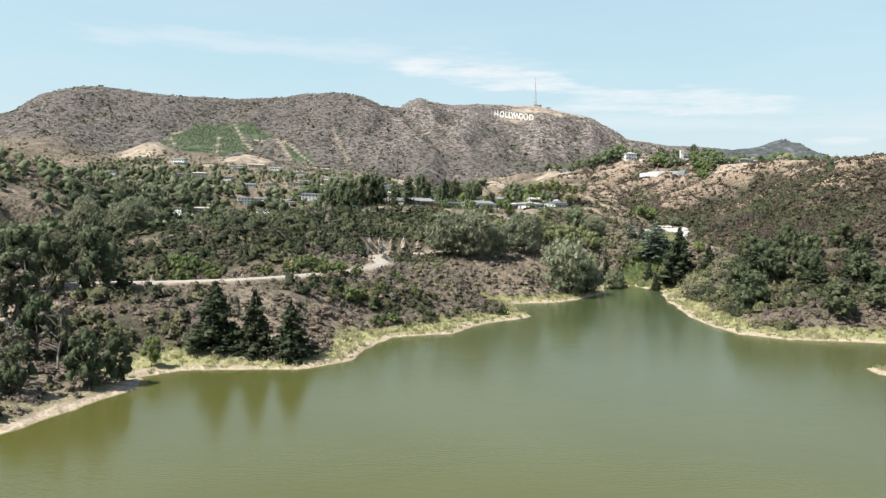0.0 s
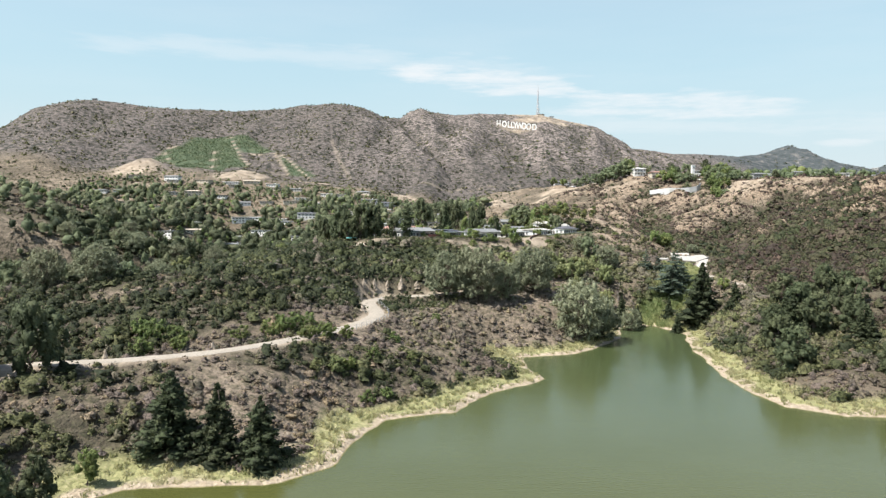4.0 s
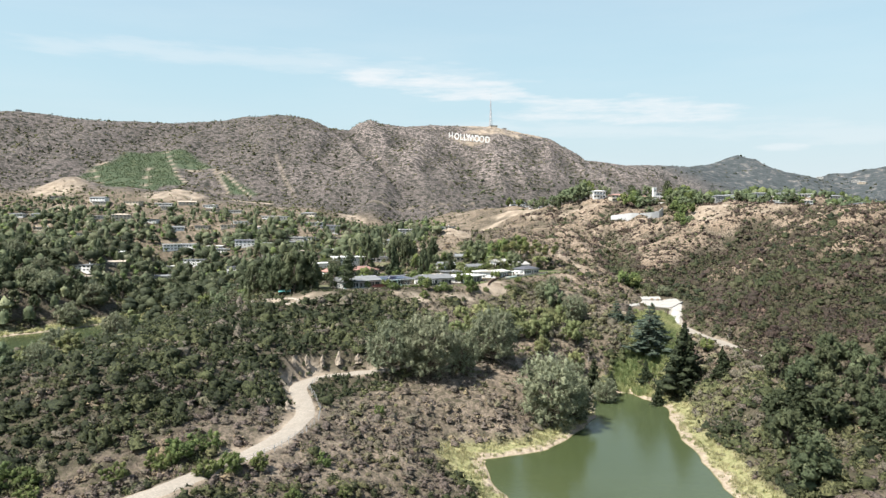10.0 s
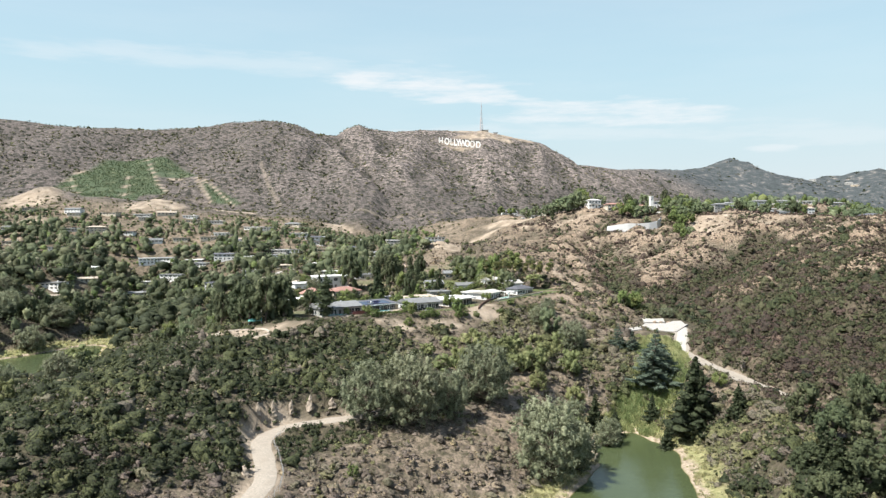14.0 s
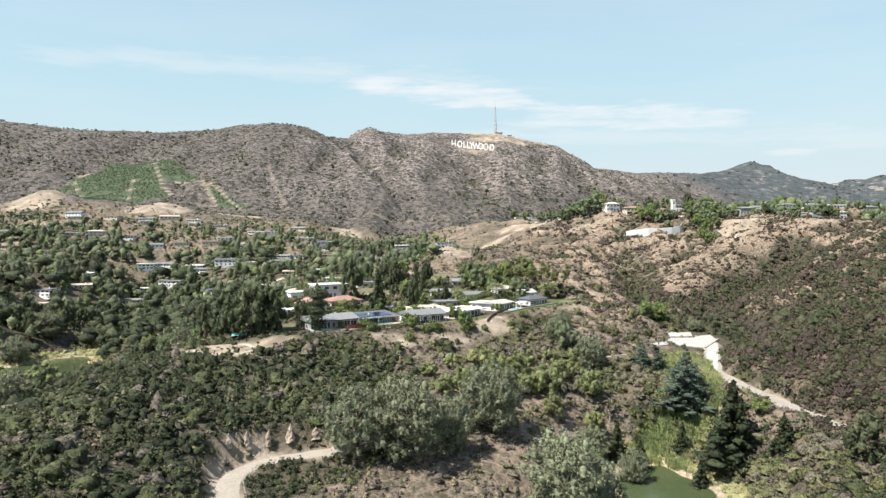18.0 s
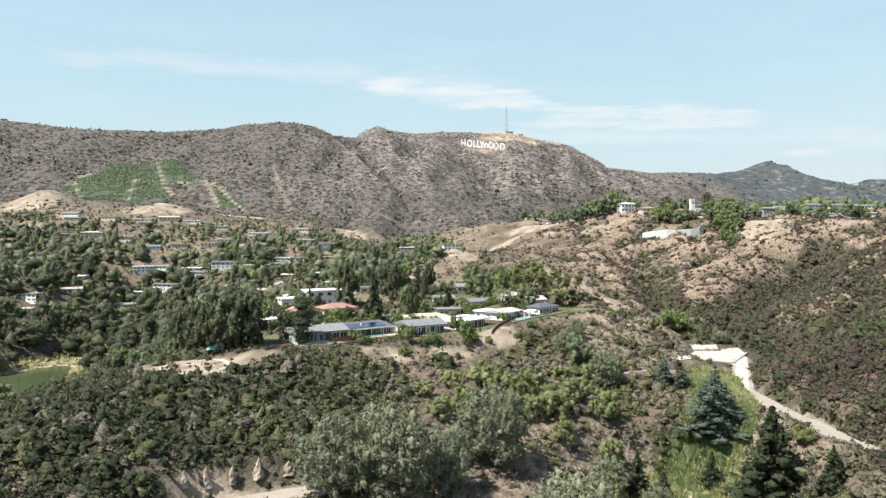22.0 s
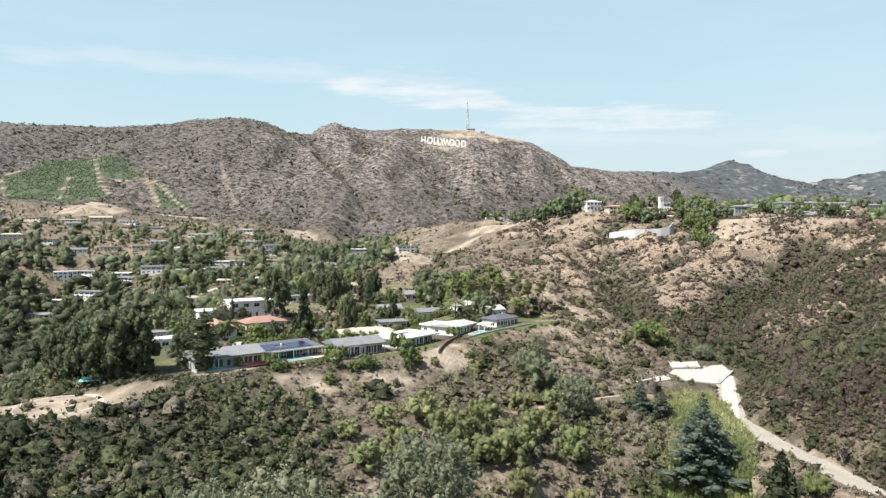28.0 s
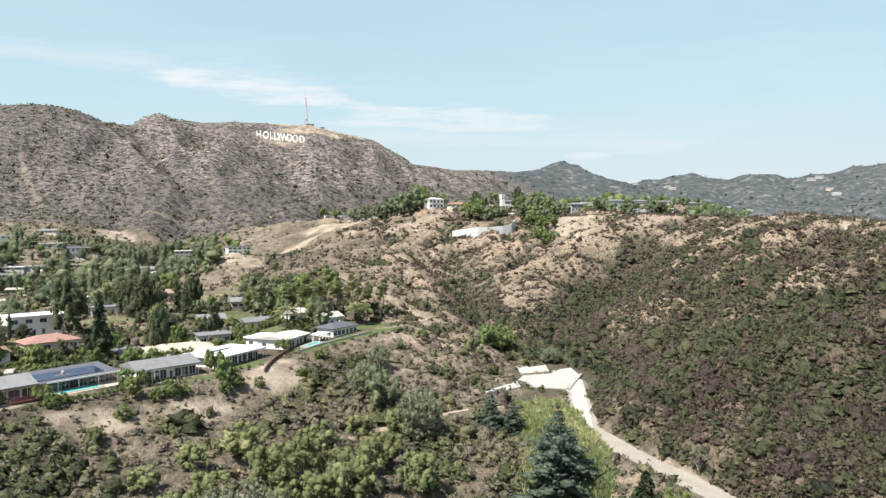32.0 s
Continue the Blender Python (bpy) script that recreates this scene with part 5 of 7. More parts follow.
def make_kinds():
    for v in range(4):
        rng = np.random.default_rng(300 + v)
        full = {
            "pine": round_tree(rng, 1050, 0.025, M_PINE, rng.uniform(0.36, 0.46), 0.05, 44, 1.15, 0.80, 0.45),
            "fir": cone_tree(rng, 2400, 0.024, M_FIR, 0.29, 0.0, 13, 0.10, 0.3, 0.024),
            "grey": round_tree(rng, 13000, 0.0125, M_GREY, rng.uniform(0.54, 0.62), 0.0, 230, 1.15, 0.42, core=0.55),
            "cedar": cone_tree(rng, 2600, 0.020, M_CEDAR, 0.46, 0.02, 10, 0.30, 0.4, 0.006),
            "leafy": round_tree(rng, 700, 0.027, M_LEAF, rng.uniform(0.40, 0.5), 0.10, 22),
            "oak": round_tree(rng, 1500, 0.022, M_FARTREE, rng.uniform(0.44, 0.54), 0.06, 40, 1.1, 0.75),
            "cypress": column_tree(rng, 900, 0.018, M_PINE),
            "palm": palm_tree(rng, M_PALM, False),
            "date_palm": palm_tree(rng, M_PALM, True),
            "bare": dead_tree(rng),
            "bush": round_tree(rng, 950, 0.040, M_LEAF, rng.uniform(0.66, 0.8), -0.1, 40, 1.15, 0.72),
            "olive": round_tree(rng, 950, 0.027, M_OLIVE, rng.uniform(0.5, 0.6), 0.02, 40, 1.1, 0.8),
        }
        for kind, meshes in full.items():
            TREES.setdefault(kind, []).append(meshes)


def plant(kind, x, y, tall, wide=1.0, seed=None, group="", sink=0.3):
    """One tree: an empty at its foot with a trunk and a crown."""
    rng = random.Random(seed if seed is not None else int(x * 31 + y * 17))
    trunk, crown = TREES[kind][rng.randrange(4)]
    label, category = TREE_LABELS[kind]
    foot = tagged(new("large_shrub" if kind == "bush" else kind + "_tree"), label, category, group)
    foot.empty_display_size = 0.2
    foot.matrix_world = Matrix.LocRotScale((x, y, float(ground_z(x, y)) - sink), Euler((0, 0, rng.uniform(0, 6.28))), (tall * wide, tall * wide, tall))
    for name, me in (("trunk", trunk), ("crown", crown)):
        p = new(name, me)
        p.parent = foot
    return foot

# ---- building helpers ----
def part(name, bm, material, parent, label="", m=None):
    """Links a bmesh as one mesh object under a thing or a part."""
    ob = new(name, bm_mesh(name, bm, material))
    ob.parent = parent
    if m is not None:
        ob.matrix_basis = m
    if label:
        tagged(ob, label)
    return ob


def box_into(bm, x0, x1, y0, y1, z0, z1, soft=0.0):
    made = bmesh.ops.create_cube(bm, size=1)["verts"]
    bmesh.ops.transform(bm, matrix=Matrix.Translation(((x0 + x1) / 2, (y0 + y1) / 2, (z0 + z1) / 2)) @ Matrix.Diagonal((x1 - x0, y1 - y0, z1 - z0, 1)), verts=made)
    if soft:
        bmesh.ops.bevel(bm, geom=list({e for v in made for e in v.link_edges}), offset=soft, segments=1, affect="EDGES")
    return bm


def box(x0, x1, y0, y1, z0, z1, soft=0.0):
    return box_into(bmesh.new(), x0, x1, y0, y1, z0, z1, soft)


def slab(points, thick):
    """A plate of that thickness below the polygon of 3D points."""
    bm = bmesh.new()
    top = [bm.verts.new(p) for p in points]
    low = [bm.verts.new((p[0], p[1], p[2] - thick)) for p in points]
    bm.faces.new(top)
    bm.faces.new(low[::-1])
    for i in range(len(points)):
        j = (i + 1) % len(points)
        bm.faces.new((top[i], low[i], low[j], top[j]))
    return bm


WINDOW_MESHES = {}


def window(parent, x, y, z, w, h, side, trim, name="window"):
    """A framed pane on a wall: side is the way that it faces, in degrees about z."""
    key = (round(w, 2), round(h, 2), trim.name)
    if key not in WINDOW_MESHES:
        bm = bmesh.new()
        t = 0.10
        for q in ((-w / 2, w / 2, -0.06, 0.05, 0, t), (-w / 2, w / 2, -0.06, 0.05, h - t, h), (-w / 2, -w / 2 + t, -0.06, 0.05, t, h - t), (w / 2 - t, w / 2, -0.06, 0.05, t, h - t)):
            box_into(bm, *q)
        if w > 1.6:
            box_into(bm, -0.04, 0.04, -0.05, 0.04, t, h - t)
        fr = bm_mesh("window", bm, trim)
        WINDOW_MESHES[key] = (fr, bm_mesh("pane", box(-w / 2 + t, w / 2 - t, -0.02, 0.02, t, h - t), M_GLASS))
    fr, pane = WINDOW_MESHES[key]
    ob = new(name, fr)
    ob.parent = parent
    ob.matrix_basis = pose(x, y, z, 0, 0, side)
    pn = new("pane", pane)
    pn.parent = ob
    return ob


def roof_bm(kind, w, d, h, rise, over, front=None):
    """Roof over a w by d plan at height h; front: a deeper eave on the front side."""
    f = over if front is None else front
    x0, x1, y0, y1 = -w / 2 - over, w / 2 + over, -d / 2 - f, d / 2 + over
    if kind == "flat":
        bm = slab([(x0, y0, h + 0.32), (x1, y0, h + 0.32), (x1, y1, h + 0.32), (x0, y1, h + 0.32)], 0.32)
        for q in ((x0, x1, y0, y0 + 0.22), (x0, x1, y1 - 0.22, y1), (x0, x0 + 0.22, y0 + 0.22, y1 - 0.22), (x1 - 0.22, x1, y0 + 0.22, y1 - 0.22)):
            box_into(bm, *q, h + 0.324, h + 0.5)
        return bm
    if kind == "shed":
        return slab([(x0, y0, h + 0.2), (x1, y0, h + 0.2), (x1, y1, h + rise), (x0, y1, h + rise)], 0.24)
    bm = bmesh.new()
    run = 0.0 if kind == "gable" else min((y1 - y0) / 2, (x1 - x0) / 2 * 0.8)
    e = [bm.verts.new(p) for p in ((x0, y0, h), (x1, y0, h), (x1, y1, h), (x0, y1, h))]
    l = [bm.verts.new((v.co.x, v.co.y, h - 0.22)) for v in e]
    my = (y0 + y1) / 2
    r0, r1 = bm.verts.new((x0 + run, my, h + rise)), bm.verts.new((x1 - run, my, h + rise))
    bm.faces.new((e[0], e[1], r1, r0))
    bm.faces.new((e[2], e[3], r0, r1))
    bm.faces.new((e[1], e[2], r1))
    bm.faces.new((e[3], e[0], r0))
    bm.faces.new(l[::-1])
    for i in range(4):
        j = (i + 1) % 4
        bm.faces.new((e[i], l[i], l[j], e[j]))
    return bm


def house(x, y, turn, w, d, h, roof="gable", rise=1.8, walls=None, top=None, label="", wins=5, trim=None, over=0.7, front=None, z=None, storeys=1,
          chimney=True, door=True, name="house", group="", posts=0, sides=2, clear=None, glazed=False):
    """A house: an empty at its foot, walls, roof, framed windows, door, chimney and, where asked, porch posts."""
    walls, top, trim = walls or M_WHITE, top or M_ROOFGREY, trim or M_WHITE
    g = float(ground_z(x, y)) if z is None else z
    ob = tagged(new(name), label, "house", group)
    ob.matrix_world = pose(x, y, g, 0, 0, turn)
    body = box(-w / 2, w / 2, -d / 2, d / 2, -2.2, h - 0.004, 0.0)
    part("wall", body, walls, ob)
    if roof == "gable":
        for sx in (-1, 1):
            bm = bmesh.new()
            a = [bm.verts.new(p) for p in ((sx * w / 2, -d / 2, h), (sx * w / 2, d / 2, h), (sx * w / 2, 0, h + rise * d / (d + 2 * over) - 0.06))]
            b = [bm.verts.new((v.co.x - sx * 0.2, v.co.y, v.co.z)) for v in a]
            bm.faces.new(a)
            bm.faces.new(b[::-1])
            for i in range(3):
                j = (i + 1) % 3
                bm.faces.new((a[i], b[i], b[j], a[j]))
            part("gable_wall", bm, walls, ob)
    part("roof", roof_bm(roof, w, d, h + 0.22 if roof != "flat" and roof != "shed" else h, rise, over, front), top, ob)
    level = h / storeys
    for s in range(storeys):
        wh = level * 0.74 if glazed else min(level * 0.52, 2.0)
        z0 = s * level + (0.12 if glazed else level * 0.26)
        for i in range(wins):
            wx = -w / 2 + w * (i + 0.5) / wins
            if door and s == 0 and i == wins // 2:
                dr = part("door", box(-0.55, 0.55, -0.07, 0.05, 0.02, min(2.15, h - 0.3)), M_DARKWALL, ob, m=pose(wx, -d / 2, 0))
                part("door_handle", box(0.36, 0.44, -0.14, -0.075, 1.0, 1.1), M_METAL, dr)
                continue
            window(ob, wx, -d / 2, z0, w / wins * 0.9 if glazed else min(w / wins * 0.68, 2.6), wh, 0, trim)
        for i in range(sides):
            wy = -d / 2 + d * (i + 0.5) / sides
            window(ob, w / 2, wy, z0, min(d / sides * 0.5, 1.8), wh * 0.8, 90, trim)
            window(ob, -w / 2, wy, z0, min(d / sides * 0.5, 1.8), wh * 0.8, -90, trim)
    if chimney:
        ch = part("chimney", box(-0.4, 0.4, -0.3, 0.3, h - 0.3, h + rise * 0.7 + 1.0), M_WHITE, ob, m=Matrix.Translation((w * 0.2, d * 0.12, 0)))
        part("chimney_cap", box(-0.5, 0.5, -0.4, 0.4, h + rise * 0.7 + 1.0, h + rise * 0.7 + 1.12), M_ROOFGREY, ch)
    for i in range(posts):
        px = -w / 2 + w * i / max(posts - 1, 1)
        part("porch_post", box(px - 0.09, px + 0.09, -d / 2 - (front or over) + 0.35, -d / 2 - (front or over) + 0.53, -0.6, h + 0.02), trim, ob)
    BUILT.append((x, y, clear or max(w, d) * 0.55))
    return ob


def thing(name, bm, material, label, category, m=None, group=""):
    ob = tagged(new(name, bm_mesh(name, bm, material)), label, category, group)
    if m is not None:
        ob.matrix_world = m
    return ob

# ---- the row of houses on the terrace ----
h1 = house(-19.2, 459.1, 31.6, 22.5, 12.5, 3.3, "gable", 2.0, M_GREYWALL, M_ROOFGREY, "low ranch house with a grey hip roof beside a pool", 7, front=1.6, posts=4, trim=M_WHITE, glazed=True)
part("skylight", box(-0.6, 0.6, -0.5, 0.5, 0, 0.2), M_WHITE, h1, m=pose(7.6, -2.4, 4.62, 17))
h2 = house(-1.2, 473.0, 34.0, 22, 10, 3.0, "shed", 1.5, M_DARKWALL, M_ROOFDARK, "low dark ranch house with solar panels on its roof", 9, over=0.8, front=3.2, posts=5, chimney=False, glazed=True)
for i in range(9):
    for j in range(3):
        if j == 1 and i in (3, 4):
            continue
        sx, sy = -9.2 + i * 2.05, -4.6 + j * 2.5
        part("solar_panel", box(-0.98, 0.98, -1.18, 1.18, 0, 0.06), M_SOLAR, h2, m=pose(sx, sy, 3.34 + (sy + 8.2) / 14.0 * 1.3, 5.3))
part("fascia", box(-8.5, 11.4, -8.5, -8.24, 3.0, 3.42), M_WHITE, h2)
part("roof_vent", box(-0.3, 0.3, -0.3, 0.3, 0, 0.7), M_WHITE, h2, m=Matrix.Translation((-1.5, -1.6, 3.9)))
house(23.0, 480.5, 26.6, 18, 11, 3.6, "gable", 1.9, M_WHITE, M_ROOFGREY, "long white house with a grey roof and a deck", 8, over=0.8, front=2.2, posts=5, glazed=True)
h4 = house(41.8, 496.5, 46.0, 20, 12, 3.2, "flat", 0.4, M_WHITE, M_WHITE, "white modern house with a flat white roof", 8, over=1.6, front=2.8, posts=6, chimney=False, glazed=True)
for i in range(6):
    part("solar_panel", box(-0.8, 0.8, -0.7, 0.7, 0, 0.05), M_SOLAR, h4, m=pose(-4.0 + i * 1.75, 1.8, 3.6, 6))
h5 = house(63.0, 517.0, 53.0, 16, 11, 3.2, "gable", 1.0, M_WHITE, M_CONCRETE, "white house with a pale low roof above a pool", 6, over=0.9, front=1.6, posts=4, chimney=False, glazed=True)
house(56.5, 521.0, 53.0, 10, 9, 3.0, "flat", 0.4, M_WHITE, M_WHITE, "white flat-roofed garage beside the house", 3, chimney=False)
for i in range(6):
    part("solar_panel", box(-0.95, 0.95, -1.3, 1.3, 0, 0.06), M_SOLAR, h5, m=pose(-3.4 + i * 2.0, -3.6, 3.72, 8.5))
house(85.2, 529.0, 39.0, 14, 8.5, 2.8, "hip", 1.7, M_WHITE, M_ROOFDARK, "white bungalow with a charcoal hip roof", 6, over=0.8, glazed=True)


pergola = tagged(new("pergola"), "white timber pergola between two houses", "pergola")
pergola.matrix_world = pose(77.5, 518.5, float(ground_z(77.5, 518.5)), 0, 0, 42)
for px, py in ((-2.6, -1.5), (2.6, -1.5), (2.6, 1.5), (-2.6, 1.5)):
    part("post", box(px - 0.09, px + 0.09, py - 0.09, py + 0.09, -0.4, 2.5), M_WHITE, pergola)
for py in (-1.5, 1.5):
    part("beam", box(-3.0, 3.0, py - 0.08, py + 0.08, 2.504, 2.72), M_WHITE, pergola)
for i in range(9):
    part("rafter", box(-2.85 + i * 0.7, -2.75 + i * 0.7, -2.0, 2.0, 2.724, 2.88), M_WHITE, pergola)


def on_row(x, y, turn, lift=0.0):
    return pose(x, y, float(ground_z(x, y)) + lift, 0, 0, turn)


def pool(x, y, turn, w, d, lift=0.25):
    ob = tagged(new("swimming_pool"), "small turquoise swimming pool with pale coping", "pool")
    ob.matrix_world = on_row(x, y, turn, lift)
    part("water_surface", box(-w / 2, w / 2, -d / 2, d / 2, -0.5, 0.02), M_POOL, ob)
    bm = bmesh.new()
    for q in ((-w / 2 - 0.7, w / 2 + 0.7, -d / 2 - 0.7, -d / 2), (-w / 2 - 0.7, w / 2 + 0.7, d / 2, d / 2 + 0.7), (-w / 2 - 0.7, -w / 2, -d / 2, d / 2), (w / 2, w / 2 + 0.7, -d / 2, d / 2)):
        box_into(bm, *q, -0.9, 0.10)
    part("coping", bm, M_CONCRETE, ob)
    BUILT.append((x, y, 7.5))
    return ob


pool(-19.0, 448.6, 31.6, 12, 3.4)
pool(3.2, 465.2, 34.0, 11, 3.6)
pool(73.5, 511.5, 53.0, 10, 2.6)
thing("patio", slab([(-13, -3.6, 0), (13, -3.6, 0), (13, 3.0, 0), (-13, 3.0, 0)], 1.4), M_TANWALL, "pale concrete patio in front of the house", "patio", on_row(4.5, 466.4, 34.0, 0.22))
thing("patio", slab([(-10, -2.4, 0), (10, -2.4, 0), (10, 2.4, 0), (-10, 2.4, 0)], 1.4), M_TANWALL, "pale concrete patio in front of the house", "patio", on_row(-14.5, 451.0, 31.6, 0.2))


def deck(x, y, turn, w, d, high, boards, rail, label):
    ob = tagged(new("deck"), label, "deck")
    ob.matrix_world = on_row(x, y, turn, high)
    for i in range(int(d / 0.5)):
        part("deck_board", box(-w / 2, w / 2, -d / 2 + i * 0.5, -d / 2 + i * 0.5 + 0.46, -0.06, 0.02), boards, ob)
    part("deck_frame", box(-w / 2, w / 2, -d / 2, d / 2, -0.32, -0.064), boards, ob)
    n = max(int(w / 2.2), 2)
    for i in range(n + 1):
        px = -w / 2 + w * i / n
        part("deck_post", box(px - 0.07, px + 0.07, -d / 2 - 0.05, -d / 2 + 0.09, -high - 2.2, 1.02), boards, ob)
    part("rail", box(-w / 2, w / 2, -d / 2 - 0.06, -d / 2 + 0.04, 1.024, 1.12), rail, ob)
    part("rail_infill", box(-w / 2, w / 2, -d / 2 - 0.022, -d / 2 + 0.0, 0.1, 1.0), rail, ob)
    return ob


deck(-7.0, 453.6, 31.6, 7.5, 3.2, 0.7, M_REDDECK, M_REDDECK, "small red-stained timber deck on posts")
deck(22.4, 468.3, 26.6, 12, 4.0, 0.5, M_WHITE, M_GLASS, "white deck with a glass balustrade")
pergola = tagged(new("pergola"), "small white garden pergola", "pergola")
pergola.matrix_world = on_row(76.5, 517.0, 45.0)
for px in (-2, 2):
    for py in (-1.6, 1.6):
        part("post", box(px - 0.12, px + 0.12, py - 0.12, py + 0.12, -0.5, 2.5), M_WHITE, pergola)
part("roof", box(-2.6, 2.6, -2.1, 2.1, 2.504, 2.8), M_WHITE, pergola)


def wall_line(name, pts, high, thick, material, label, category="wall", sink=1.2):
    """A free-standing wall that steps along the ground."""
    bm = bmesh.new()
    for (ax, ay), (bx, by) in zip(pts, pts[1:]):
        n = max(int(math.hypot(bx - ax, by - ay) / 3), 1)
        for i in range(n):
            x0, y0, x1, y1 = ax + (bx - ax) * i / n, ay + (by - ay) * i / n, ax + (bx - ax) * (i + 1) / n, ay + (by - ay) * (i + 1) / n
            q = Vector((x1 - x0, y1 - y0, 0))
            t = Vector((-q.y, q.x, 0)).normalized() * thick / 2
            za, zb = float(ground_z(x0, y0)), float(ground_z(x1, y1))
            v = [bm.verts.new(p) for p in ((x0 + t.x, y0 + t.y, za - sink), (x1 + t.x, y1 + t.y, zb - sink), (x1 - t.x, y1 - t.y, zb - sink), (x0 - t.x, y0 - t.y, za - sink),
                                           (x0 + t.x, y0 + t.y, za + high), (x1 + t.x, y1 + t.y, zb + high), (x1 - t.x, y1 - t.y, zb + high), (x0 - t.x, y0 - t.y, za + high))]
            for f in ((0, 1, 5, 4), (1, 2, 6, 5), (2, 3, 7, 6), (3, 0, 4, 7), (4, 5, 6, 7), (3, 2, 1, 0)):
                bm.faces.new([v[k] for k in f])
    return thing(name, bm, material, label, category)


wall_line("retaining_wall", ((54, 477), (58, 490), (64, 503)), 1.3, 0.5, M_EARTHWALL, "dark timber retaining wall above the bank")
wall_line("garden_wall", ((66, 500), (70, 503), (78, 510), (88, 517), (98, 524)), 0.7, 0.35, M_CONCRETE, "low pale garden wall along the terrace")
wall_line("garden_wall", ((-10, 497), (2, 503), (9, 507)), 1.0, 0.35, M_WHITE, "low white wall with piers beside the drive")
hut = house(-50, 455, 20, 7, 5, 2.4, "shed", 0.6, M_CREAM, M_CREAM, "small pale shed under the pines", 2, chimney=False, name="shed", clear=3)
thing("canvas_awning", slab([(-3, -2, 2.0), (3, -2, 2.2), (3, 2, 2.7), (-3, 2, 2.5)], 0.12), surface("turquoise_canvas", (0.16, 0.45, 0.40), 0.1, 1.0, 0.8), "turquoise canvas awning beneath the pines", "awning", on_row(-53.5, 440, 10))
for px, py in ((-2.9, -1.9), (2.9, -1.9), (2.9, 1.9), (-2.9, 1.9)):
    q = on_row(-53.5, 440, 10) @ Matrix.Translation((px, py, 0))
    thing("awning_pole", box(-0.05, 0.05, -0.05, 0.05, -0.3, 2.1), M_METAL, "thin metal pole of an awning", "pole", q)
for k, (px, py, w, d, turn) in enumerate(((-8, 545, 22, 9, 20), (8, 546, 14, 8, 10), (38, 520, 20, 8, 25), (-24, 505, 16, 8, 30), (60, 536, 16, 7, 35), (30, 506, 18, 6, 28), (-2, 489, 20, 5, 34))):
    thing("paved_yard", slab([(-w / 2, -d / 2, 0), (w / 2, -d / 2, 0), (w / 2, d / 2, 0), (-w / 2, d / 2, 0)], 1.6), M_CONCRETE if k % 2 else M_TANWALL, "pale paved yard between the houses", "yard", on_row(px, py, turn, 0.3), "paved yards")
    BUILT.append((px, py, max(w, d) * 0.42))
thing("driveway", slab([(-17, 497, 0), (-2, 503, 0), (6, 514, 0), (-8, 516, 0), (-20, 506, 0)], 0.8), M_CONCRETE, "pale concrete driveway behind the houses", "driveway", pose(0, 0, float(ground_z(-6, 507)) + 0.25))


def car(x, y, turn, paint, label):
    ob = tagged(new("car"), label, "car", "parked cars")
    ob.matrix_world = on_row(x, y, turn, 0.55)
    bm = bmesh.new()
    prof = ((-2.2, 0.35), (-2.2, 0.85), (-1.3, 0.95), (-0.7, 1.45), (0.9, 1.45), (1.6, 0.98), (2.2, 0.85), (2.2, 0.35))
    a = [bm.verts.new((px, -0.85, pz)) for px, pz in prof]
    b = [bm.verts.new((px, 0.85, pz)) for px, pz in prof]
    bm.faces.new(a)
    bm.faces.new(b[::-1])
    for i in range(8):
        j = (i + 1) % 8
        bm.faces.new((a[i], b[i], b[j], a[j]))
    bmesh.ops.bevel(bm, geom=list(bm.edges), offset=0.06, segments=1, affect="EDGES")
    part("body", bm, paint, ob)
    part("windscreen", slab([(1.02, -0.7, 1.42), (1.58, -0.7, 1.04), (1.58, 0.7, 1.04), (1.02, 0.7, 1.42)], -0.03), M_GLASS, ob)
    part("side_window", box(-0.75, 0.95, -0.875, -0.855, 1.02, 1.36), M_GLASS, ob)
    for wx in (-1.35, 1.35):
        for wy in (-0.78, 0.78):
            bm = bmesh.new()
            bmesh.ops.create_cone(bm, cap_ends=True, segments=12, radius1=0.34, radius2=0.34, depth=0.22)
            part("wheel", bm, M_RUBBER, ob, m=pose(wx, wy, 0.34, 90))
    return ob


car(-11.5, 489.5, 34, M_CARS[0], "silver car parked behind the house")
car(-6.5, 492.5, 32, M_CARS[1], "white car parked behind the house")
car(-3.0, 508.0, 10, M_CARS[2], "dark car parked on the drive")
car(152, 872, 20, M_CARS[1], "white car parked on the bare pad")

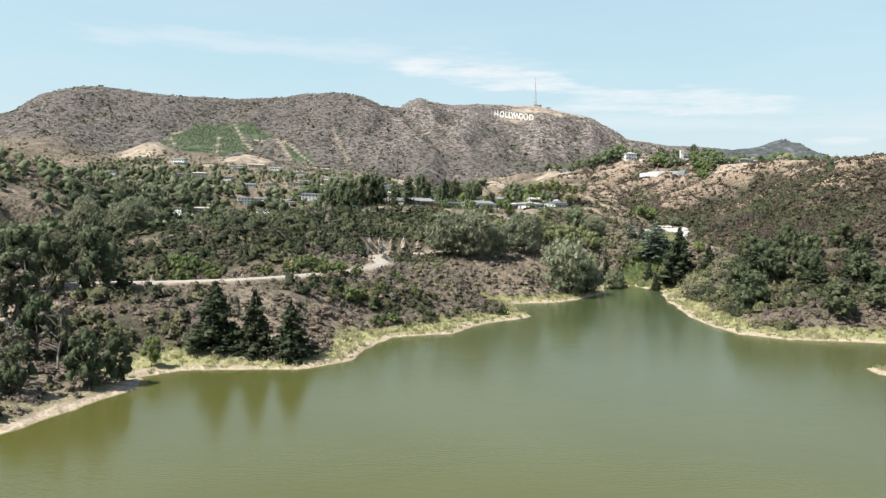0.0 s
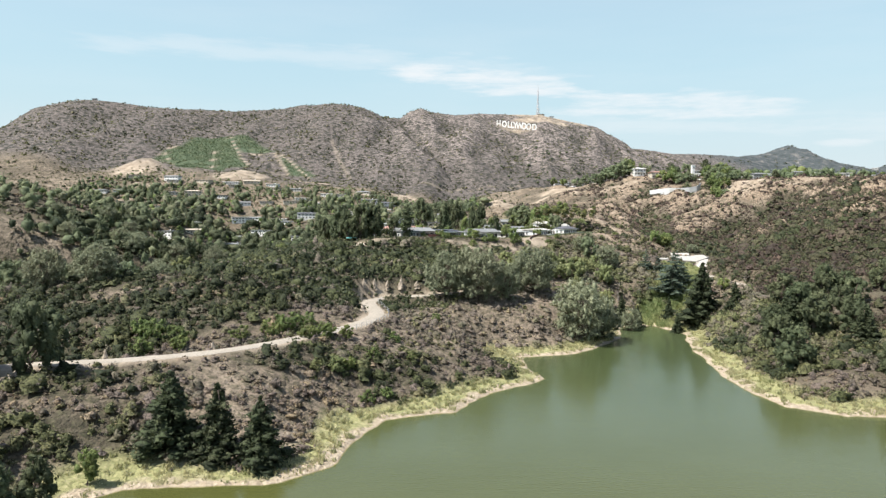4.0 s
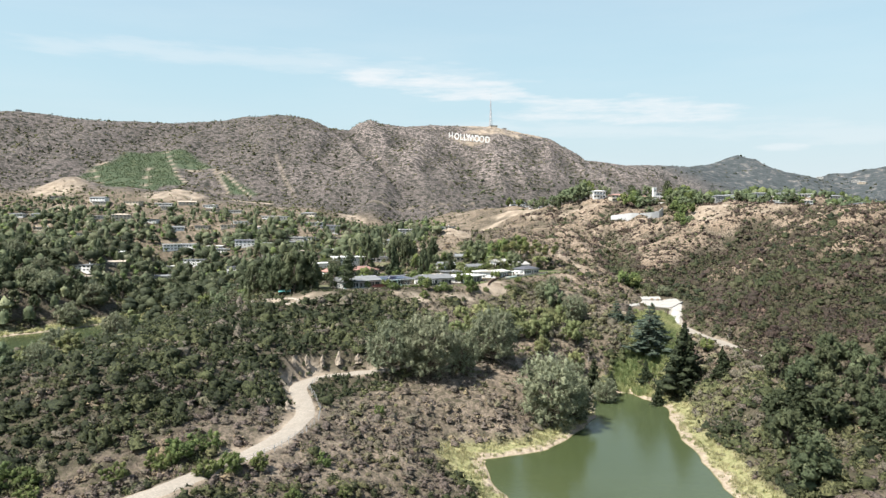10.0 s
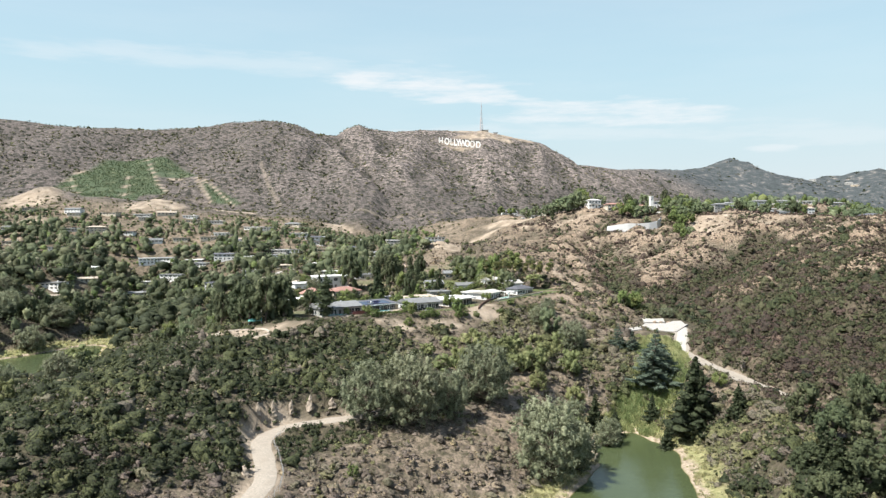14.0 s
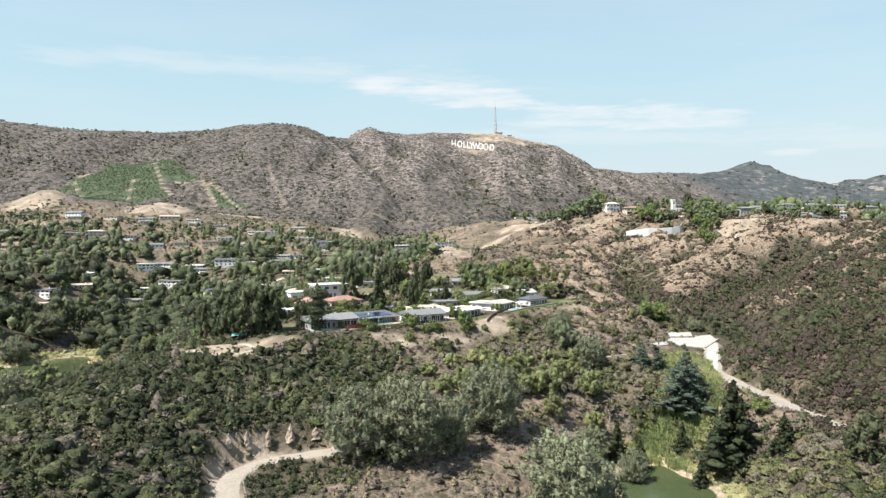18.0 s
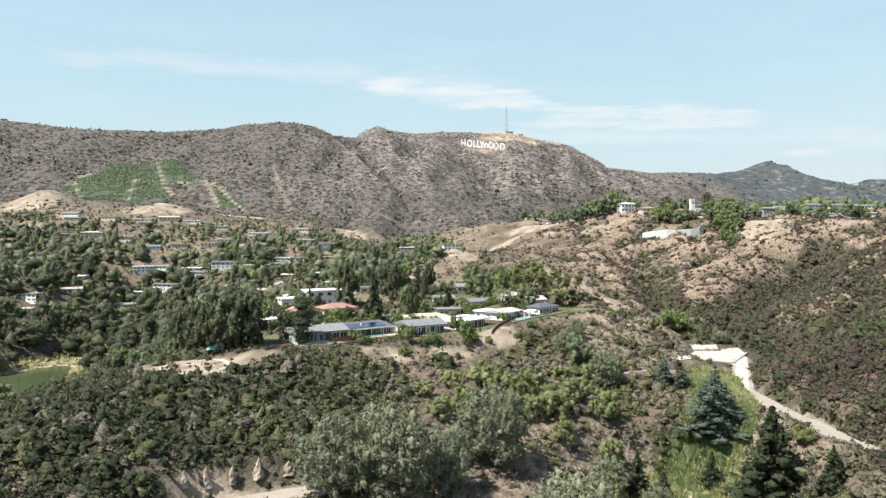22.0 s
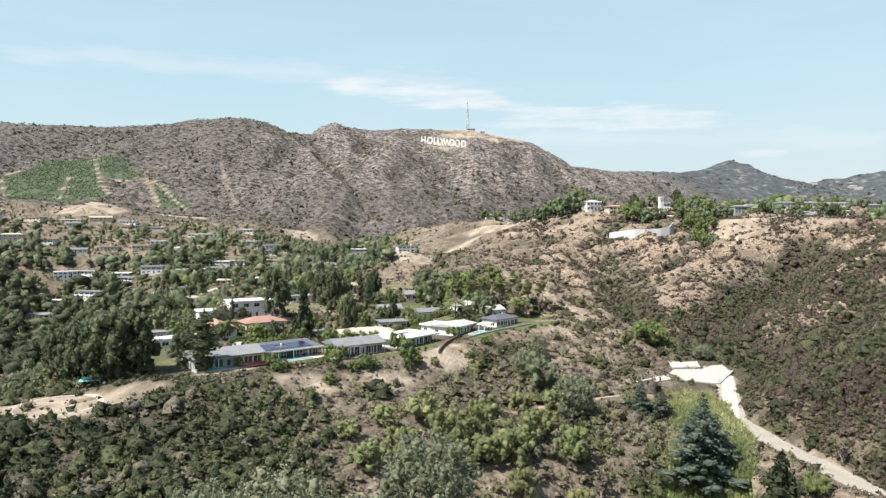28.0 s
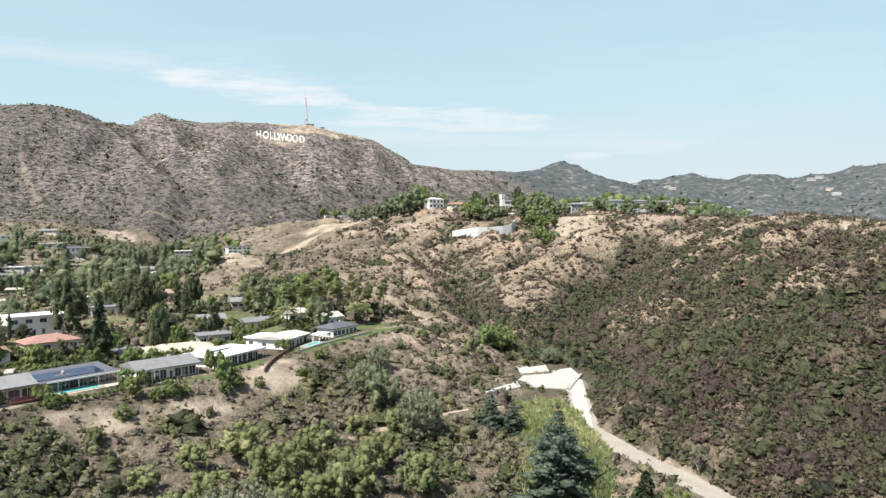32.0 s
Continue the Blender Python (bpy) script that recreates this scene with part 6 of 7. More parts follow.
# ---- houses behind the row ----
for x, y, turn, w, d, h, roof, rise, wm, rm, label, wins, st in (
    (-35, 522, 112, 15, 13, 3.6, "gable", 3.0, M_WHITE, M_TILE, "white house with a pinkish terracotta hip roof", 6, 1),
    (-20, 543, 28, 18, 12, 3.4, "hip", 2.2, M_CREAM, M_TILE, "cream house with a terracotta roof", 4, 1),
    (-46, 562, 22, 14, 11, 5.0, "flat", 0.4, M_WHITE, M_WHITE, "white modern house with a flat roof", 3, 1),
    (-31, 571, 22, 20, 12, 7.2, "flat", 0.4, M_WHITE, M_WHITE, "white two-storey modern house with flat roofs", 4, 2),
    (-49, 504, 30, 20, 7, 3.2, "flat", 0.4, M_WHITE, M_WHITE, "long white flat-roofed house behind the pines", 4, 1),
    (-56, 655, 15, 24, 12, 7.4, "hip", 1.8, M_CREAM, M_ROOFTAN, "cream two-storey villa with a pale roof", 6, 2),
    (-36, 668, 15, 14, 10, 3.2, "flat", 0.4, M_WHITE, M_WHITE, "white flat-roofed house among trees", 4, 1),
    (26, 530, 10, 24, 13, 3.0, "hip", 1.8, M_TANWALL, M_ROOFTAN, "low tan house with a tan gravel roof", 6, 1),
    (6, 527, 20, 13, 10, 3.0, "gable", 2.0, M_CREAM, M_ROOFGREY, "cream house with a grey gable roof", 4, 1),
    (38, 549, 12, 12, 10, 3.0, "flat", 0.4, M_GREYWALL, M_ROOFGREY, "grey flat-roofed house among palms", 4, 1),
    (37, 581, 10, 11, 9, 3.4, "gable", 2.0, M_WHITE, M_ROOFGREY, "small white gabled house among trees", 3, 1),
    (72, 557, 20, 10, 8, 3.2, "gable", 1.6, M_WHITE, M_GREYWALL, "white cottage with a pale gable roof", 3, 1),
    (84, 550, 30, 11, 8, 3.4, "gable", 1.9, M_WHITE, M_GREYWALL, "white cottage with a pale grey gable roof", 3, 1),
    (-60, 531, 25, 12, 8, 3.0, "flat", 0.4, M_WHITE, M_ROOFGREY, "white house behind tall pines", 4, 1),
    (56, 566, 15, 12, 8, 3.0, "gable", 1.6, M_WHITE, M_ROOFGREY, "white house among palms and trees", 3, 1),
    (52, 610, 5, 12, 9, 3.2, "gable", 1.8, M_CREAM, M_ROOFGREY, "cream house half hidden by trees", 4, 1),
    (16, 640, 0, 14, 9, 3.2, "hip", 1.8, M_TANWALL, M_ROOFBROWN, "brown-roofed house half hidden by trees", 4, 1),
    (-10, 620, 8, 15, 9, 3.2, "flat", 0.4, M_WHITE, M_ROOFGREY, "white flat-roofed house half hidden by trees", 4, 1),
):
    house(x, y, turn, w, d, h, roof, rise, wm, rm, label, wins, storeys=st)

# ---- houses on the western hillside ----
hill = random.Random(77)
HILL_HOUSES = (
    (-292, 1002), (-270, 1022), (-238, 1011), (-319, 930), (-281, 921), (-250, 907), (-222, 914), (-181, 838), (-155, 829), (-227, 819), (-203, 818), (-154, 902), (-137, 963),
    (-102, 830), (-95, 855), (-80, 930), (-13, 840), (-71, 939), (-224, 782), (-102, 740), (57, 881), (14, 911), (-426, 1003), (-370, 995), (-345, 933), (-380, 875),
    (-262, 764), (-264, 690), (-191, 855), (-153, 963), (-104, 852), (-120, 780), (-60, 790), (-150, 770), (-40, 740), (-330, 860), (-300, 800), (-410, 930), (-180, 930),
    (-60, 870), (-30, 900), (-110, 990), (-200, 985), (-330, 1000), (-20, 960), (30, 820), (-145, 720), (-240, 860), (-420, 830), (-441, 940), (-286, 990), (-268, 1014), (-230, 992), (-367, 990), (-97, 935), (-94, 792), (-279, 806), (-273, 724), (-192, 912), (-157, 894), (-224, 868), (-125, 826), (-11, 840), (-74, 908))
for x, y in HILL_HOUSES:
    wm, rm, what = hill.choice(((M_WHITE, M_ROOFGREY, "white house with a grey roof"), (M_CREAM, M_ROOFTAN, "cream house with a pale roof"), (M_GREYWALL, M_WHITE, "grey house with a flat white roof"),
                                (M_CREAM, M_ROOFGREY, "cream house with a grey roof"), (M_WHITE, M_WHITE, "white flat-roofed house"), (M_WHITE, M_ROOFDARK, "white house with a dark roof")))
    kind = "flat" if rm is M_WHITE else hill.choice(("hip", "gable", "flat"))
    two = hill.random() < 0.12
    house(x, y, hill.uniform(-18, 22), hill.uniform(13, 24), hill.uniform(8, 12), 5.4 if two else 2.7, kind, hill.uniform(0.9, 1.6), wm, rm,
          what + " on the wooded hillside", 5, storeys=2 if two else 1, chimney=hill.random() < 0.4, group="hillside houses", sides=1, clear=10)
    BUILT.append((x + hill.uniform(-5, 5), y - 15, 7))

# ---- villas on the ridge ----
white_villa = house(210, 806, 8, 13, 10, 7.2, "hip", 1.2, M_WHITE, M_WHITE, "white two-storey villa on the ridge crest", 4, storeys=2, chimney=False, z=101.2)
part("balcony", box(-4.5, 4.5, -6.4, -5.0, 3.4, 3.65), M_WHITE, white_villa)
part("balcony_rail", box(-4.5, 4.5, -6.42, -6.34, 3.66, 4.5), M_METAL, white_villa)
red_villa = house(229, 797, 6, 18, 10, 6.2, "hip", 1.4, M_CREAM, M_TILE, "cream villa with a terracotta roof and deep balcony", 5, storeys=2, over=1.0, z=97.8)
part("balcony", box(-8, 8, -7.2, -5.0, 3.0, 3.25), M_WHITE, red_villa)
house(251, 790, 5, 17, 10, 5.0, "hip", 1.5, M_CREAM, M_TILE, "cream villa with a terracotta roof beside a white tower", 5, storeys=2, z=97.0, chimney=False)
tower = tagged(new("villa_tower"), "square white stucco tower beside the villa", "tower")
tower.matrix_world = pose(262.5, 786, 97, 0, 0, 5)
part("shaft", box(-1.6, 1.6, -1.6, 1.6, -2, 13.6), M_WHITE, tower)
part("parapet", box(-1.8, 1.8, -1.8, 1.8, 13.604, 14.8), M_WHITE, tower)
for i in (-1, 1):
    window(tower, i * 0.7, -1.6, 10.6, 0.7, 1.8, 0, M_DARKWALL)
stair = tagged(new("stair_tower"), "stepped white stair tower down the slope", "stair tower")
stair.matrix_world = pose(267, 766, 83, 0, 0, 5)
part("upper_block", box(-1.6, 1.6, 5, 13, 0, 13.5), M_WHITE, stair)
part("middle_block", box(-2.2, 2.2, -2, 4.996, -4, 11.0), M_WHITE, stair)
part("landing", box(2.204, 7.5, -1, 1.5, 8.8, 9.3), M_WHITE, stair)
part("garage_door", box(-1.8, 1.8, -2.12, -2.004, 3.2, 6.6), M_DARKWALL, stair)
ww = tagged(new("white_retaining_wall"), "tall curved white retaining wall below the villa", "wall")
wpts = ((205, 743, 82.8, 5), (214, 740.5, 84.2, 7), (223, 739, 85.4, 9), (233, 738.5, 85.2, 10), (243, 739, 86.0, 11), (251, 741, 87.4, 12), (257, 747, 91.0, 12))
for (ax, ay, az, ah), (bx, by, bz, bh) in zip(wpts, wpts[1:]):
    part("wall_panel", slab([(ax, ay - 0.3, az), (bx, by - 0.3, bz), (bx, by + 0.3, bz), (ax, ay + 0.3, az)], max(ah, bh) + 3), M_WHITE, ww)
for x, y, turn, w, h, wm, rm, label in (
    (150, 948, 5, 18, 5.6, M_WHITE, M_ROOFGREY, "pale green-grey house on the ridge"), (178, 925, 0, 12, 3.4, M_WHITE, M_WHITE, "small white house between trees"),
    (186, 900, 10, 10, 3.4, M_CREAM, M_ROOFTAN, "small cream house between trees"), (275, 812, 0, 12, 6.0, M_WHITE, M_WHITE, "white house behind the tower"),
    (366, 745, -8, 15, 4.2, M_WHITE, M_ROOFGREY, "white house with a grey roof on the crest"), (392, 770, -4, 16, 6.0, M_WHITE, M_ROOFTAN, "white two-storey house on the crest"),
    (340, 805, 4, 15, 5.6, M_GREYWALL, M_ROOFGREY, "grey house among the ridge trees"), (318, 830, 6, 13, 4.0, M_CREAM, M_ROOFGREY, "cream house among the ridge trees"),
    (372, 850, 0, 18, 5.6, M_GREYWALL, M_ROOFGREY, "long grey house among the ridge trees"), (430, 850, 0, 17, 4.2, M_WHITE, M_ROOFGREY, "white house among the ridge trees"),
    (470, 880, -6, 18, 5.8, M_WHITE, M_WHITE, "white flat-topped house among the ridge trees"), (520, 905, -6, 16, 4.2, M_TANWALL, M_ROOFGREY, "tan house among the ridge trees"),
    (355, 600, -50, 14, 3.4, M_GREYWALL, M_ROOFDARK, "low dark-roofed house on the brow"), (560, 940, 0, 18, 4.2, M_WHITE, M_ROOFGREY, "white house far along the ridge"),
    (610, 990, 0, 18, 4.2, M_CREAM, M_ROOFGREY, "cream house far along the ridge"), (410, 930, 0, 16, 5.0, M_WHITE, M_ROOFTAN, "white house far along the ridge"),
):
    house(x, y, turn, w, 9, h, "flat" if rm is M_WHITE else "hip", 1.4, wm, rm, label, 5, storeys=2 if h > 5 else 1, chimney=False, sides=1)
for x, y, turn, w, h, wm, rm, label in (
    (342, 829, 4, 18, 3.6, M_WHITE, M_WHITE, "low white house on the ridge among trees"), (352, 815, -4, 15, 3.4, M_GREYWALL, M_WHITE, "grey house with a white roof on the ridge"), (397, 832, 6, 18, 5.6, M_WHITE, M_ROOFGREY, "white two-storey house on the ridge"),
    (396, 803, -6, 14, 3.4, M_CREAM, M_WHITE, "cream house with a white roof on the ridge"), (440, 822, 0, 17, 5.6, M_WHITE, M_ROOFTAN, "white house on the ridge above the bank"), (300, 836, 8, 15, 3.6, M_CREAM, M_ROOFGREY, "cream house behind the ridge trees"),
    (455, 846, -5, 15, 3.6, M_WHITE, M_WHITE, "white flat house beside tall ridge trees"), (500, 862, 4, 16, 5.4, M_CREAM, M_ROOFGREY, "cream two-storey house beside ridge trees"), (160, 968, 4, 14, 5.4, M_WHITE, M_WHITE, "white house on the back of the ridge"),
    (1523, 2130, -30, 30, 5, M_TANWALL, M_GREYWALL, "long pale building on the far slope"), (1569, 2106, -30, 26, 5, M_GREYWALL, M_GREYWALL, "long pale building on the far slope"), (1573, 2011, -30, 24, 5, M_GREYWALL, M_GREYWALL, "pale building low on the far slope"),
    (1522, 2352, -30, 24, 6, M_GREYWALL, M_GREYWALL, "pale house high on the far slope"), (1517, 2313, -30, 24, 6, M_TANWALL, M_GREYWALL, "pale house high on the far slope"), (1893, 2097, -40, 26, 7, M_GREYWALL, M_GREYWALL, "pale house on the far hillside"), (1917, 2087, -40, 26, 7, M_GREYWALL, M_GREYWALL, "pale house on the far hillside"),
    (1849, 1980, -40, 24, 6, M_TANWALL, M_GREYWALL, "pale house on the far hillside"), (1789, 1899, -40, 26, 6, M_GREYWALL, M_GREYWALL, "pale house on the far hillside"), (1476, 2478, -30, 22, 6, M_GREYWALL, M_GREYWALL, "pale house near the far crest"),
):
    house(x, y, turn, w, 9, h, "flat" if rm is M_WHITE else "hip", 1.4, wm, rm, label, 5, storeys=2 if h > 5 else 1, chimney=False, sides=1)
BUILT.extend(((146, 466, 7), (140, 468, 6), (222, 733, 8), (234, 732, 8), (246, 733, 8), (159, 484, 15), (136, 477, 5), (98, 545, 9), (86, 545, 6)))

make_kinds()
# trees that stand out one by one: kind, x, y, height, breadth
for kind, x, y, tall, wide in (
    ("fir", -60, 187, 16.0, 1.6), ("fir", -49, 185, 15.5, 1.25), ("fir", -39, 183, 14.2, 1.3), ("bush", -12.5, 451, 3.4, 0.9), ("bush", 0.5, 446, 3.6, 1.0), ("bush", 2, 449, 3.0, 1.0), ("bush", 27.5, 457, 4.4, 1.0), ("bush", 24, 455, 3.2, 1.1), ("bush", 45, 466, 4.2, 1.0), ("bush", 42, 463, 3.2, 1.1), ("bush", 20, 466, 4.5, 0.8),
    ("bush", 31, 459, 2.6, 1.2), ("bush", 52, 470, 2.6, 1.1), ("bush", 17, 446, 3.6, 1.1), ("bush", 66, 480, 3.2, 1.2), ("bush", 74, 494, 3.0, 1.3), ("grey", 93, 488, 9, 0.9), ("grey", 164, 500, 6, 1.3), ("bush", 150, 516, 6, 1.2), ("bush", 156, 518, 5.5, 1.2), ("bush", 145, 513, 4.5, 1.2), ("bush", 118, 520, 3.0, 1.2), ("bush", 106, 508, 3.0, 1.2),
    ("olive", -31, 237, 5, 1.25), ("olive", -36, 232, 4, 1.2), ("bush", -21, 230, 3.4, 1.1), ("bush", -16, 233, 3.0, 1.2), ("bush", -93, 247, 5, 1.0), ("bush", -87, 245, 6, 1.0), ("bush", -81, 246, 5, 1.0), ("bush", -88, 236, 5, 1.0), ("bush", -78, 240, 4.2, 1.0), ("bush", -63, 250, 4.6, 1.0), ("bush", -37.5, 254, 5.2, 1.0), ("bush", -42, 250, 4.4, 1.0), ("bush", -51, 262, 6, 1.1), ("bush", -46, 268, 5, 1.0), ("bush", -55, 257, 5, 1.0), ("bush", -31, 258, 4, 1.0), ("bush", -21, 247, 3.4, 1.0), ("bush", -10, 256, 3, 1.0), ("bush", -3, 317, 3.2, 1.0), ("bush", -28, 240, 4, 1.0), ("bush", -16, 268, 3.4, 1.0), ("leafy", -70, 170, 7.5, 0.9),
    ("pine", -92, 160, 17, 0.9), ("pine", -76, 149, 13, 1.0), ("bare", -83, 152, 19, 0.8), ("pine", -99, 201, 21, 0.8), ("bare", -95, 170, 18, 0.8),
    ("pine", -119, 200, 21, 1.0), ("pine", -109, 196, 19, 0.9), ("pine", -110, 181, 20, 1.0), ("pine", -72, 155, 12, 1.0), ("bare", -88, 143, 13, 1.0),
    ("pine", -126, 214, 20, 1.0), ("pine", -135, 190, 18, 1.1), ("pine", -104, 216, 17, 1.0), ("pine", -84, 138, 10, 1.1), ("pine", -140, 225, 21, 1.0),
    ("grey", 16, 354, 24, 1.05), ("grey", 1, 355, 20, 1.0), ("grey", 44, 378, 23, 0.95), ("grey", 61, 340, 26, 1.0), ("grey", 71, 348, 17, 1.0), ("grey", 29, 360, 17, 0.8),
    ("grey", 96, 446, 14, 1.0), ("grey", 84, 470, 11, 0.9), ("oak", 88, 462, 13, 0.9), ("grey", -112, 378, 12, 1.0), ("grey", -150, 410, 13, 1.1), ("grey", -131, 300, 15, 1.1), ("grey", -142, 318, 16, 1.1), ("grey", -150, 296, 15, 1.0), ("oak", -160, 330, 15, 1.1), ("oak", -139, 340, 13, 1.1), ("grey", -126, 345, 11, 1.0), ("olive", -118, 352, 9, 1.2), ("oak", -172, 312, 16, 1.1), ("oak", -166, 356, 14, 1.1), ("grey", -180, 340, 15, 1.0),
    ("fir", 127, 379, 27, 1.2), ("cedar", 124, 414, 20, 1.1), ("cedar", 129, 424, 17, 1.0), ("cedar", 126, 448, 10, 1.0), ("cedar", 120, 452, 12, 0.9),
    ("fir", 113, 372, 9, 1.1), ("fir", 117, 398, 11, 1.0), ("leafy", 150, 514, 11, 1.3), ("leafy", 152, 520, 10, 1.2), ("leafy", 143, 512, 9, 1.2),
    ("olive", 60, 425, 11, 1.0), ("olive", 52, 418, 12, 1.1), ("olive", 70, 415, 11, 1.0), ("olive", 38, 412, 10, 1.1), ("olive", 78, 428, 10, 1.0), ("olive", 46, 432, 9, 1.2), ("olive", 62, 412, 9, 1.2), ("olive", 54, 408, 8, 1.2), ("olive", 74, 422, 9, 1.1), ("olive", 30, 404, 8, 1.2), ("olive", 84, 436, 8, 1.1),
    ("olive", 66, 440, 8, 1.2), ("olive", 34, 424, 7, 1.3), ("olive", 90, 448, 8, 1.1), ("olive", 44, 398, 8, 1.2), ("olive", 70, 402, 9, 1.1), ("olive", 78, 450, 6, 1.3), ("olive", 24, 416, 6, 1.3), ("olive", 88, 420, 11, 1.0), ("bare", 94, 412, 11, 1.3), ("bare", 100, 404, 9, 1.2), ("fir", 92, 396, 14, 0.9), ("fir", 98, 388, 12, 1.0), ("olive", 86, 404, 10, 0.9),
    ("grey", 82, 392, 12, 0.9), ("grey", 92, 378, 12, 0.9), ("olive", 78, 380, 10, 0.9), ("bare", 158, 402, 7, 1.6), ("leafy", 140, 386, 8, 1.1), ("fir", 138, 366, 12, 1.0),
    ("pine", -73, 462, 20, 0.9), ("pine", -56, 441, 21, 0.9), ("pine", -49, 441, 23, 0.9), ("pine", -41, 445, 20, 0.9), ("pine", -62, 450, 21, 1.0), ("pine", -46, 449, 22, 1.0),
    ("cypress", -22, 446, 19, 1.7), ("pine", -30, 455, 14, 0.9), ("pine", -68, 470, 18, 1.0), ("pine", -80, 480, 17, 1.0), ("pine", -58, 462, 20, 1.0),
    ("fir", 1, 519, 25, 0.8), ("pine", 20, 532, 21, 0.7), ("pine", -17, 563, 27, 0.9), ("pine", 4, 598, 21, 0.9), ("pine", 30, 610, 18, 0.9),
    ("pine", 10, 585, 22, 0.9), ("cypress", 22, 600, 17, 1.1), ("cypress", 26, 590, 16, 1.1), ("pine", 38, 560, 15, 0.8),
    ("leafy", -16, 506, 9, 1.3), ("leafy", 2, 500, 7, 1.1), ("leafy", 20, 500, 6, 1.3), ("leafy", 13, 497, 7, 1.0), ("leafy", 39, 481, 9, 0.9), ("leafy", 42, 466, 8, 1.1),
    ("leafy", 16, 462, 6, 1.2), ("leafy", 18, 455, 6, 1.2), ("leafy", -3, 452, 6, 1.2), ("leafy", 62, 504, 6, 1.2), ("leafy", 98, 552, 5, 1.4), ("leafy", 78, 552, 8, 1.2),
    ("date_palm", 67, 544, 11.5, 1.45), ("date_palm", 97.5, 546, 12, 1.5), ("palm", 88, 556, 15, 0.9), ("palm", 91, 558, 16, 0.85), ("palm", 94, 556, 15, 0.9), ("palm", 99, 557, 16, 0.85),
    ("palm", 102, 553, 15, 0.9), ("palm", 108, 553, 15, 0.85), ("palm", 110.5, 556, 16, 0.8), ("palm", 84, 558, 14, 0.9), ("palm", 74, 553, 15, 0.9), ("palm", 77, 556, 14, 0.9), ("date_palm", 46, 560, 10, 1.1), ("palm", 69, 560, 16, 0.9), ("palm", 82, 561, 15, 0.9), ("palm", 80, 556, 16, 0.85), ("palm", 97, 560, 17, 0.85), ("palm", 104, 558, 14, 0.9),
    ("leafy", 70, 575, 15, 1.0), ("leafy", 78, 580, 16, 1.0), ("leafy", 62, 585, 17, 1.0), ("leafy", 56, 600, 16, 1.0), ("leafy", 90, 580, 15, 1.0),
    ("leafy", 236, 768, 17, 1.0), ("leafy", 228, 775, 14, 1.1), ("leafy", 196, 812, 18, 1.2), ("leafy", 186, 822, 16, 1.2), ("leafy", 205, 815, 15, 1.0), ("cypress", 172, 818, 13, 1.2),
    ("leafy", 268, 752, 12, 1.3), ("leafy", 276, 756, 13, 1.3), ("leafy", 282, 764, 14, 1.3), ("leafy", 274, 740, 9, 1.5), ("leafy", 284, 748, 9, 1.5), ("leafy", 290, 775, 16, 1.1),
    ("leafy", 272, 746, 12, 1.4), ("leafy", 280, 741, 11, 1.4), ("leafy", 288, 756, 13, 1.3), ("leafy", 270, 766, 14, 1.2), ("leafy", 278, 774, 15, 1.2), ("leafy", 294, 764, 13, 1.2), ("leafy", 286, 735, 9, 1.4), ("pine", 275, 783, 19, 1.0),
    ("pine", 238, 782, 18, 1.1), ("pine", 242, 776, 16, 1.1), ("leafy", 190, 812, 19, 1.3), ("leafy", 200, 820, 20, 1.2), ("leafy", 180, 828, 15, 1.3), ("leafy", 172, 840, 13, 1.3), ("leafy", 162, 850, 12, 1.2), ("cypress", 176, 830, 17, 1.2), ("pine", 186, 842, 19, 1.0), ("leafy", 219, 815, 15, 1.1),
    ("leafy", 150, 930, 12, 1.2), ("leafy", 138, 940, 11, 1.3), ("leafy", 164, 915, 13, 1.2), ("leafy", 310, 790, 13, 1.2), ("leafy", 322, 800, 12, 1.3), ("leafy", 340, 785, 10, 1.3), ("pine", 352, 790, 14, 1.1), ("leafy", 372, 775, 11, 1.3), ("leafy", 382, 755, 13, 1.3), ("pine", 388, 750, 15, 1.2), ("leafy", 400, 760, 12, 1.3), ("leafy", 352, 738, 7, 1.4),
    ("leafy", 245, 752, 7, 1.4), ("leafy", 256, 772, 10, 1.2), ("leafy", 249, 770, 9, 1.3), ("leafy", 241, 765, 13, 1.3), ("leafy", 255, 700, 10, 1.3), ("leafy", 262, 712, 11, 1.3), ("leafy", 250, 690, 9, 1.3), ("leafy", 259, 689, 9, 1.3), ("leafy", 266, 704, 10, 1.3), ("leafy", 268, 722, 12, 1.3), ("leafy", 249, 677, 8, 1.4), ("leafy", 257, 678, 8, 1.4), ("leafy", 261, 724, 12, 1.3), ("leafy", 266, 738, 11, 1.2), ("leafy", 262, 800, 15, 1.0), ("leafy", 300, 790, 14, 1.0),
):
    plant("oak" if kind == "leafy" and y > 570 and (x * 7 + y) % 5 > 1 else kind, x, y, tall, wide)


for i in range(6):
    for j in range(4):
        plant("bush", -73 + 3.1 * i + 0.4 * j, 543 + 5.0 * j + 1.2 * i, 1.9, 0.62, 950 + 6 * i + j, "planted rows on the slope", 0.1)
for i in range(9):
    plant("cypress", -42 + 1.7 * i, 483.5 + 0.9 * i, 5.4, 1.5, 930 + i, "clipped cypress hedge behind the house", 0.1)
for i in range(8):
    plant("leafy", 4.2 + 1.6 * i, 449.6 + 1.25 * i, 2.1, 1.25, 900 + i, "clipped shrubs along the bank", 0.1)


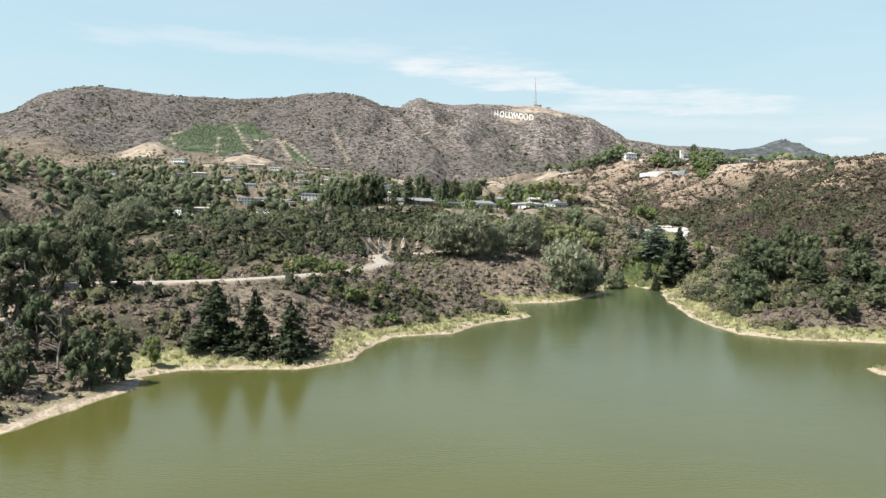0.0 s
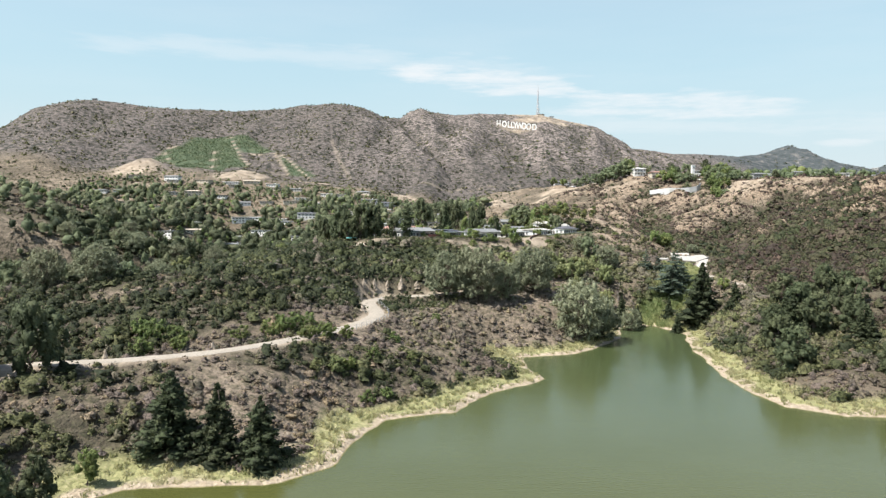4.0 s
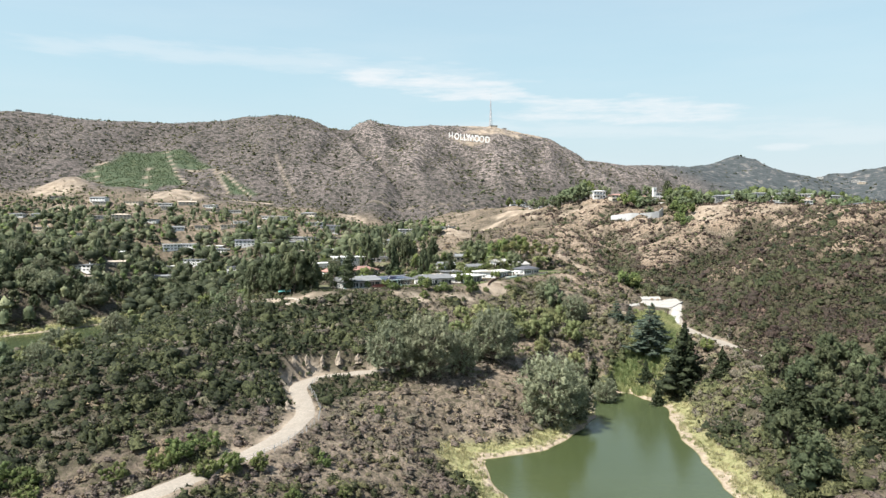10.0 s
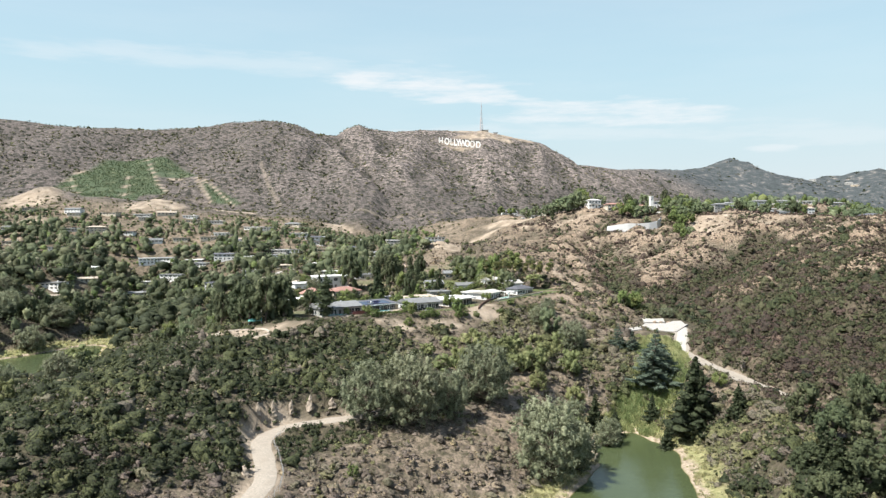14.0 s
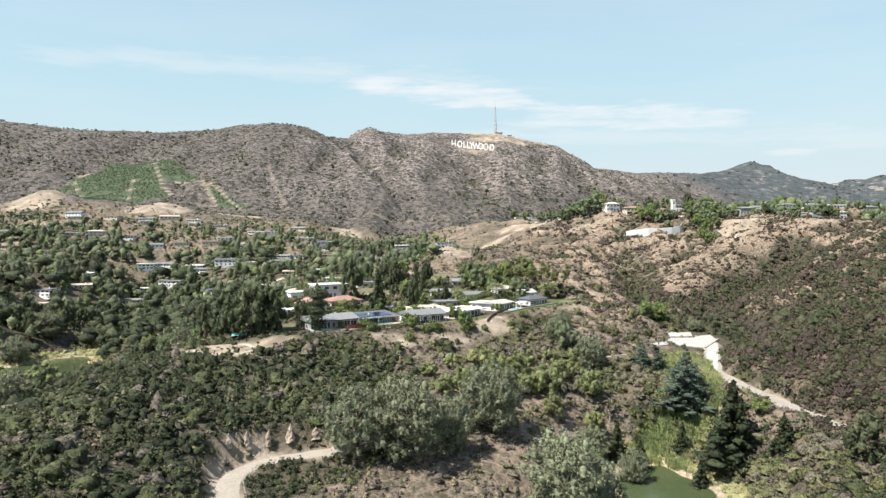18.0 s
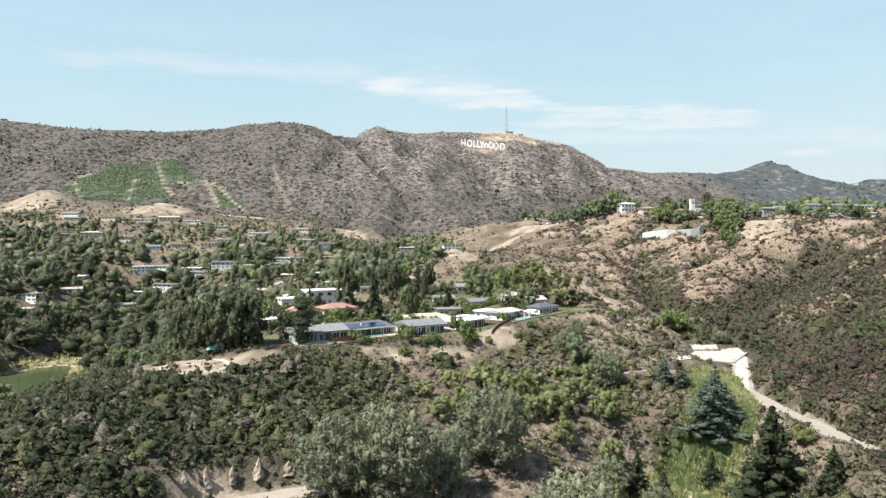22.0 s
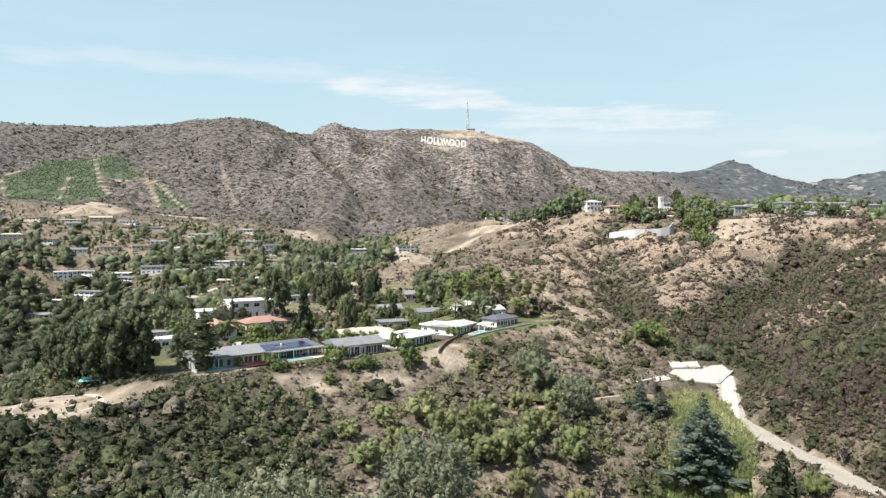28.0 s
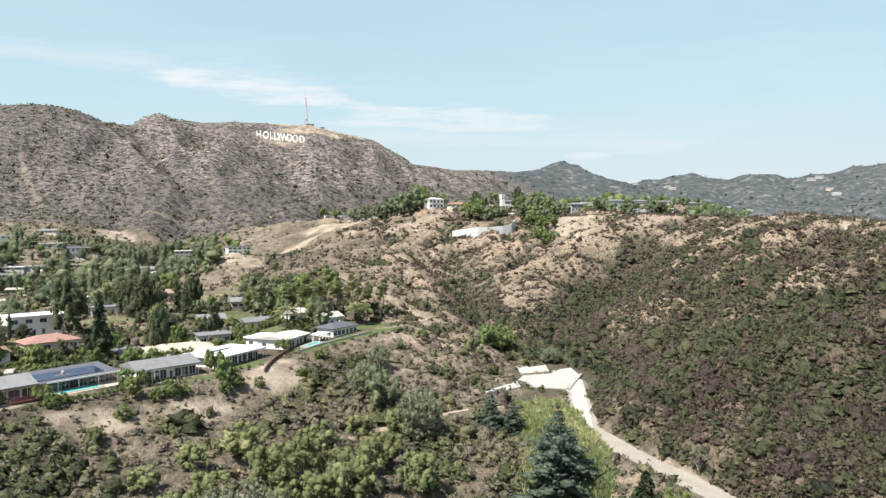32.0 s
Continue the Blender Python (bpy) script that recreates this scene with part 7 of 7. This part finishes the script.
def grove(seed, n, x0, x1, y0, y1, kinds, lo, hi, wide=1.0, test=None, group=""):
    """Trees spread over a stretch of ground, none on water, roads or houses."""
    rng = np.random.default_rng(seed)
    done = []
    for _ in range(n * 12):
        if len(done) >= n:
            break
        x, y = rng.uniform(x0, x1), rng.uniform(y0, y1)
        if shore_distance(np.array([x]), np.array([y]))[0] < 7 or along(np.array([x]), np.array([y]), ROAD)[0][0] < 7 or along(np.array([x]), np.array([y]), TRACK)[0][0] < 6:
            continue
        if any(math.hypot(x - a, y - b) < r + 2 for a, b, r in BUILT) or any(math.hypot(x - a, y - b) < 4.5 for a, b in done):
            continue
        if test and not test(x, y):
            continue
        done.append((x, y))
        plant(str(rng.choice(kinds)), x, y, rng.uniform(lo, hi), wide * rng.uniform(0.85, 1.15), int(rng.integers(1e6)), group)


grove(401, 32, 110, 190, 236, 345, ("pine", "pine", "fir", "pine"), 9, 16, 1.3, lambda x, y: x > 112 + 0.36 * max(y - 262, 0) and x + y > 372, "pines on the lake slope")
grove(402, 30, -175, -80, 120, 222, ("pine", "pine", "bare", "fir", "bare"), 10, 18, 1.0, lambda x, y: y < 205 and x < -88, "trees on the western shore")
grove(403, 42, -330, -215, 520, 690, ("pine", "pine", "grey", "pine"), 11, 18, 1.1, lambda x, y: x < -232 or y > 650, "pines on the far bank")
grove(404, 42, -260, -105, 285, 520, ("grey", "pine", "grey", "olive", "bare"), 7, 14, 1.1, lambda x, y: y < 420 and x < -150 + 0.35 * max(y - 300, 0), "trees below the knoll")
grove(405, 30, -112, -72, 455, 560, ("oak", "grey", "oak", "leafy", "pine"), 5, 10, 1.15, None, "trees behind the clearing")
grove(407, 26, -58, 40, 500, 560, ("leafy", "leafy", "cypress", "leafy", "pine"), 4, 9, 1.1, None, "small garden trees behind the row")
grove(406, 62, -95, 90, 535, 700, ("leafy", "oak", "cypress", "grey", "oak", "leafy", "pine"), 6, 14, 1.0, lambda x, y: y < 700 - 1.5 * max(x + 10, 0), "garden trees")


def garden(seed, n):
    """Rounded garden shrubs between the houses of the row."""
    rng = np.random.default_rng(seed)
    done = []
    while len(done) < n:
        f, off = rng.uniform(0, 1), rng.uniform(9, 60)
        x, y = -22 + 118 * f - 0.55 * off + rng.normal(0, 3), 470 + 66 * f + 0.84 * off + rng.normal(0, 3)
        if any(math.hypot(x - a, y - b) < 0.72 * r for a, b, r in BUILT) or any(math.hypot(x - a, y - b) < 3 for a, b in done):
            done.append((9999, 0))
            continue
        done.append((x, y))
        plant("bush" if rng.uniform() < 0.7 else "leafy", x, y, rng.uniform(2.2, 4.8), rng.uniform(0.8, 1.2), int(rng.integers(1e6)), "garden shrubs of the row")


garden(408, 150)


def far_trees(name, seed, x, y, lo, hi, material, label, leaves=70, low_tone=0.0, plump=0.75):
    """Far trees in one mesh: trunkless at this distance but for a stub, lobed crowns of leaf sprays."""
    rng = np.random.default_rng(seed)
    n = len(x)
    z = ground_z(x, y)
    h = rng.uniform(lo, hi, n) * (1 - 0.45 * smooth(y, 900, 1000) * (x < 100))
    slim = rng.uniform(0.7, 1.3, n) * plump
    k = leaves
    d = sphere_dirs(rng, n * k, -0.8).reshape(n, k, 3)
    lump = unit(rng.normal(size=(n, 5, 3)))
    swell = 1 + 0.6 * np.clip(np.einsum("nkc,nlc->nkl", d, lump).max(2) - 0.7, -0.4, 0.3)
    ext = np.stack([h * slim * 0.55, h * slim * 0.55, h * 0.46], 1)
    taper = 1 - 0.45 * np.maximum(d[..., 2:3], 0) * rng.uniform(0, 1, (n, 1, 1))
    p = d * np.concatenate([taper, taper, np.ones_like(taper)], 2) * (swell * rng.uniform(0.7, 1.05, (n, k)))[..., None] * ext[:, None, :]
    p = p + np.stack([x, y, z + h * 0.52], 1)[:, None, :]
    tris = leaf_tris(rng, p.reshape(-1, 3), unit(d / ext[:, None, :]).reshape(-1, 3), np.repeat(h * (0.03 + 0.034 * plump), k))
    tone = np.repeat(np.clip(rng.normal(0.42, 0.24, n), low_tone, 1), k)
    stub_d = np.linspace(0, 2 * math.pi, 4)[:3]
    base = np.stack([x, y, z - 0.4], 1)
    tr = np.stack([base + np.array([math.cos(a) * 0.4, math.sin(a) * 0.4, 0]) for a in stub_d[:2]] + [base + np.stack([0 * h, 0 * h, h * 0.5], 1)], 1)
    tris, tone = np.concatenate([tris, tr]), np.concatenate([tone, np.zeros(n)])
    mid = np.stack([x, y, z + h * 0.50], 1)
    bv, bf, per = cores(rng, mid, ext * 0.78, 5, (0.6, 0.0, -0.6))
    me = leafy_mesh(name, bv, bf, np.repeat(tone[::k][:n], per), tris, tone, material)
    return tagged(new(name, me), label, "trees", kind="stuff")


def woods():
    rng = np.random.default_rng(420)
    for name, n, x0, x1, y0, y1, lo, hi, material, label, plump in (
        ("neighbourhood_trees", 900, -480, 40, 700, 1000, 6, 13, M_FARTREE, "dark round trees between the houses of the hillside", 1.0),
        ("neighbourhood_trees", 380, -340, -85, 600, 860, 9, 16, M_PINE, "tall dark trees in the hollow below the houses", 0.95),
        ("neighbourhood_trees", 170, -470, 20, 860, 1000, 8, 14, M_PINE, "tall dark trees beside the hillside houses", 0.9),
        ("neighbourhood_conifers", 420, -480, 40, 700, 1010, 9, 19, M_FARTREE, "dark conifers between the houses of the hillside", 0.42),
        ("neighbourhood_trees", 420, -480, 40, 690, 1010, 6, 12, M_GREY, "grey-green trees between the houses of the hillside", 0.9),
        ("garden_trees", 800, -480, 60, 690, 1030, 4, 9, M_LEAF, "green garden trees between the houses", 1.0),
        ("canyon_trees", 200, -520, -235, 560, 700, 8, 15, M_FARTREE, "dark trees on the banks of the far water", 0.8),
        ("ridge_trees", 420, 280, 700, 810, 1100, 6, 14, M_LEAF, "trees round the houses on the far ridge", 0.8),
        ("ridge_trees", 300, 285, 570, 790, 905, 6, 13, M_FARTREE, "dark trees between the houses on the ridge", 0.8),
        ("hill_trees", 330, -720, -300, 420, 780, 7, 14, M_PINE, "dark woods on the western hill", 0.8),
        ("mountain_trees", 260, -200, 450, 1180, 1420, 3, 6.5, M_PINE, "small dark trees along the mountain foot", 1.1),
    ):
        x, y = scatter(rng, x0, x1, y0, y1, n)
        keep = (shore_distance(x, y) > 5) & (zones(x, y)[0] < 0.5) & (zones(x, y)[1] < 0.3) & clear_of(x, y)
        keep &= (fbm(x, y, 50, 3, 421) > -0.2) & ((fbm(x, y, 24, 4, 89) < 0.06) | (x > 60) | (rng.uniform(0, 1, len(x)) < 0.5))
        if name == "mountain_trees":
            f = rng.uniform(0, 1, 130)
            cx, cy = np.interp(f, (0, 0.7, 0.72, 1), (-640, -170, -100, -30)), np.interp(f, (0, 0.7, 0.72, 1), (1405, 1588, 1612, 1630))
            x, y, keep = np.append(x, cx + rng.normal(0, 8, 130)), np.append(y, cy + rng.normal(-4, 6, 130)), np.append(keep, np.ones(130, bool))
        far_trees(name, 430 + n, x[keep], y[keep], lo, hi, material, label, 56, plump=plump)


def yard_shrubs():
    """Low garden planting on the hillside, right up to the houses."""
    rng = np.random.default_rng(440)
    x, y = scatter(rng, -480, 60, 690, 1040, 2600)
    keep = (zones(x, y)[0] < 0.5) & (zones(x, y)[1] < 0.3) & (shore_distance(x, y) > 5)
    for cx, cy, r in BUILT:
        if r > 12:
            keep &= np.hypot(x - cx, y - cy) > 0.8 * r
    x, y = x[keep], y[keep]
    for k, material in enumerate((M_LEAF, M_FARTREE)):
        far_trees("garden_shrubs", 441 + k, x[k::2], y[k::2], 2.0, 5.0, material, "low garden shrubs and hedges between the houses", 11)


yard_shrubs()
chaparral()
reed_beds()
woods()

# ---- the concrete basin ----
basin = tagged(new("debris_basin"), "white concrete debris basin with a sloping apron", "basin")
basin.matrix_world = pose(0, 0, 0)
def ramp(pts, lift, thick=1.6):
    return slab([(px, py, 27.3 + 0.16 * (py - 467) + lift) for px, py in pts], thick)


part("apron", ramp([(143.5, 478.2), (151.8, 474.5), (157, 472.6), (162.5, 479.5), (168.4, 484), (168.6, 491.7), (163.6, 491), (158.2, 487.6), (147, 487.8), (143.6, 484)], 0.40), M_CONCRETE, basin)
part("upper_berm", ramp([(147, 489), (158.4, 489.2), (160, 495.6), (153.6, 495), (148.4, 497.6)], 0.7), M_CONCRETE, basin)
part("wing_channel", ramp([(127.4, 473.4), (141.6, 477.4), (142.4, 482.4), (127.4, 476.4)], 0.55, 2.5), M_CONCRETE, basin)
part("spillway_kerb", ramp([(157, 472.2), (158, 471.8), (169.4, 484), (168.6, 484.4)], 0.8), M_CONCRETE, basin)
for k, (px, py) in enumerate(((152.5, 488.3), (156, 488.4), (160.6, 489.6))):
    part("boulder", box(px - 0.9, px + 0.9, py - 0.7, py + 0.7, 30.2, 32.3 - 0.3 * k, 0.5), M_BANK, basin)
wall_line("roadside_wall", ((108, 457), (118, 459), (128, 459)), 1.0, 0.5, M_TANWALL, "low pale wall beside the track")

# ---- pale earth pillars left standing above the road cut ----
for x, y, tall, wide in ((-36, 350.5, 3.2, 1.5), (-31.5, 353.8, 4.4, 1.7), (-26, 357.6, 3.9, 1.5), (-20, 360.4, 4.4, 2.1), (-12.5, 362.8, 2.6, 2.0), (-49, 254, 2.6, 1.4), (-66, 234, 3.2, 1.3), (-90, 219, 3.4, 1.4), (-31.5, 306, 2.8, 1.8)):
    rr = random.Random(int(x * 7 + y))
    bm = bmesh.new()
    rings = []
    for k in range(6):
        f = k / 6
        reach = wide * 0.8 * ((1 - f) ** 0.9 + 0.08)
        cx, cy = rr.uniform(-0.25, 0.25) * f, rr.uniform(-0.25, 0.25) * f
        rings.append([bm.verts.new((cx + reach * rr.uniform(0.6, 1.3) * math.cos(a * 0.785), cy + reach * rr.uniform(0.6, 1.3) * math.sin(a * 0.785), -1.2 + (tall + 1.2) * f + rr.uniform(-0.2, 0.2))) for a in range(8)])
    tip = bm.verts.new((0.1, 0, tall))
    for lo, hi in zip(rings, rings[1:]):
        for a in range(8):
            bm.faces.new((lo[a], lo[(a + 1) % 8], hi[(a + 1) % 8], hi[a]))
    for a in range(8):
        bm.faces.new((rings[-1][a], rings[-1][(a + 1) % 8], tip))
    thing("earth_pillar", bm, M_SPIRE, "pale eroded earth pillar beside the road", "rock", pose(x, y, float(ground_z(x, y))), "earth pillars")

# ---- wire fence along the outer edge of the road bend ----
fence = tagged(new("wire_fence"), "thin wire fence along the edge of the road", "fence")
fline = [(-37, 254), (-29, 268), (-23.6, 281), (-20.6, 296), (-21.2, 307), (-25, 323), (-28.4, 334), (-26.6, 342.5)]
posts = []
for (ax, ay), (bx, by) in zip(fline, fline[1:]):
    n = 4
    posts += [(ax + (bx - ax) * i / n, ay + (by - ay) * i / n) for i in range(n)]
for x, y in posts:
    part("fence_post", box(x - 0.06, x + 0.06, y - 0.06, y + 0.06, float(ground_z(x, y)) - 0.3, float(ground_z(x, y)) + 1.9), M_METAL, fence)
for lift in (0.7, 1.25, 1.85):
    bm = bmesh.new()
    for (ax, ay), (bx, by) in zip(posts, posts[1:]):
        tube(bm, (ax, ay, float(ground_z(ax, ay)) + lift), (bx, by, float(ground_z(bx, by)) + lift), 0.03, 0.03, 4)
    part("wire", bm, M_METAL, fence)

# ---- the letters on the mountain ----
sign = tagged(new("hillside_sign"), "row of huge white letters standing on the mountain side", "sign")
A, B = Vector((112, 1582, 0)), Vector((190, 1540, 0))
face = math.degrees(math.atan2(B.y - A.y, B.x - A.x))
feet = [float(ground_z(A.x + (B.x - A.x) * f, A.y + (B.y - A.y) * f)) for f in (0.0, 0.25, 0.5, 0.75, 1.0)]


def sign_z(f):
    """The letters stand on a levelled line, a little above the slope."""
    return 0.8 + sum(feet) / 5 + (f - 0.5) * (feet[3] + feet[4] - feet[0] - feet[1]) / 1.5


for ch, f in zip("HOLLYWOOD", (0.03, 0.185, 0.305, 0.395, 0.475, 0.585, 0.70, 0.82, 0.965)):
    cu = bpy.data.curves.new("letter", "FONT")
    cu.body, cu.size, cu.extrude, cu.align_x, cu.offset = ch, 18.6, 0.4, "CENTER", 0.42
    tmp = bpy.data.objects.new("letter", cu)
    scene.collection.objects.link(tmp)
    me = bpy.data.meshes.new_from_object(tmp.evaluated_get(bpy.context.evaluated_depsgraph_get()))
    bpy.data.objects.remove(tmp)
    me.name = "letter"
    me.materials.clear()
    me.materials.append(M_WHITE)
    p = A + (B - A) * f
    lt = new("letter", me)
    lt.parent = sign
    lt.matrix_basis = pose(p.x, p.y, sign_z(f), 90, 0, face * 0.55) @ Matrix.Diagonal((0.74, 1, 1, 1))
    for s in (-2.2, 2.2):
        bm = bmesh.new()
        tube(bm, (s, 1.2, -5), (s, 1.2, 11), 0.25, 0.25, 5)
        part("support", bm, M_METAL, lt, m=Matrix.Diagonal((1 / 0.74, 1, 1, 1)) @ pose(0, 0, 0, -90))

# ---- the mast on the summit ----
mast = tagged(new("radio_mast"), "tall lattice radio mast on the mountain top", "mast")
mz = float(ground_z(214, 1700))
mast.matrix_world = pose(214, 1700, mz)
for i in range(3):
    a = 2 * math.pi * i / 3
    bm = bmesh.new()
    tube(bm, (4.2 * math.cos(a), 4.2 * math.sin(a), -3), (0.7 * math.cos(a), 0.7 * math.sin(a), 58), 0.42, 0.25, 5)
    part("leg", bm, M_STEELPALE, mast)
for k in range(12):
    z0, z1 = k * 4.8, k * 4.8 + 4.8
    r0, r1 = 4.2 - 3.5 * z0 / 58, 4.2 - 3.5 * z1 / 58
    bm = bmesh.new()
    for i in range(3):
        a, b = 2 * math.pi * i / 3, 2 * math.pi * (i + 1) / 3
        tube(bm, (r0 * math.cos(a), r0 * math.sin(a), z0), (r1 * math.cos(b), r1 * math.sin(b), z1), 0.16, 0.16, 4)
        tube(bm, (r1 * math.cos(a), r1 * math.sin(a), z1), (r1 * math.cos(b), r1 * math.sin(b), z1), 0.14, 0.14, 4)
    part("lattice_bay", bm, M_STEELPALE, mast)
bm = bmesh.new()
tube(bm, (0, 0, 57), (0, 0, 76), 0.32, 0.12, 5)
part("antenna", bm, M_STEELPALE, mast)
for z0, r in ((14, 1.6), (22, 1.3), (33, 1.0)):
    bm = bmesh.new()
    bmesh.ops.create_cone(bm, cap_ends=True, segments=14, radius1=r, radius2=r * 0.6, depth=0.8)
    part("dish", bm, M_WHITE, mast, m=pose(0, -3.4 + z0 * 0.04, z0, 90))
house(222, 1704, 0, 16, 8, 4.5, "flat", 0.4, M_CREAM, M_ROOFGREY, "small service building at the foot of the mast", 3, chimney=False, name="service_building")
house(246, 1700, 0, 9, 6, 3.2, "flat", 0.4, M_WHITE, M_ROOFGREY, "white equipment hut on the mountain top", 2, chimney=False, name="equipment_hut")
house(-676, 1404, 0, 8, 6, 3.0, "flat", 0.4, M_GREYWALL, M_ROOFGREY, "tiny lookout hut on the western peak", 2, chimney=False, name="lookout_hut")
